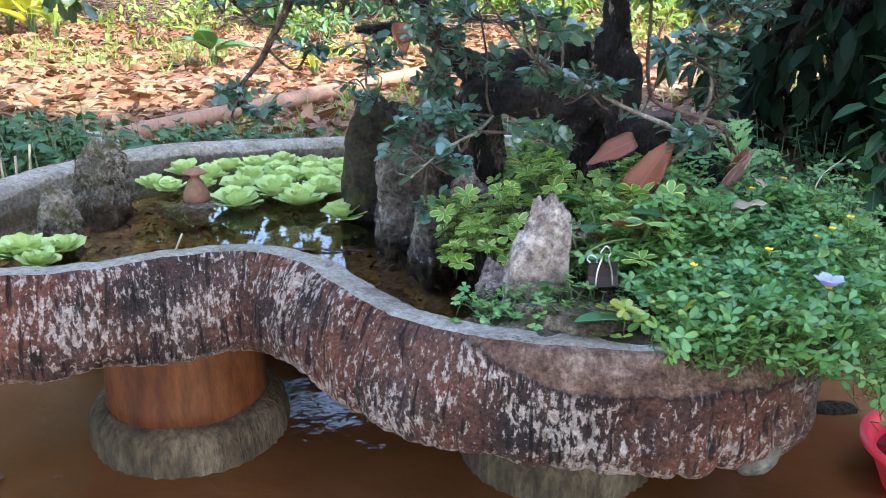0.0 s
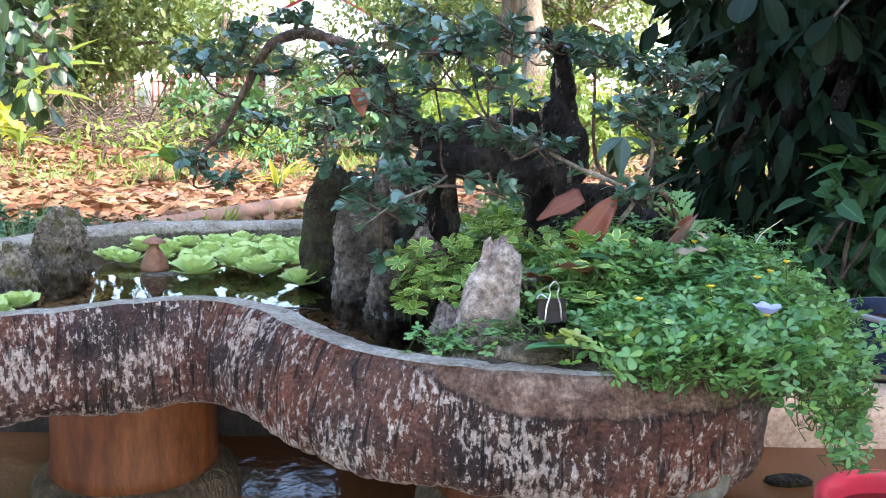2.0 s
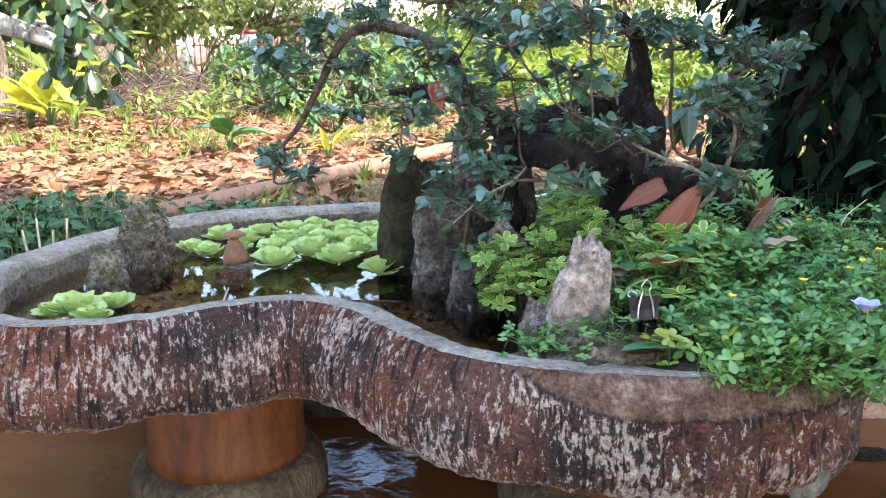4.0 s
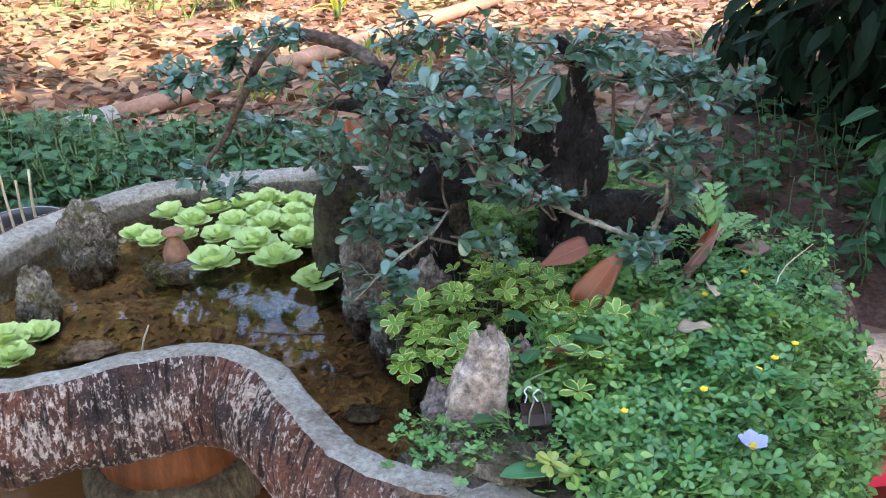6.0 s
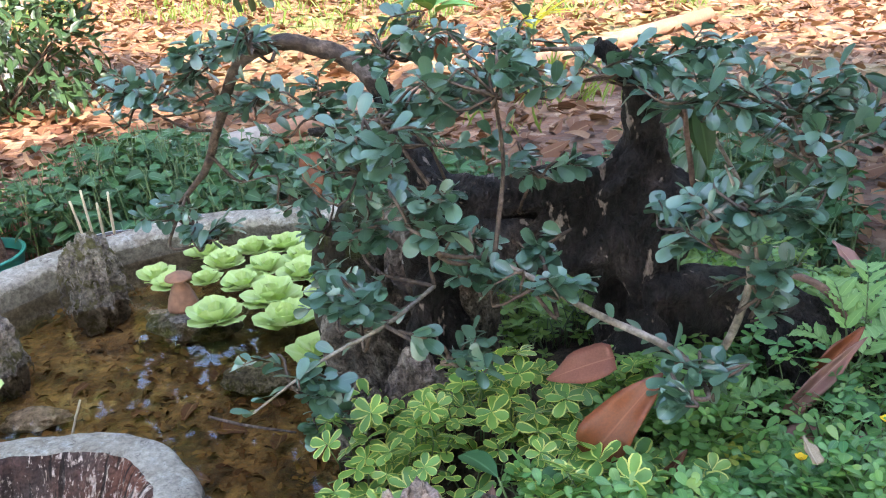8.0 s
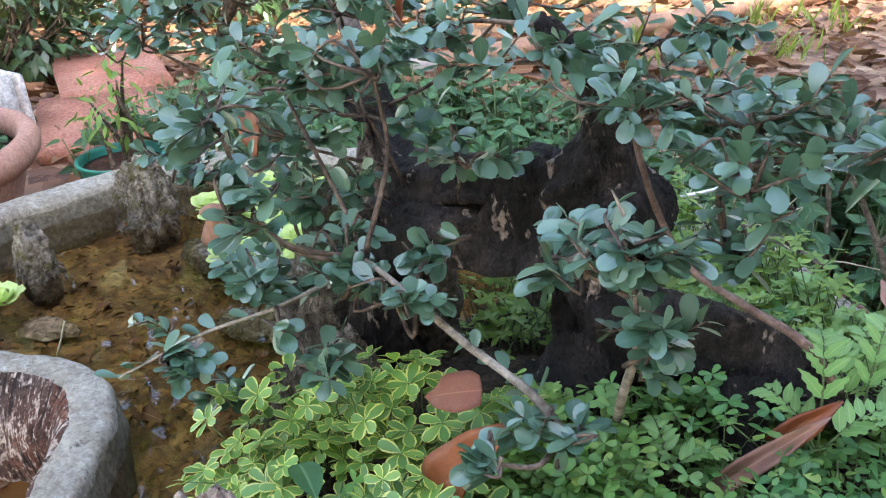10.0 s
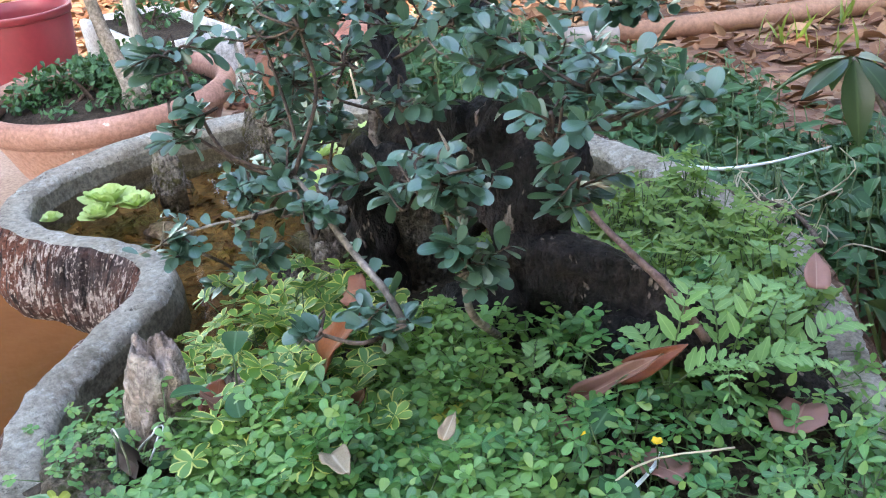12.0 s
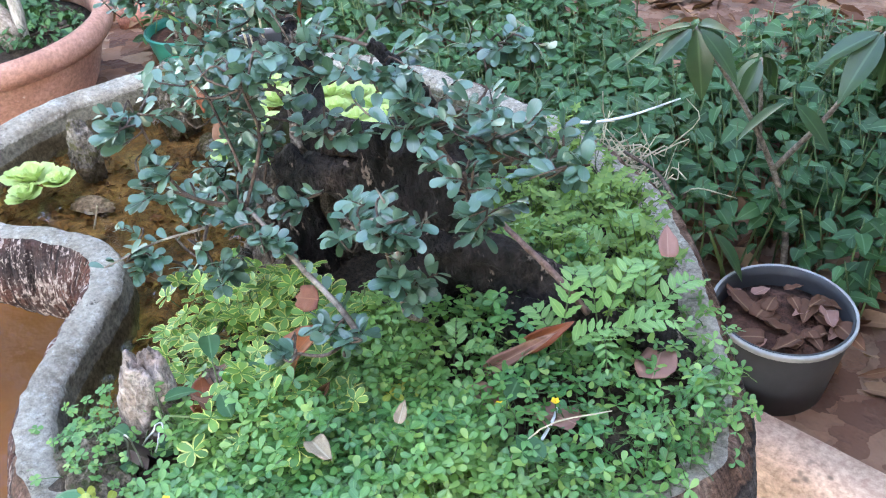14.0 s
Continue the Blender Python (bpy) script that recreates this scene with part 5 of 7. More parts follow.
PINNA = [mesh_from("leaflet", *blade(0.40, 2, 8, "lance", 0.15, 0.15, 0.05, 4)) for _ in range(1)]


def fern(x, y, z, fronds, seed, label="bright green fern with toothed feathery fronds"):
    """fronds: (heading, rise, length)."""
    g = np.random.default_rng(seed)
    e = thing("fern", (x, y, z), label, "fern", "ferns in the tray")
    for head, rise, length in fronds:
        n = 9
        length *= 0.8
        pts = [(0.0, 0.0, 0.0)]
        for i in range(1, n + 1):
            s = i / n
            pts.append((0, length * s, length * (rise * s - 0.75 * rise * s * s)))
        pts = np.array(pts)
        f = tubes_part("frond", [(pts, np.linspace(0.0014, 0.0005, len(pts)))], M_STEM, e, "", 5, 0, 1)
        f.matrix_basis = pose(0, 0, 0, 0, 0, head)
        for i in range(2, n + 1):
            s = i / n
            k = length * 0.32 * (1 - s) ** 0.6 + 0.005
            for side in (-1, 1):
                ob = link("leaflet", PINNA[0], M_FERN, f)
                t = pts[i] - pts[i - 1]
                ob.matrix_basis = Matrix.Translation(pts[i]) @ pose(0, 0, 0, math.degrees(math.atan2(t[2], t[1])) + g.uniform(-12, 6), side * g.uniform(5, 20), -side * g.uniform(52, 66)) @ Matrix.Scale(k * g.uniform(0.9, 1.1), 4)
        ob = link("leaflet", PINNA[0], M_FERN, f)
        ob.matrix_basis = Matrix.Translation(pts[-1]) @ Matrix.Scale(length * 0.14, 4)


fern(0.50, 1.44, 0.50, [(20, 2.6, 0.12), (-40, 1.2, 0.11), (75, 1.6, 0.10)], 1)
fern(0.52, 1.50, 0.48, [(0, 3.0, 0.12), (-50, 1.4, 0.13), (50, 2.4, 0.12), (-140, 2.2, 0.10)], 2)
fern(0.43, 1.66, 0.46, [(10, 1.8, 0.12), (80, 1.5, 0.11), (-60, 1.2, 0.13), (150, 1.8, 0.11)], 3)
fern(0.53, 1.60, 0.45, [(-20, 1.6, 0.12), (40, 2.2, 0.11)], 4)
fern(0.53, 1.27, 0.45, [(150, 1.1, 0.10), (70, 1.1, 0.09)], 5)
fern(0.60, 1.42, 0.44, [(100, 0.9, 0.08), (-60, 0.9, 0.10)], 6)
fern(0.395, 1.36, 0.49, [(40, 1.5, 0.07), (-50, 1.2, 0.07)], 7)
fern(0.34, 1.75, 0.45, [(10, 1.3, 0.10), (100, 1.2, 0.10), (-70, 1.1, 0.12)], 8)

# ---- fallen leaves, flowers and small things in the tray ----
DRYMESH = [mesh_from("dry_leaf", *blade(r, 6, 10, "heart", f, d, w, 2)) for r, f, d, w in ((0.58, 0.3, 0.1, 0.03), (0.5, 0.55, -0.15, 0.05), (0.62, 0.15, 0.25, 0.04))]


def fallen(x, y, z, size, kind, mat, turn, tilt, roll, label):
    ob = link("fallen_leaf", DRYMESH[kind].copy(), mat)
    ob.matrix_basis = pose(x, y, z, 0, 0, turn) @ pose(0, 0, 0, tilt, roll, 0) @ Matrix.Scale(size, 4)
    sol = ob.modifiers.new("thick", "SOLIDIFY")
    sol.thickness = 0.012
    tagged(ob, label, "fallen leaf", "fallen dry leaves")


def leaned(foot, tip, face, kind, mat, label, slim=0.75):
    """A dry leaf from its foot to its tip, facing a direction."""
    a, b = Vector(foot), Vector(tip)
    along = (b - a).normalized()
    side = along.cross(Vector(face)).normalized()
    up = side.cross(along)
    ob = link("fallen_leaf", DRYMESH[kind].copy(), mat)
    ob.matrix_basis = Matrix.Translation(a) @ Matrix((side, along, up)).transposed().to_4x4() @ Matrix.Diagonal(((b - a).length * slim, (b - a).length, (b - a).length, 1))
    ob.modifiers.new("thick", "SOLIDIFY").thickness = 0.012
    tagged(ob, label, "fallen leaf", "fallen dry leaves")


leaned((0.261, 1.196, 0.527), (0.318, 1.208, 0.618), (-0.25, -0.8, 0.5), 0, M_REDDRY, "large russet dry leaf standing among the plants")
leaned((0.274, 1.252, 0.603), (0.204, 1.247, 0.575), (0.1, -0.7, 0.7), 2, M_DULLRED, "dull red curled dry leaf under the trunk")
leaned((0.435, 1.372, 0.485), (0.505, 1.435, 0.548), (0.3, -0.6, 0.7), 1, M_PINKDRY, "long pinkish curled dry leaf beside the root", 0.36)
leaned((0.465, 1.412, 0.515), (0.512, 1.45, 0.556), (0.5, -0.6, 0.6), 0, M_REDDRY, "russet dry leaf against the black root", 0.6)
leaned((0.318, 1.185, 0.50), (0.345, 1.205, 0.548), (0.2, -0.8, 0.5), 1, M_DRY, "narrow brown dry leaf beside the russet leaf", 0.6)
fallen(0.265, 1.13, 0.50, 0.07, 1, M_REDDRY, -20, 40, 40, "narrow russet dry leaf curled among the plants")
fallen(0.22, 1.09, 0.50, 0.06, 2, M_REDDRY, 60, 20, 20, "brown dry leaf behind the pointed rock")
fallen(0.262, 1.10, 0.517, 0.055, 1, M_DRY, 110, 5, 20, "curled brown dry leaf on the green cover")
fallen(0.354, 1.15, 0.52, 0.035, 1, M_PINKDRY, 60, 10, 10, "small pale dry leaf on the green cover")
fallen(0.452, 1.205, 0.548, 0.028, 1, M_CREAMDRY, 30, 15, 10, "small cream-coloured dry leaf on the green cover")
fallen(0.48, 1.33, 0.485, 0.07, 2, M_PINKDRY, 80, 5, 0, "faded pink dry leaf")
fallen(0.57, 1.38, 0.475, 0.075, 2, M_PINKDRY, 100, 5, 10, "faded pink dry leaf")
fallen(0.60, 1.50, 0.475, 0.085, 2, M_PINKDRY, 20, 4, -8, "broad faded pinkish dry leaf by the rim")
fallen(0.52, 1.66, 0.53, 0.05, 0, M_PINKDRY, 40, 30, 10, "faded dry leaf caught in the ferns")
fallen(-0.075, 1.36, 0.755, 0.05, 0, M_REDDRY, 190, -70, 10, "red dying leaf hanging in the crown")
fallen(0.05, 1.47, 0.86, 0.04, 0, M_REDDRY, 150, -75, 0, "orange dead leaf hanging in the crown")
fallen(0.185, 1.12, 0.485, 0.045, 1, M_PINKDRY, 10, 25, 0, "purplish dry leaf against the rough rock")
fallen(0.385, 1.132, 0.535, 0.05, 1, M_CREAMDRY, -100, 8, 5, "pale dry pod lying on the green cover")
for k in range(16):
    fallen(rng.uniform(-0.6, -0.05), rng.uniform(1.25, 1.8), 0.354, rng.uniform(0.02, 0.045), int(rng.integers(3)), M_DRY, rng.uniform(0, 360), 4, 6, "sodden brown leaf under the tray water")

green_leaf = link("fallen_leaf", mesh_from("fallen_leaf", *blade(0.5, 6, 10, "lance", 0.25, 0.1)), leaf_mat("fresh_leaf", [(0.05, 0.17, 0.06), (0.06, 0.19, 0.07)], 0.4, 0.15, rib=(0.15, 0.3, 0.12), rib_width=0.03))
green_leaf.matrix_basis = pose(0.152, 0.915, 0.462, 0, 0, -80) @ pose(0, 0, 0, 4, -10, 0) @ Matrix.Scale(0.076, 4)
green_leaf.modifiers.new("thick", "SOLIDIFY").thickness = 0.01
tagged(green_leaf, "single dark green leaf lying on the cement rim", "fallen leaf")


def broad_plant(x, y, z, leaves, label, name="broad_leaved_seedling", mat=None):
    e = thing(name, (x, y, z), label, "seedling")
    for head, rise, length, ratio in leaves:
        tip = np.array((length * 0.6 * math.sin(-math.radians(head)), length * 0.6 * math.cos(math.radians(head)), rise))
        tubes_part("stalk", [([(0, 0, 0), tip * (0.4, 0.4, 0.65), tip], [0.0016, 0.0014, 0.001])], M_STEM, e, "", 5, 0, 3)
        ob = link("leaf", mesh_from("leaf", *blade(ratio, 4, 6, "obovate", 0.25, 0.25)), mat or M_COVER, e)
        ob.matrix_basis = Matrix.Translation(tip) @ pose(0, 0, 0, 0, 0, head) @ pose(0, 0, 0, 15, 8, 0) @ Matrix.Scale(length, 4)


broad_plant(0.215, 1.12, 0.45, [(60, 0.09, 0.045, 0.6), (-30, 0.08, 0.035, 0.6), (150, 0.07, 0.04, 0.6), (-110, 0.085, 0.045, 0.5)], "small seedling with round bluish green leaves")
broad_plant(0.165, 1.02, 0.43, [(20, 0.04, 0.035, 0.8), (100, 0.035, 0.03, 0.8), (-60, 0.03, 0.03, 0.8), (200, 0.02, 0.025, 0.8)], "small seedling with bluish green leaves by the clip")
broad_plant(0.52, 1.30, 0.46, [(20, 0.06, 0.04, 0.6), (120, 0.05, 0.04, 0.6), (-100, 0.055, 0.045, 0.6)], "small seedling with green oval leaves")


def flower(x, y, z, mat, label, size=0.0055, n=5, name="flower"):
    e = thing(name, (x, y, z), label, "flower")
    for i in range(n):
        ob = link("petal", PETALS[mat.name], mat, e)
        ob.matrix_basis = pose(0, 0, 0, 0, 0, 360 / n * i) @ pose(0, 0, 0, 28, 0, 0) @ Matrix.Scale(size * 1.25, 4)
    part("centre", lathe_bm([(size * 0.2, 0), (size * 0.3, size * 0.2), (size * 0.12, size * 0.45)], 10), M_YELLOW, e)
    tubes_part("stalk", [([(0, 0, -0.05), (0.002, 0, -0.02), (0, 0, 0)], [0.0008, 0.0008, 0.0008])], M_STEM, e, "", 4, 0, 2)


PETALS = {m.name: mesh_from("petal", *blade(0.85, 4, 4, "fan", 0.25, -0.15)) for m in (M_YELLOW, M_VIOLET)}
for x, y, z in ((0.546, 1.37, 0.505), (0.516, 1.304, 0.535), (0.40, 1.02, 0.515), (0.50, 1.08, 0.525), (0.475, 1.06, 0.52), (0.53, 1.10, 0.535), (0.30, 0.985, 0.505), (0.44, 1.22, 0.54), (0.52, 1.18, 0.53)):
    flower(x, y, z, M_YELLOW, "small yellow peanut flower above the leaves", name="yellow_flower")
flower(0.436, 0.925, 0.505, M_VIOLET, "pale violet-blue flower with a yellow eye", 0.017, 5, "violet_flower")


def binder_clip():
    e = thing("binder_clip", pose(0.196, 1.008, 0.484, 0, 0, 12), "black binder clip with steel wire handles stuck among the plants", "binder clip")
    bm = bmesh.new()
    w = 0.019
    prof = [(-0.002, -0.016), (-0.0022, 0.0), (-0.009, 0.012), (0.009, 0.012), (0.0022, 0.0), (0.002, -0.016)]
    a = [bm.verts.new((-w, y, z)) for y, z in prof]
    b = [bm.verts.new((w, y, z)) for y, z in prof]
    for i in range(len(prof) - 1):
        bm.faces.new((a[i], a[i + 1], b[i + 1], b[i]))
    bmesh.ops.solidify(bm, geom=bm.faces[:], thickness=0.0012)
    ob = part("body", bm, M_CLIP, e, "black enamelled clip body", smooth=False)
    ob.matrix_basis = pose(0, 0, 0, 180, 0, 0)
    for s in (-1, 1):
        pts = [(-0.011, s * 0.009, -0.010), (-0.009, s * 0.007, 0.008), (-0.0045, s * 0.006, 0.024), (-0.0065, s * 0.0065, 0.032), (0, s * 0.007, 0.040), (0.0065, s * 0.0065, 0.032), (0.0045, s * 0.006, 0.024), (0.009, s * 0.007, 0.008), (0.011, s * 0.009, -0.010)]
        if s > 0:
            pts = [(x, y + 0.004 + (z + 0.01) * 0.6, z * 0.4 - 0.004) for x, y, z in pts]
        tubes_part("wire_handle", [(pts, [0.0011] * len(pts))], M_STEEL, e, "bent steel wire handle", 7, 0, 5)


binder_clip()


def stick(name, pts, r0, r1, mat, label, category="stick"):
    return tagged(tubes_part(name, [(pts, np.linspace(r0, r1, len(pts)))], mat, None, "", 8, 0.2, 4), label, category)


stick("stick", [(-0.26, 1.335, 0.397), (-0.2, 1.325, 0.401), (-0.13, 1.33, 0.398)], 0.0025, 0.0015, M_BROWNTWIG, "thin dark stick floating in the tray")
stick("stick", [(-0.42, 1.26, 0.39), (-0.415, 1.27, 0.415), (-0.405, 1.275, 0.44)], 0.002, 0.0015, M_STRAW, "pale twig standing in the shallow water")
stick("stick", [(0.53, 1.40, 0.47), (0.55, 1.36, 0.485), (0.565, 1.32, 0.50)], 0.0022, 0.0018, M_WHITEPLASTIC, "thin white stick lying beside the ferns")
stick("stick", [(0.40, 1.885, 0.452), (0.34, 1.93, 0.456), (0.26, 1.955, 0.455)], 0.004, 0.003, M_BROWNTWIG, "dark stick lying along the far rim")
stick("grass_stalk", [(0.54, 1.24, 0.46), (0.57, 1.31, 0.53), (0.63, 1.36, 0.56)], 0.0012, 0.0008, M_STRAW, "dry grass stalk among the plants", "grass")
stick("grass_stalk", [(0.15, 1.08, 0.45), (0.19, 1.06, 0.50), (0.24, 1.09, 0.505), (0.27, 1.12, 0.49)], 0.0022, 0.0008, M_STEM, "arching green grass blade by the rough rock", "grass")


def root_tuft():
    limbs = []
    for _ in range(90):
        p = np.array((0.22, 2.03, 0.37)) + rng.normal(size=3) * (0.05, 0.03, 0.03)
        q = p + rng.normal(size=3) * (0.05, 0.04, 0.05)
        limbs.append(([p, (p + q) / 2 + rng.normal(size=3) * 0.02, q], [0.0015, 0.0014, 0.0008]))
    tagged(tubes_part("root_tuft", limbs, M_STRAW, None, "", 4, 0, 3), "tangled dry straw-coloured root tuft behind the rim", "dry roots")


root_tuft()
stick("plastic_strip", [(0.10, 1.985, 0.452), (0.155, 2.0, 0.458), (0.21, 2.05, 0.468), (0.265, 2.13, 0.485)], 0.004, 0.0016, M_WHITEPLASTIC, "white plastic strip lying over the far rim", "plastic strip")

M_MIDLEAF = leaf_mat("mid_green_leaf", [(0.010, 0.028, 0.012), (0.02, 0.052, 0.02), (0.04, 0.085, 0.03)], 0.35, 0.12, rib=(0.08, 0.14, 0.06), tcol=(0.2, 0.3, 0.05))
M_SOCKET = plain_mat("dusty_grey_plastic", (0.3, 0.26, 0.23), 0.7)
M_BOXWHITE = rough_mat("weathered_white_cement", [(0.32, 0.29, 0.26), (0.5, 0.47, 0.43), (0.6, 0.57, 0.54)], 6, 0.85, 70, 0.6, 0.006)

# ---- behind the tray: pots, planter, pipe, ground cover ----
def nursery_pot(x, y, z, r, h, label, body, rim, litter=True, name="nursery_pot"):
    e = thing(name, (x, y, z), label, "plant pot")
    part("body", lathe_bm([(r * 0.74, 0), (r * 0.76, 0.004), (r * 0.95, h * 0.93), (r * 0.95, h), (r * 0.92, h), (r * 0.91, h * 0.9), (r * 0.82, h * 0.5), (r * 0.1, h * 0.5)], 48, 0.01, x, caps=(True, False)), body, e)
    part("rim", lathe_bm([(r * 0.955, h * 0.93), (r * 0.99, h * 0.94), (r, h * 0.985), (r * 0.995, h), (r * 0.955, h), (r * 0.95, h * 0.94)], 48, 0.01, x, ring=True), rim, e)
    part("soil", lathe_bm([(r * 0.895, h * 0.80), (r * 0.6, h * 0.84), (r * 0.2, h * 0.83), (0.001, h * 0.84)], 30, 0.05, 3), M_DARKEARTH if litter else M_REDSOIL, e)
    return e


nursery_pot(0.575, 2.005, 0.02, 0.125, 0.20, "black nursery pot with grey rim holding soil and dead leaves", M_BLACKPLASTIC, M_GREYPLASTIC)
g_pot = np.random.default_rng(88)
for k in range(24):
    a, q = g_pot.uniform(0, 6.28), 0.095 * math.sqrt(g_pot.uniform(0.02, 1))
    fallen(0.575 + q * math.cos(a), 2.005 + q * math.sin(a), 0.194 + 0.003 * (k % 5), g_pot.uniform(0.03, 0.075), k % 3, M_PINKDRY if k % 4 == 1 else M_DRY, math.degrees(a) + g_pot.uniform(90, 270), g_pot.uniform(-6, 10), g_pot.uniform(-14, 14), "pinkish brown dead leaf lying in the black pot")
nursery_pot(1.28, 2.06, 0.02, 0.15, 0.22, "dark navy plastic pot with pale rim behind the kerb", M_NAVY, M_GREYPLASTIC)
nursery_pot(-1.12, 2.16, 0.02, 0.12, 0.20, "dark plastic pot with dry stalks behind the tray", M_BLACKPLASTIC, M_GREYPLASTIC)
nursery_pot(-1.58, 2.16, 0.03, 0.13, 0.13, "teal green plastic bowl pot with a weedy plant", M_TEAL, M_TEAL)
for k in range(4):
    stick("dry_stalk", [(-1.15 + 0.03 * k, 2.12 + 0.012 * k, 0.14), (-1.155 + 0.033 * k, 2.12, 0.26), (-1.16 + 0.04 * k, 2.11, 0.36 + 0.03 * (k % 2))], 0.004, 0.003, M_STRAW, "pale cut stalk standing in the dark pot", "stalk")


def planter():
    e = thing("terracotta_planter", (-1.80, 1.615, 0.012), "wide terracotta bowl planter with a thick rolled rim", "planter")
    part("bowl", lathe_bm([(0.23, 0), (0.245, 0.01), (0.30, 0.10), (0.342, 0.20), (0.355, 0.26), (0.335, 0.26), (0.32, 0.2), (0.08, 0.2)], 72, 0.008, 1, caps=(True, False)), M_TERRACOTTA, e)
    part("rim", lathe_bm([(0.345, 0.235), (0.372, 0.235), (0.388, 0.255), (0.393, 0.28), (0.384, 0.302), (0.366, 0.312), (0.345, 0.305), (0.331, 0.285), (0.328, 0.25)], 96, 0.01, 2, ring=True), M_TERRACOTTA, e, "thick rounded terracotta rim with lime spots")
    part("soil", lathe_bm([(0.332, 0.25), (0.24, 0.26), (0.08, 0.265), (0.001, 0.265)], 40, 0.03, 3), M_SOIL, e)


planter()


def leaf_cloud(blobs, tmpl, size, n, hang=0.2, out_bias=0.6, seed=0, jitter=0.5):
    """Leaves spread through ellipsoids, denser to the outside, gappy by noise."""
    g = np.random.default_rng(seed)
    P, Y, N = [], [], []
    vol = np.array([b[1][0] * b[1][1] * b[1][2] for b in blobs]) ** 0.7
    cnt = np.maximum(1, (n * vol / vol.sum()).astype(int))
    for (c, r), m in zip(blobs, cnt):
        d = nrm(g.normal(size=(m * 2, 3)))
        q = d * (g.uniform(0.25, 1.0, size=(m * 2, 1)) ** 0.45)
        w = np.array(c) + q * np.array(r)
        keep = np.array([noise.noise(Vector(p) * (1.6 / max(r))) + 0.35 * noise.noise(Vector(p) * (5.0 / max(r))) for p in w]) > -0.12
        w, q = w[keep][:m], q[keep][:m]
        P.append(w)
        Y.append(nrm(q * out_bias + g.normal(size=q.shape) * jitter - np.array((0, 0, hang))))
        N.append(nrm(np.array((0, 0, 1.0)) + q * 0.5 + g.normal(size=q.shape) * 0.4))
    P, Y, N = np.concatenate(P), np.concatenate(Y), np.concatenate(N)
    return strew(tmpl, P, Y, N, g.uniform(size[0], size[1], len(P)))


def bush(name, at, blobs, mat, size, n, label, category="shrub", shape="obovate", ratio=0.5, seed=0, stems=5, bark=None, hang=0.2, group="", trunk=None):
    """A shrub or tree: trunk or stems that rise into the crown, and a crown of single leaves."""
    e = thing(name, at, label, category, group)
    limbs = []
    g = np.random.default_rng(seed + 50)
    if trunk:
        limbs.append(trunk)
        top = np.array(trunk[0][-1])
        r0 = trunk[1][-1]
    else:
        top, r0 = np.array((0, 0, 0.0)), 0.012
    for c, r in blobs:
        for _ in range(stems):
            tip = np.array(c) + nrm(g.normal(size=3)) * np.array(r) * 0.7
            a = top if trunk else np.array((g.normal() * 0.05, g.normal() * 0.05, -0.05))
            mid = a + (tip - a) * 0.5 + g.normal(size=3) * 0.08 * np.linalg.norm(tip - a)
            limbs.append(([a, mid, tip], [r0, r0 * 0.6, r0 * 0.25]))
    for k, limb in enumerate(limbs):
        tubes_part("trunk" if trunk and k == 0 else "branch" if trunk else "stem", [limb], bark or M_BROWNTWIG, e, "", 8, 0.2 if trunk else 0.1, 4)
    ob = link("crown", mesh_from("crown", *leaf_cloud(blobs, blade(ratio, 2, 3, shape, 0.25, 0.15), size, n, hang, seed=seed)), mat, e)
    ob["kind"] = "stuff"
    return e


bush("planter_shrub", (-1.80, 1.615, 0.27), [((-0.06, -0.04, 0.05), (0.24, 0.24, 0.06)), ((-0.1, 0.1, 0.06), (0.18, 0.18, 0.07)), ((0.18, 0.12, 0.04), (0.1, 0.12, 0.05))], M_COVER, (0.018, 0.034), 2400, "low dark green foliage filling the terracotta planter", seed=31)
bush("potted_weed", (-1.58, 2.16, 0.12), [((0, 0, 0.18), (0.10, 0.10, 0.10)), ((0.06, 0, 0.3), (0.06, 0.06, 0.06))], M_HERB, (0.03, 0.06), 90, "spindly weed with narrow leaves in the teal pot", "plant", "lance", 0.3, 33, 3)
bush("planter_tree", (-1.66, 1.66, 0.26), [((-0.1, 0.05, 1.6), (0.5, 0.5, 0.4))], M_COVER, (0.05, 0.08), 500, "young tree with pale slender trunks growing in the planter", "tree", seed=34, stems=4, bark=M_TWIG,
     trunk=([(0, 0, -0.02), (-0.005, 0.0, 0.05), (-0.05, -0.02, 0.16), (-0.11, -0.04, 0.4), (-0.2, -0.05, 1.1)], [0.045, 0.042, 0.022, 0.019, 0.016]))
stick("planter_tree", [(-1.645, 1.675, 0.25), (-1.635, 1.69, 0.42), (-1.625, 1.70, 0.85), (-1.62, 1.71, 1.5)], 0.019, 0.015, M_PALEBARK, "pale bare young tree stem in the planter", "tree")
box = thing("planter_box", (-2.6, 2.085, 0.0), "weathered white cement planter box filled with dark soil", "planter box")
for x0, x1, y0, y1 in ((-0.4, 0.4, -0.185, -0.15), (-0.4, 0.4, 0.15, 0.185), (-0.4, -0.36, -0.147, 0.147), (0.36, 0.4, -0.147, 0.147)):
    part("side_panel", box_bm(x0, x1, y0, y1, 0.0, 0.30, 0.006, 0.003, 2), M_BOXWHITE, box)
part("soil", box_bm(-0.357, 0.357, -0.147, 0.147, 0.02, 0.28, 0.01, 0.012, 6), M_SOIL, box)
bush("weed", (-2.7, 2.1, 0.27), [((0, 0, 0.06), (0.22, 0.12, 0.06))], M_COVER, (0.02, 0.04), 260, "small weeds growing in the white planter box", "weed", seed=36, stems=3)
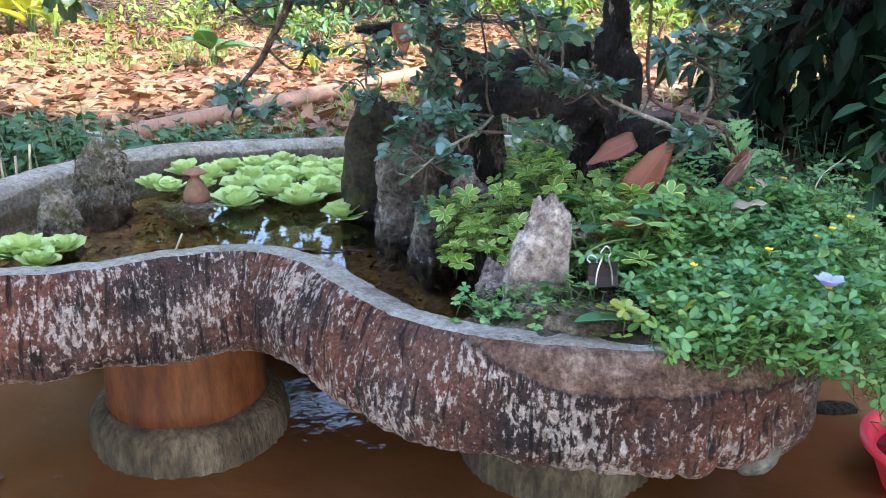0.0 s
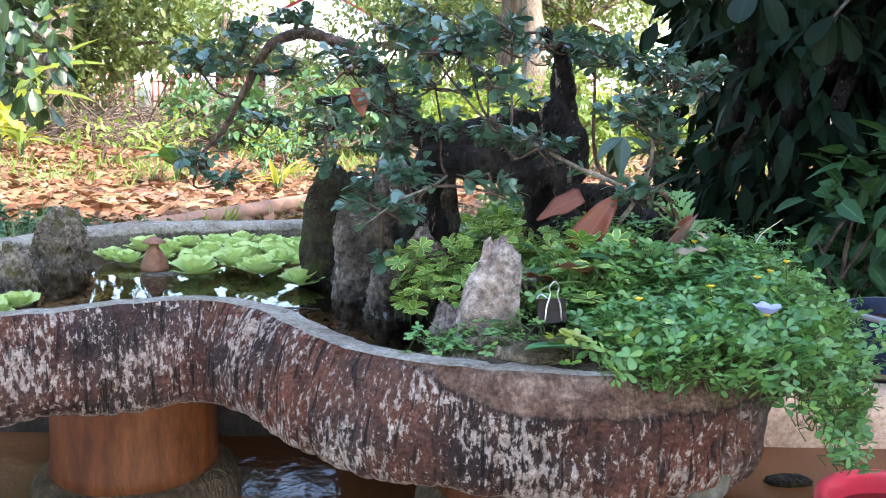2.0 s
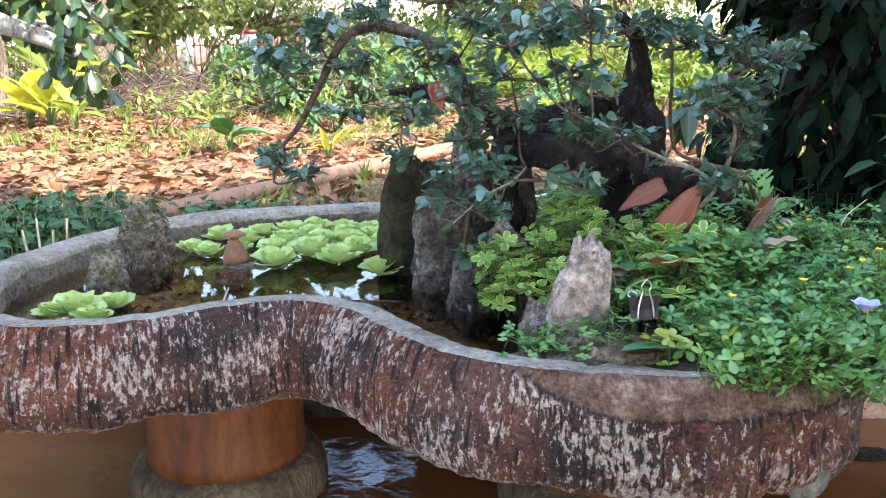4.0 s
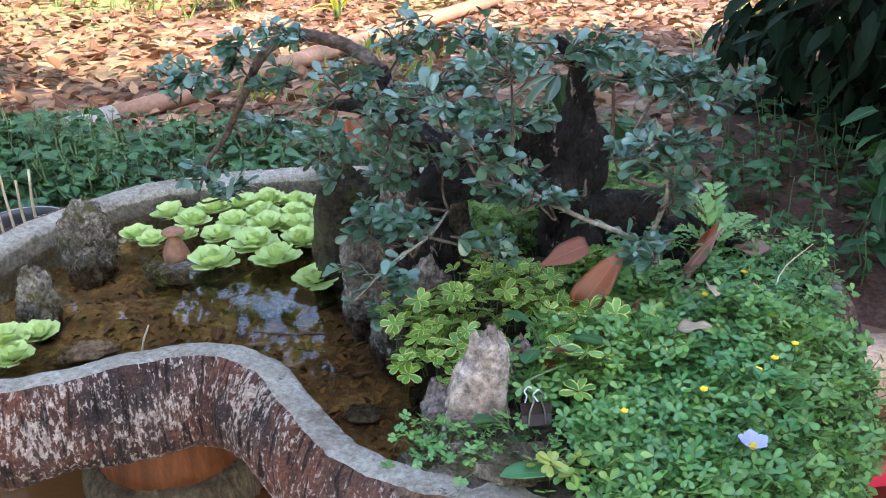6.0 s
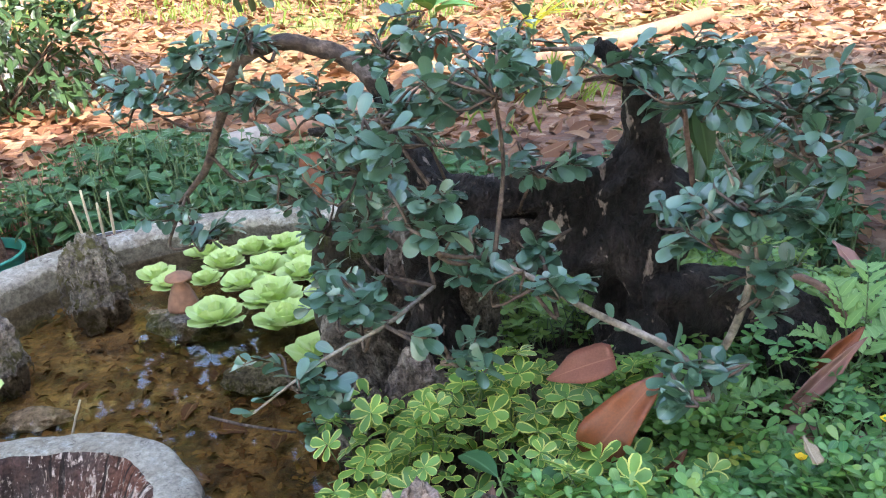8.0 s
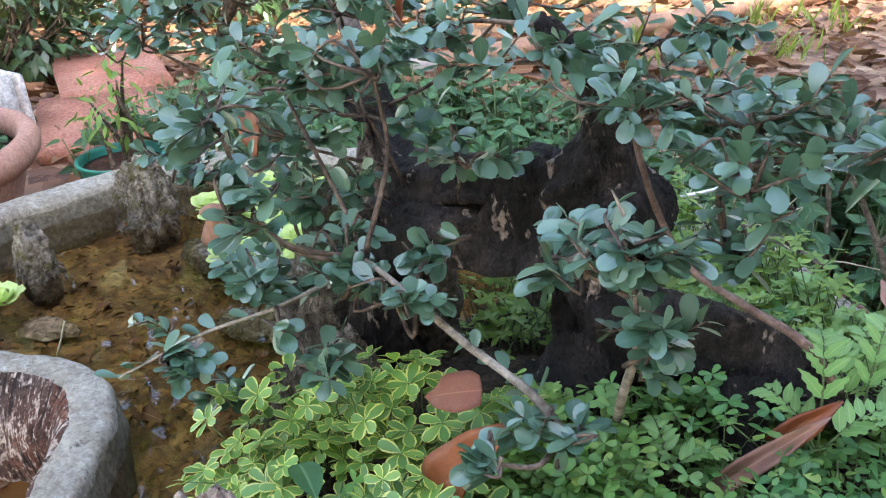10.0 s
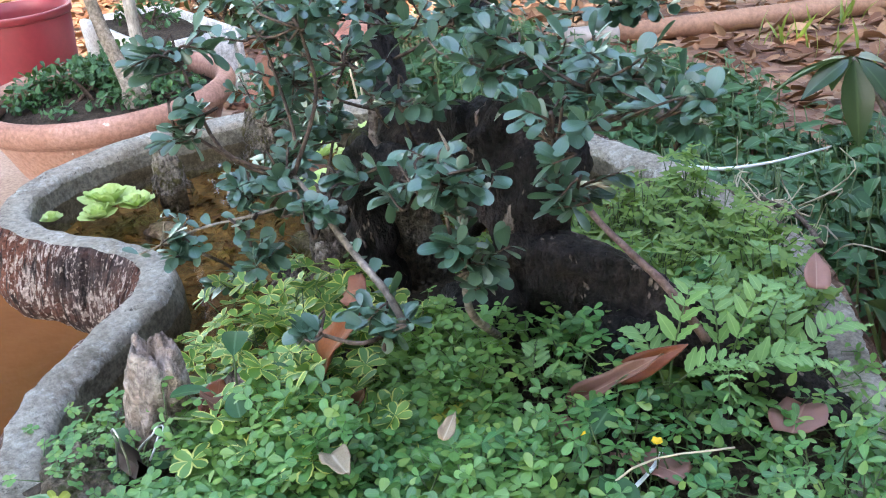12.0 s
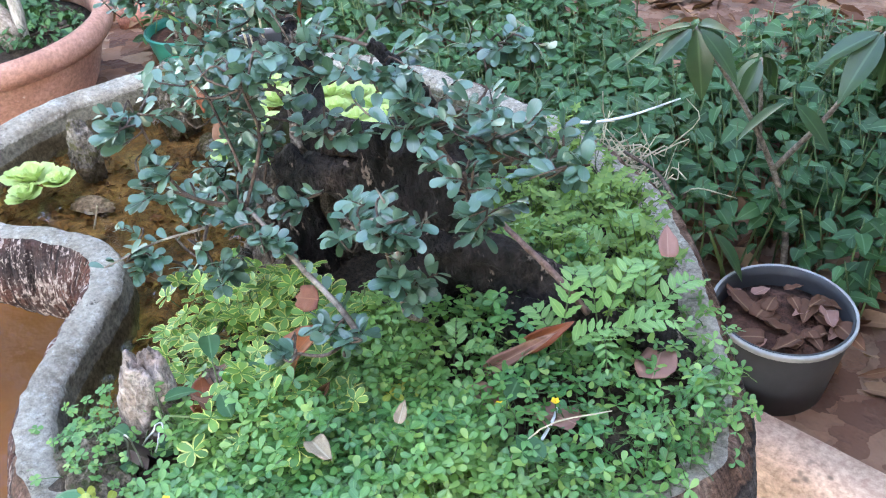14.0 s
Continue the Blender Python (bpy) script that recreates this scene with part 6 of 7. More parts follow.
red_pot = nursery_pot(-2.75, 1.62, 0.012, 0.20, 0.42, "tall dark red plastic pot beside the planter", M_DARKRED, M_DARKRED)
for k, (x, y, w, h) in enumerate(((-3.4, 2.75, 0.55, 0.9), (-3.3, 3.9, 0.6, 1.0), (-4.3, 3.4, 0.7, 1.2))):
    bush("undergrowth_shrub", (x, y, 0.02), [((0, 0, h * 0.5), (w, w * 0.8, h * 0.5)), ((w * 0.5, 0.1, h * 0.3), (w * 0.6, w * 0.6, h * 0.3))], M_MIDLEAF, (0.06, 0.10), 1500, "dark leafy undergrowth shrub behind the planters", "shrub", "lance", 0.4, 137 + k, 7, group="undergrowth behind the planters")
for x, y, z, w, d, turn in ((-2.15, 2.50, 0.03, 0.62, 0.46, -32), (-2.62, 2.86, 0.05, 0.66, 0.42, -30)):
    slab = part("clay_slab", box_bm(-w / 2, w / 2, -d / 2, d / 2, 0, 0.075, 0.012, 0.008, 3, int(z * 100)), M_BRICKRED)
    slab.matrix_basis = pose(x, y, z, 0, 0, turn)
    tagged(slab, "flat reddish clay slab lying on the earth", "clay slab", "clay slabs on the earth")



def pipe():
    e = thing("drain_pipe", (0, 0, 0), "brown plastic pipe lying on the leaf litter", "pipe")
    tubes_part("length", [([(-1.50, 3.57, 0.085), (-1.15, 4.15, 0.09), (-0.75, 4.9, 0.09), (0.1, 6.5, 0.09)], [0.045] * 4)], M_PIPE, e, "", 20, 0, 3)
    tubes_part("end_socket", [([(-1.60, 3.40, 0.085), (-1.49, 3.585, 0.085)], [0.05, 0.05])], M_SOCKET, e, "grey-white pipe socket", 20, 0, 1)


pipe()


def ground_cover():
    g = np.random.default_rng(41)
    P, Y, N, S, stems = [], [], [], [], []
    for _ in range(4200):
        x, y = g.uniform(-1.75, 3.4), g.uniform(2.06, 3.5)
        if -1.7 < x < -0.75 and y < 2.3 or (x - 0.575) ** 2 + (y - 2.005) ** 2 < 0.19 ** 2 or (x - 1.28) ** 2 + (y - 2.06) ** 2 < 0.2 ** 2:
            continue
        k = noise.noise(Vector((x * 1.7, y * 1.7, 4)))
        if x > 0.62 + 0.2 * k and g.uniform() < 0.85:
            continue
        if k < -0.38 or y > (3.2 if x < -0.4 else 3.08) + 0.5 * k or (0.2 < x < 1.0 and y < 2.2 and g.uniform() < 0.75):
            continue
        h = 0.14 + 0.15 * (k + 0.25) + g.uniform(0, 0.1)
        z0 = 0.03
        top = np.array((x + g.normal() * 0.04, y + g.normal() * 0.04, z0 + h))
        stems.append(([(x, y, z0 - 0.02), ((x + top[0]) / 2 + 0.01, (y + top[1]) / 2, z0 + h * 0.55), top], [0.003, 0.0025, 0.0015]))
        for i in range(int(g.integers(7, 11))):
            f = g.uniform(0.35, 1.0)
            p = np.array((x, y, z0)) * (1 - f) + top * f
            a = i * 2.4 + g.uniform(-0.5, 0.5)
            P.append(p + (0.012 * math.cos(a), 0.012 * math.sin(a), 0))
            Y.append((math.cos(a), math.sin(a), g.uniform(-0.35, 0.3)))
            N.append((g.normal() * 0.45, g.normal() * 0.45, 1))
            S.append(g.uniform(0.024, 0.054))
    e = thing("ground_cover", (0, 0, 0), "dense dark green broad-leaved ground cover behind the tray", "ground cover", kind="stuff")
    link("leaves", mesh_from("leaves", *strew(blade(0.66, 2, 4, "heart", 0.3, 0.2), P, Y, N, S)), M_COVER, e)
    tubes_part("stems", stems, M_STEM, e, "", 4, 0, 1)


ground_cover()


def litter():
    """Dry leaves strewn over the open ground."""
    g = np.random.default_rng(43)
    n = 27000
    x, y = g.uniform(-7, 6, n), 2.0 + 11.0 * g.uniform(0, 1, n) ** 1.2
    ok = ~((x > -3.15) & (x < -1.4) & (y < 2.1)) & ~((x > -1.4) & (y < 1.95))
    ok &= ~((x > 0.85 + 0.15 * np.sin(y * 5)) & (y < 5.0) & (g.uniform(0, 1, n) < 0.3))
    x, y = x[ok], y[ok]
    z = np.array([ground_height(a, b) for a, b in zip(x, y)]) + g.uniform(0.006, 0.03, len(x))
    a = g.uniform(0, 6.28, len(x))
    Y = np.stack([np.cos(a), np.sin(a), g.normal(size=len(x)) * 0.25], 1)
    N = np.stack([g.normal(size=len(x)) * 0.7, g.normal(size=len(x)) * 0.7, np.ones(len(x))], 1)
    pieces = [strew(blade(r, 2, 3, "heart", f, d, 0.03, 2), np.stack([x, y, z], 1)[i::3], Y[i::3], N[i::3], g.uniform(0.035, 0.12, len(x))[i::3]) for i, (r, f, d) in enumerate(((0.5, 0.5, 0.2), (0.6, -0.4, -0.2), (0.4, 0.7, 0.3)))]
    tagged(link("leaf_litter", mesh_from("leaf_litter", *gather(pieces)), M_DRY), "curled brown dry leaves strewn over the earth", "leaf litter", kind="stuff")


litter()


# Earth patch whose dark colour stands for the shade under the tree.
def shade_toned_soil_bed():
    xs, ys = np.arange(0.8, 4.2, 0.08), np.arange(1.95, 5.4, 0.08)
    X, Y = np.meshgrid(xs, ys)
    d = np.minimum(np.minimum(X - 0.85, 4.0 - X), np.minimum(Y - 1.97, 5.0 - Y)) + 0.2 * np.array([noise.noise(Vector((a * 2.2, b * 2.2, 5))) for a, b in zip(X.ravel(), Y.ravel())]).reshape(X.shape)
    Z = np.array([ground_height(a, b) for a, b in zip(X.ravel(), Y.ravel())]).reshape(X.shape) + np.clip(d * 0.2, -0.05, 0.03)
    nx = len(xs)
    j, i = np.meshgrid(np.arange(len(ys) - 1), np.arange(nx - 1), indexing="ij")
    a = (j * nx + i).ravel()
    tagged(link("shade_toned_soil_bed", mesh_from("shade_toned_soil_bed", np.stack([X.ravel(), Y.ravel(), Z.ravel()], 1), np.stack([a, a + 1, a + nx + 1, a + nx], 1)), M_DARKEARTH), "bare reddish earth under the dense tree, coloured dark for its shade", "soil", kind="structure")


shade_toned_soil_bed()


def grass_tufts():
    g = np.random.default_rng(44)
    P, Y, S = [], [], []
    while len(P) < 6500:
        x, y = g.uniform(-8, 7), g.uniform(3.6, 16)
        if noise.noise(Vector((x * 0.7, y * 0.5, 11))) < 0.05 + 0.25 * (y < 6.5):
            continue
        z = ground_height(x, y)
        for _ in range(6):
            a = g.uniform(0, 6.28)
            P.append((x + g.normal() * 0.05, y + g.normal() * 0.05, z))
            Y.append((math.cos(a) * 0.5, math.sin(a) * 0.5, 1))
            S.append(g.uniform(0.06, 0.16))
    N = np.stack([g.normal(size=len(P)), g.normal(size=len(P)), np.full(len(P), 0.2)], 1)
    tagged(link("grass", mesh_from("grass", *strew(blade(0.10, 2, 3, "strap", 0.4, 0.3), P, Y, N, S)), M_SUNLEAF), "short sunlit grass and weeds between the leaves", "grass", kind="stuff")


grass_tufts()


def brush_pile():
    g = np.random.default_rng(45)
    limbs = []
    for _ in range(1100):
        c = np.array((g.uniform(-5.5, 0.5), g.uniform(9.5, 15), 0))
        h = 0.6 * math.exp(-((c[0] + 2.2) ** 2) / 5 - (c[1] - 12.5) ** 2 / 5)
        c[2] = 0.05 + g.uniform(0, h)
        d = nrm(np.array((g.normal(), g.normal() * 0.7, g.normal() * 0.35))) * g.uniform(0.2, 1.0)
        w = g.uniform(0.5, 2.2)
        limbs.append(([c - d, c + g.normal(size=3) * 0.06, c + d], [0.006 * w, 0.005 * w, 0.002 * w]))
    tagged(tubes_part("brush_pile", limbs, M_STICK, None, "", 5, 0, 3), "heap of cut dry branches on the ground", "brush pile", kind="stuff")


brush_pile()

# ---- the dark tree, and an unseen tree added to shade the tray ----
# Leaf colour carries deep shade; topmost leaf mass is added unseen against skylight.
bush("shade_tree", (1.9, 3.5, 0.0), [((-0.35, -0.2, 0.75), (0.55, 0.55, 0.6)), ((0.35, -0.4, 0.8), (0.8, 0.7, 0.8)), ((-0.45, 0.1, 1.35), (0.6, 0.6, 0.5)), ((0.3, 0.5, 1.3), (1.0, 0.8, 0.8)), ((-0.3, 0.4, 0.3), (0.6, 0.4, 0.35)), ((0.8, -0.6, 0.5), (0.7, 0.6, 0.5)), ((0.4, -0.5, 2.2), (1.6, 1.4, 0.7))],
     M_SHADELEAF, (0.10, 0.16), 11000, "dense tree with large glossy drooping leaves, deep shade put in their colour", "tree", "lance", 0.42, 51, 6, M_BLACKWOOD, 0.9, trunk=([(0, 0, -0.05), (0.05, 0.0, 0.8), (-0.05, 0.05, 1.5)], [0.17, 0.14, 0.11]))


def hanging_bough():
    e = thing("hanging_bough", (1.75, 3.2, 1.2), "low bough of the dark tree with large drooping glossy leaves", "bough")
    g = np.random.default_rng(62)
    me = mesh_from("leaf", *blade(0.48, 4, 7, "obovate", 0.25, 0.2))
    for k, (x, y, z) in enumerate(((0.74, 1.90, 0.99), (0.60, 1.95, 1.06), (0.47, 2.0, 1.06), (0.88, 1.95, 1.08), (0.98, 2.0, 0.95), (0.70, 2.1, 1.12))):
        tip = np.array((x - 1.75, y - 3.2, z - 1.2))
        tubes_part("branch", [([(0, 0, 0), tip * 0.5 + (0, 0, 0.06), tip], [0.016, 0.009, 0.004])], M_BROWNTWIG, e, "", 8, 0.1, 5)
        for i in range(7):
            ob = link("leaf", me, M_SHADELEAF, e)
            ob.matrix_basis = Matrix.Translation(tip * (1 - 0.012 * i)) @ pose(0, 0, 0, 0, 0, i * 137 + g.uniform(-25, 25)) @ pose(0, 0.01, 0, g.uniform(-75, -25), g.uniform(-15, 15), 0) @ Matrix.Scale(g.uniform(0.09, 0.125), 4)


hanging_bough()
# Unseen shrubs right of the camera path, added to cut side light.
for k, (x, y, h) in enumerate(((2.75, -0.3, 2.7), (2.85, 0.9, 2.9), (3.0, 2.05, 2.8))):
    bush("unseen_block_shrub", (x, y, 0.02), [((0, 0, h * 0.5), (0.62, 0.75, h * 0.5)), ((0.3, 0.2, h * 0.35), (0.6, 0.7, h * 0.36))], M_MIDLEAF, (0.10, 0.16), 2600, "unseen dense shrub added beside the pond to block side light", "shrub", "obovate", 0.5, 57 + k, 4, group="hedge beside the pond")
CROWN = sun_dir * 8.5
# Unseen tree set along the sun's direction; its crown keeps the tray shaded.
bush("unseen_shade_tree", (CROWN.x + 0.6, CROWN.y + 1.0, 0.0), [((x - 0.6, y - 1.0, CROWN.z + z), (1.75, 1.75, 0.9)) for x, y, z in ((-0.2, 1.4, 0.4), (1.2, 2.4, 0.5), (2.5, 3.3, 0.7), (-1.6, 1.5, 0.3), (0.3, 2.5, 0.8), (0.4, 0.3, 0.3))],
     M_SHADELEAF, (0.30, 0.45), 9000, "unseen spreading tree added so that its crown shades the pond", "tree", "lance", 0.5, 52, 5, M_BARK, 0.3, trunk=([(0, 0, -0.05), (0.1, 0.1, 2.0), (0, 0, CROWN.z - 0.9)], [0.28, 0.22, 0.15]))
bush("leafy_shrub", (1.25, 2.36, 0.02), [((0.02, 0, 0.42), (0.16, 0.15, 0.2)), ((0.18, -0.05, 0.5), (0.2, 0.15, 0.22)), ((0.1, 0.0, 0.2), (0.2, 0.15, 0.15))], M_COVER, (0.07, 0.11), 260, "leafy green shrub under the dark tree", "shrub", "heart", 0.55, 53, 5)


def dark_sapling():
    e = thing("sapling", (0.48, 2.26, 0.03), "young tree with large dark glossy leaves and thin grey stems", "sapling")
    limbs = [([(0, 0, 0), (-0.03, 0, 0.2), (-0.10, -0.05, 0.4), (-0.20, -0.13, 0.60)], [0.008, 0.007, 0.005, 0.003]),
             ([(-0.06, -0.02, 0.3), (0.02, 0.0, 0.45), (0.08, -0.02, 0.62)], [0.006, 0.005, 0.003]), ([(-0.17, 0.2, 0), (-0.18, 0.19, 0.2), (-0.2, 0.17, 0.42)], [0.007, 0.006, 0.004])]
    for limb in limbs:
        tubes_part("stem", [limb], M_TWIG, e, "thin grey stem", 8, 0.1, 5)
    g = np.random.default_rng(61)
    me = mesh_from("leaf", *blade(0.36, 4, 7, "lance", 0.25, 0.2))
    for c, n, k in (((-0.20, -0.13, 0.60), 9, 0.11), ((0.08, -0.02, 0.62), 8, 0.11), ((-0.05, -0.02, 0.45), 4, 0.1), ((-0.2, 0.17, 0.42), 6, 0.1), ((-0.08, -0.22, 0.26), 3, 0.12)):
        for i in range(n):
            ob = link("leaf", me, M_MIDLEAF, e)
            ob.matrix_basis = Matrix.Translation(c) @ pose(0, 0, 0, 0, 0, i * 137 + g.uniform(-20, 20)) @ pose(0, 0.01, 0, g.uniform(-75, -15), g.uniform(-20, 20), 0) @ Matrix.Scale(k * g.uniform(0.8, 1.2), 4)
    tubes_part("stem", [([(-0.05, -0.12, 0.0), (-0.06, -0.18, 0.15), (-0.08, -0.22, 0.26)], [0.005, 0.004, 0.003])], M_STEM, e, "green shoot", 7, 0, 4)


dark_sapling()

# ---- the garden beyond ----
SUNBUSH = [(-1.1, 12.6, 1.0, 0.75), (0.0, 13.2, 1.1, 0.9), (1.0, 12.2, 1.0, 0.9), (2.2, 12.8, 1.2, 1.1), (3.4, 12.6, 1.0, 0.6), (-5.2, 21.5, 1.3, 0.8), (-8.2, 22.5, 1.5, 1.3), (-1.0, 22.8, 2.0, 1.6), (2.5, 22.5, 2.2, 1.8), (-0.5, 17.5, 1.5, 1.1), (1.6, 14.5, 1.6, 1.2), (3.6, 15.5, 1.8, 1.4), (-2.2, 20, 1.7, 1.3), (5.5, 19, 2.2, 1.8), (0.6, 11.2, 0.9, 0.6), (2.9, 11.0, 0.9, 0.7), (-7.8, 17, 1.7, 1.4), (0.5, 21, 1.8, 1.6)]
for k, (x, y, w, h) in enumerate(SUNBUSH):
    bush("garden_shrub", (x, y, 0.03), [((0, 0, h * 0.55), (w * 0.6, w * 0.5, h * 0.5)), ((w * 0.45, 0.1, h * 0.4), (w * 0.4, w * 0.4, h * 0.38)), ((-w * 0.45, -0.1, h * 0.42), (w * 0.4, w * 0.4, h * 0.4))],
         M_SUNLEAF, (0.09, 0.17), 900, "sunlit yellow-green garden shrub", "shrub", "lance", 0.45, 70 + k, 4, group="garden shrubs")
for k, (x, y, h, r, n) in enumerate([(-7.6, 20, 3.0, 2.3, 5200), (-6.2, 27, 2.6, 1.9, 2600), (-11, 24, 4.6, 3.0, 3600), (-16, 27, 6, 3.6, 2600), (0.4, 27, 4.2, 2.8, 4600), (4.5, 26, 5.0, 3.2, 4200), (-4.6, 29, 1.9, 1.8, 1800), (9, 27, 6, 3.6, 3000), (15, 25, 7, 4, 2400), (-22, 24, 7, 4, 2400), (3, 36, 7, 4.2, 3400), (-13, 38, 7.5, 4.4, 2600), (22, 20, 7, 4.5, 2000)]):
    bush("garden_tree", (x, y, 0.0), [((0, 0, h), (r, r * 0.9, h * 0.42)), ((r * 0.6, -0.3, h * 0.62), (r * 0.7, r * 0.7, h * 0.34)), ((-r * 0.6, -0.2, h * 0.66), (r * 0.7, r * 0.7, h * 0.34)), ((0, -0.5, h * 0.35), (r * 0.7, r * 0.6, h * 0.3))],
         M_TREELEAF, (0.14, 0.28), n, "sunlit olive green garden tree", "tree", "lance", 0.45, 90 + k, 5, M_BARK, 0.25, "trees round the garden", ([(0, 0, -0.05), (0.1, 0, h * 0.3), (0, 0.05, h * 0.55)], [0.2, 0.16, 0.12]))
# Ring of added trees, crowns above view, cuts low skylight and its reflections.
for k, (az, d, h, r) in enumerate([(-24, 17, 8, 4), (-42, 14, 8, 4.2), (-62, 12, 7.5, 4), (-84, 11, 7, 4), (-106, 11, 7, 4), (-128, 12, 7, 4), (-150, 12, 7, 4), (-172, 12, 7.5, 4), (166, 12, 7, 4), (144, 12, 6.5, 4), (122, 13, 6, 4), (100, 14, 5.5, 4), (6, 19, 8, 4), (20, 17, 8.5, 4.2), (36, 15, 6.5, 3.5)]):
    bush("sky_block_tree", (d * math.sin(radians(az)), 1.5 + d * math.cos(radians(az)), 0.0), [((0, 0, h), (r, r, h * 0.4)), ((r * 0.5, 0, h * 0.75), (r * 0.7, r * 0.7, h * 0.3)), ((-r * 0.5, 0.3, h * 0.78), (r * 0.7, r * 0.7, h * 0.28))],
         M_TREELEAF, (0.35, 0.6), 2600, "tall leafy tree added round the garden to block low skylight", "tree", "lance", 0.5, 150 + k, 4, M_BARK, 0.3, "tall trees enclosing the garden", ([(0, 0, -0.05), (0.1, 0.1, h * 0.4), (0, 0, h * 0.7)], [0.28, 0.22, 0.16]))
for k, (x, y, h, r) in enumerate([(-17, 52, 6.5, 4), (-11.5, 55, 7, 3.6), (-6.5, 58, 6.5, 3.4), (-1.2, 54, 7.5, 3.6), (3.5, 56, 7, 3.8), (9, 53, 8, 4.2), (-24, 50, 8, 4.5)]):
    bush("far_tree", (x, y, 0.0), [((0, 0, h), (r, r, h * 0.35)), ((r * 0.5, 0, h * 0.6), (r * 0.8, r * 0.7, h * 0.35)), ((-r * 0.5, 0.3, h * 0.5), (r * 0.8, r * 0.7, h * 0.35))],
         M_TREELEAF, (0.5, 0.9), 1100, "distant olive green tree beyond the houses", "tree", "lance", 0.5, 210 + k, 3, M_BARK, 0.3, "distant trees beyond the houses", ([(0, 0, -0.05), (0.1, 0.1, h * 0.3), (0, 0, h * 0.6)], [0.3, 0.24, 0.16]))
# Trunk and crown out of view; added to hide sky reflections in the tray.
bush("unseen_leaning_tree", (-5.3, 9.6, 0.0), [((0.8, 0, 7.2), (2.2, 2.0, 1.4)), ((3.0, 0.2, 7.8), (2.4, 2.2, 1.5)), ((5.4, 0.6, 8.0), (2.0, 2.0, 1.3))], M_TREELEAF, (0.25, 0.4), 5000, "unseen leaning tree added to keep sky reflections out of the tray water", "tree", "lance", 0.45, 121, 5, M_BARK, 0.25, "",
     ([(0, 0, -0.05), (0.1, 0, 2.0), (0.5, 0, 4.4), (1.6, 0, 6.2)], [0.26, 0.21, 0.18, 0.13]))
bush("tall_tree", (1.75, 13.6, 0.0), [((0, 0, 6.4), (2.6, 2.4, 1.6)), ((1.2, 0.6, 5.6), (1.6, 1.6, 1.0))], M_TREELEAF, (0.16, 0.28), 3000, "tall garden tree with a bare grey-brown trunk", "tree", "lance", 0.45, 120, 5, M_BARK, 0.25, "",
     ([(0, 0, -0.05), (0.03, 0, 1.2), (-0.06, 0, 2.4), (0.05, 0, 4.4)], [0.25, 0.19, 0.17, 0.13]))
bush("garden_tree", (-3.7, 4.3, 0.0), [((2.02, -0.45, 1.0), (0.2, 0.25, 0.4)), ((1.75, -0.4, 1.3), (0.4, 0.35, 0.4)), ((1.3, -0.2, 1.6), (0.5, 0.4, 0.4))], M_MIDLEAF, (0.07, 0.11), 1000,
     "garden tree with dark drooping leaves over the litter", "tree", "obovate", 0.55, 130, 5, M_PALEBARK, 0.6, "", ([(0, 0, -0.05), (0.05, 0, 0.7), (0.0, -0.05, 1.6)], [0.19, 0.15, 0.11]))


for k, (x, y, w, h) in enumerate(((-1.9, 9.6, 0.45, 0.75), (-1.2, 10.4, 0.5, 0.9), (-0.5, 9.2, 0.4, 0.6), (-2.7, 10.6, 0.45, 0.7))):
    bush("broad_leaved_shrub", (x, y, 0.03), [((0, 0, h * 0.6), (w * 0.7, w * 0.6, h * 0.45)), ((w * 0.4, 0.1, h * 0.4), (w * 0.5, w * 0.5, h * 0.35))], M_DEEPLEAF, (0.10, 0.17), 330, "dark green broad-leaved shrub on the open ground", "shrub", "lance", 0.5, 330 + k, 5, group="shrubs on the open ground")
g_weed = np.random.default_rng(77)
for k in range(16):
    x, y, w = g_weed.uniform(-3.2, 2.0), g_weed.uniform(7.6, 11.5), g_weed.uniform(0.18, 0.4)
    bush("weed", (x, y, 0.04), [((0, 0, w * 0.6), (w, w * 0.8, w * 0.6)), ((w * 0.5, 0.05, w * 0.9), (w * 0.5, w * 0.5, w * 0.5))], M_SUNLEAF if k % 3 else M_COVER, (0.05, 0.11), 130, "green weed growing through the leaf litter", "weed", "lance", 0.42, 300 + k, 3, group="weeds on the open ground")


def rosette_plant(x, y, n, length, mat, label, seed, ratio=0.35, rise=0.8, shape="lance", name="broad_leaved_plant"):
    g = np.random.default_rng(seed)
    e = thing(name, (x, y, ground_height(x, y)), label, "plant")
    me = mesh_from("leaf", *blade(ratio, 4, 7, shape, 0.3, 0.3))
    for i in range(n):
        k = length * g.uniform(0.7, 1.15)
        h = k * g.uniform(0.3, 0.9) * rise
        a = i * 2.4 + g.uniform(-0.3, 0.3)
        foot = Vector((math.cos(a) * 0.12 * k, math.sin(a) * 0.12 * k, h))
        tubes_part("stalk", [([(0, 0, -0.02), tuple(foot * 0.6), tuple(foot)], [0.008, 0.007, 0.005])], M_STEM, e, "", 5, 0, 2)
        ob = link("leaf", me, mat, e)
        ob.matrix_basis = Matrix.Translation(foot) @ pose(0, 0, 0, 0, 0, math.degrees(a) - 90) @ pose(0, 0, 0, g.uniform(10, 60), g.uniform(-12, 12), 0) @ Matrix.Scale(k, 4)


rosette_plant(-3.95, 8.3, 13, 0.48, M_YELLOWLEAF, "yellow-green broad-leaved plant glowing in the sun", 1, 0.4)
rosette_plant(-4.35, 8.7, 13, 0.55, M_YELLOWLEAF, "yellow-green broad-leaved plant glowing in the sun", 2, 0.42)
rosette_plant(-3.6, 8.0, 10, 0.36, M_SUNLEAF, "light green leafy plant among the litter", 3, 0.3)
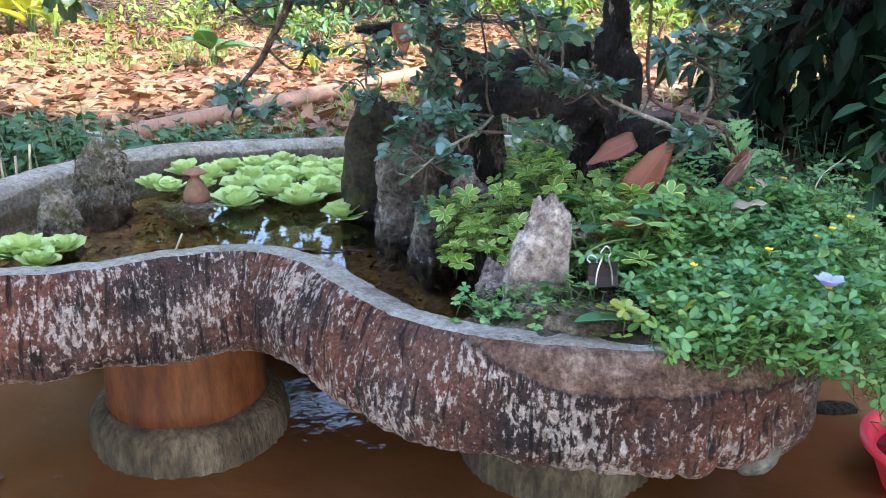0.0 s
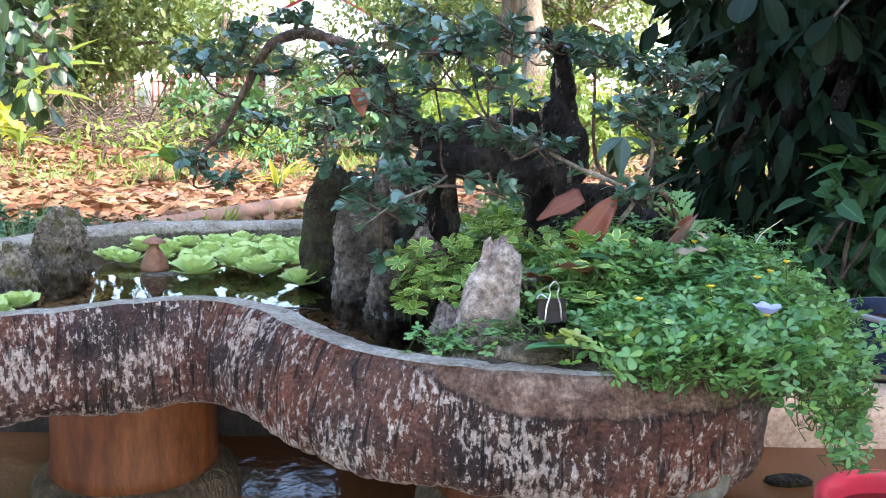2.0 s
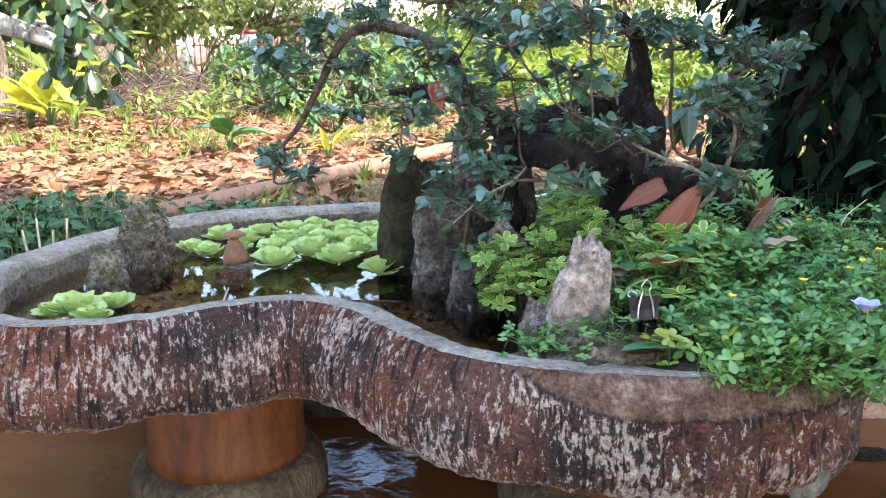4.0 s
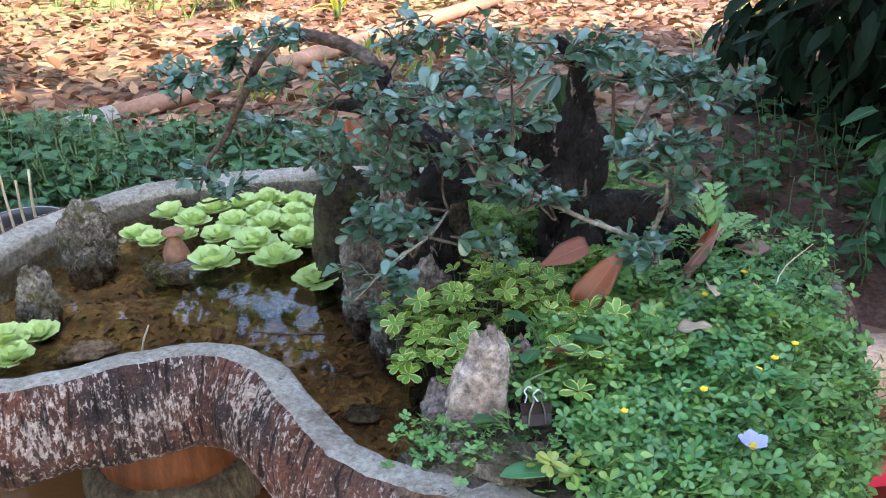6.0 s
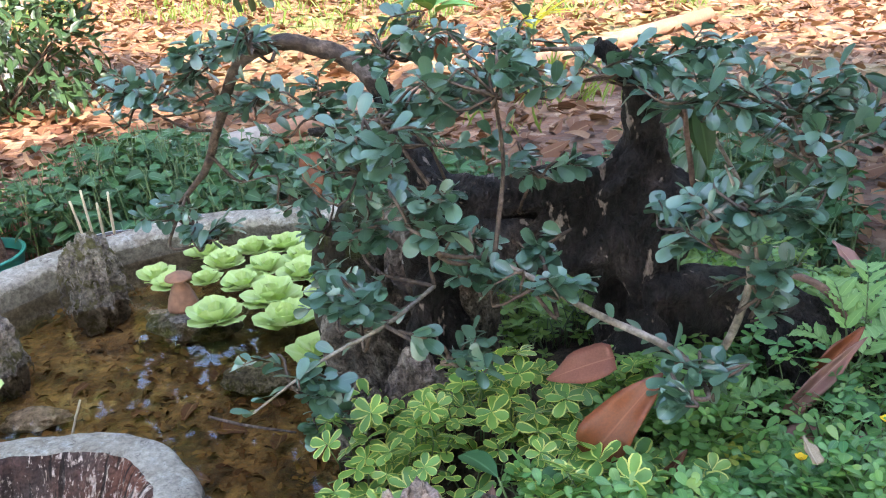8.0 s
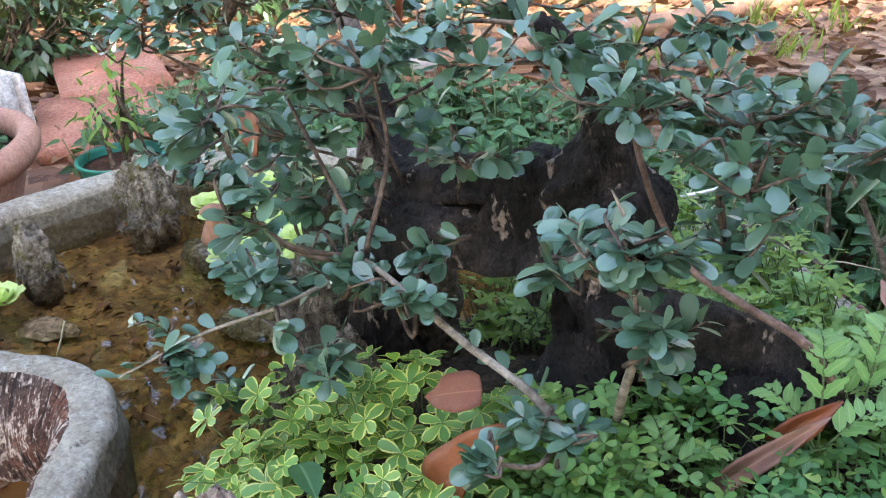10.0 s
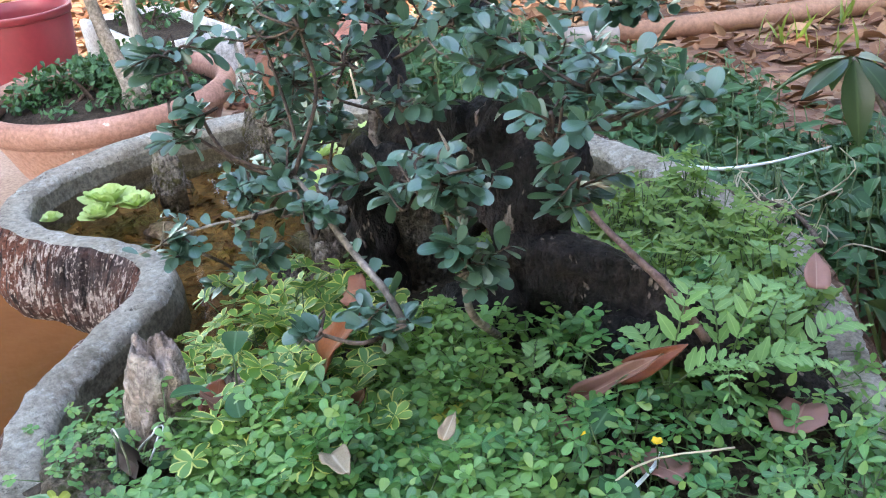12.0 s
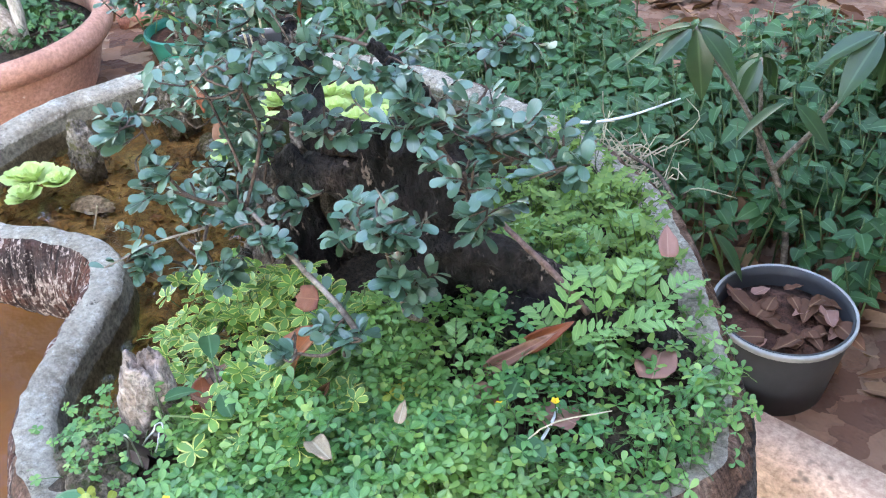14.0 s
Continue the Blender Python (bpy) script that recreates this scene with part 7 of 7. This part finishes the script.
rosette_plant(-1.75, 6.4, 8, 0.25, M_COVER, "blue-green broad-leaved plant among the litter", 4, 0.6)
rosette_plant(-0.95, 6.0, 9, 0.26, M_YELLOWLEAF, "yellowish strap-leaved plant among the litter", 5, 0.16, 0.6, "strap")
rosette_plant(-4.9, 10.5, 12, 1.2, M_SUNLEAF, "banana plant with long arching leaves", 6, 0.3, 1.2, "strap", "banana_plant")
rosette_plant(-1.9, 21.5, 22, 1.1, M_SUNLEAF, "spiky sunlit palm-like plant", 7, 0.07, 0.8, "strap", "spiky_plant")
rosette_plant(-2.4, 8.3, 10, 0.22, M_SUNLEAF, "light green leafy weed", 8, 0.3)
rosette_plant(0.9, 8.6, 10, 0.26, M_SUNLEAF, "light green leafy weed", 9, 0.35)


def fence(x0, x1, y, h):
    e = thing("picket_fence", (x0, y, 0), "rusty red picket fence between white posts with red caps", "fence")
    rail = box_bm(0, x1 - x0, -0.02, 0.02, h * 0.25, h * 0.25 + 0.05, 0.004)
    part("rail", rail, M_FENCE, e)
    part("rail", box_bm(0, x1 - x0, -0.02, 0.02, h * 0.72, h * 0.72 + 0.05, 0.004), M_FENCE, e)
    bm = box_bm(-0.025, 0.025, -0.012, 0.012, 0.05, h * 0.92, 0.004)
    first = part("picket", bm, M_FENCE, e)
    n = int((x1 - x0) / 0.17)
    for i in range(n):
        ob = first if i == 0 else link("picket", first.data, M_FENCE, e)
        ob.matrix_basis = pose(0.1 + i * 0.17, 0.034, 0)
    post = cap = None
    m = int((x1 - x0) / 1.75)
    for i in range(m + 1):
        if post is None:
            post = part("post", box_bm(-0.17, 0.17, -0.14, 0.14, -0.1, h, 0.01), M_WHITEWALL, e, "white plastered post")
            cap = part("cap", box_bm(-0.21, 0.21, -0.18, 0.18, h + 0.003, h + 0.1, 0.02), M_REDROOF, post, "red post cap")
            p = post
        else:
            p = link("post", post.data, M_WHITEWALL, e, "white plastered post")
            link("cap", cap.data, M_REDROOF, p, "red post cap")
        p.matrix_basis = pose(i * 1.75, 0, 0)


fence(-16.3, 12.0, 24.5, 1.15)


def house(x, y, w, d, h, wallmat, label):
    e = thing("house", (x, y, 0), label, "house")
    part("wall", box_bm(-w / 2, w / 2, 0, d, -0.2, h, 0.02), wallmat, e, "plastered wall")
    bm = bmesh.new()
    o, rise = 0.2, w * 0.28
    for yy in (-o, d + o):
        bm.verts.new((-w / 2 - o, yy, h)), bm.verts.new((0, yy, h + rise)), bm.verts.new((w / 2 + o, yy, h))
    v = list(bm.verts)
    bm.faces.new((v[0], v[1], v[4], v[3])), bm.faces.new((v[1], v[2], v[5], v[4]))
    bmesh.ops.solidify(bm, geom=bm.faces[:], thickness=-0.12)
    part("roof", bm, M_REDROOF, e, "red gabled roof", smooth=False)
    bm = bmesh.new()
    a, b = [[bm.verts.new((x, yy, z)) for x, z in ((-w / 2, h + 0.004), (w / 2, h + 0.004), (0, h + rise * 0.9))] for yy in (-0.03, 0.12)]
    bm.faces.new(a), bm.faces.new(b[::-1])
    for i in range(3):
        bm.faces.new((a[i], b[i], b[(i + 1) % 3], a[(i + 1) % 3]))
    bmesh.ops.recalc_face_normals(bm, faces=bm.faces[:])
    part("gable", bm, M_WHITEWALL, e, "white gable", smooth=False)
    for s in (-1, 1):
        win = part("window", box_bm(s * w * 0.25 - 0.6, s * w * 0.25 + 0.6, -0.06, 0.05, 0.9, 2.2, 0.02), M_WHITEWALL, e, "white framed window")
        part("pane", box_bm(s * w * 0.25 - 0.5, s * w * 0.25 + 0.5, -0.075, -0.063, 1.0, 2.1, 0.004), M_BLACKPLASTIC, win)


house(-4.1, 38, 4.6, 7, 3.7, M_WHITEWALL, "white house with a red gabled roof beyond the fence")
house(-8.0, 42, 2.0, 6, 5.4, M_PINKWALL, "pink and white house beyond the fence")

# ---- things in the pond ----
def red_bowl():
    e = thing("plastic_basin", (0.875, 1.28, -0.03), "red plastic basin half full of orange muddy water in the pond", "basin")
    part("shell", lathe_bm([(0.10, 0), (0.105, 0.003), (0.13, 0.06), (0.148, 0.105), (0.163, 0.108), (0.163, 0.115), (0.150, 0.118), (0.141, 0.108), (0.125, 0.06), (0.10, 0.012), (0.01, 0.010)], 64), M_REDPLASTIC, e)
    part("muddy_water", lathe_bm([(0.136, 0.082), (0.06, 0.0825), (0.001, 0.082)], 48), M_POND, e)


red_bowl()
bag = part("plastic_bag", rock_bm((0.085, 0.07, 0.12), 33, 0.5, 1.5, 4, ridge=0.4), M_BAG)
bag.matrix_basis = pose(0.965, 1.33, 0.04, 10, -20, 30)
tagged(bag, "crumpled translucent plastic bag lying in the red basin", "plastic bag")
rock("floating_husk", (0.78, 1.56, -0.012), (0.05, 0.022, 0.03), 41, M_PILLAR, "dark floating husk at the kerb", "husk", sub=3)
for k in range(26):
    fallen(rng.uniform(-0.9, 1.1), rng.uniform(0.6, 1.6), 0.004, rng.uniform(0.012, 0.03), int(rng.integers(3)), M_DRY, rng.uniform(0, 360), 0, 0, "tiny dead leaf floating on the muddy pond")
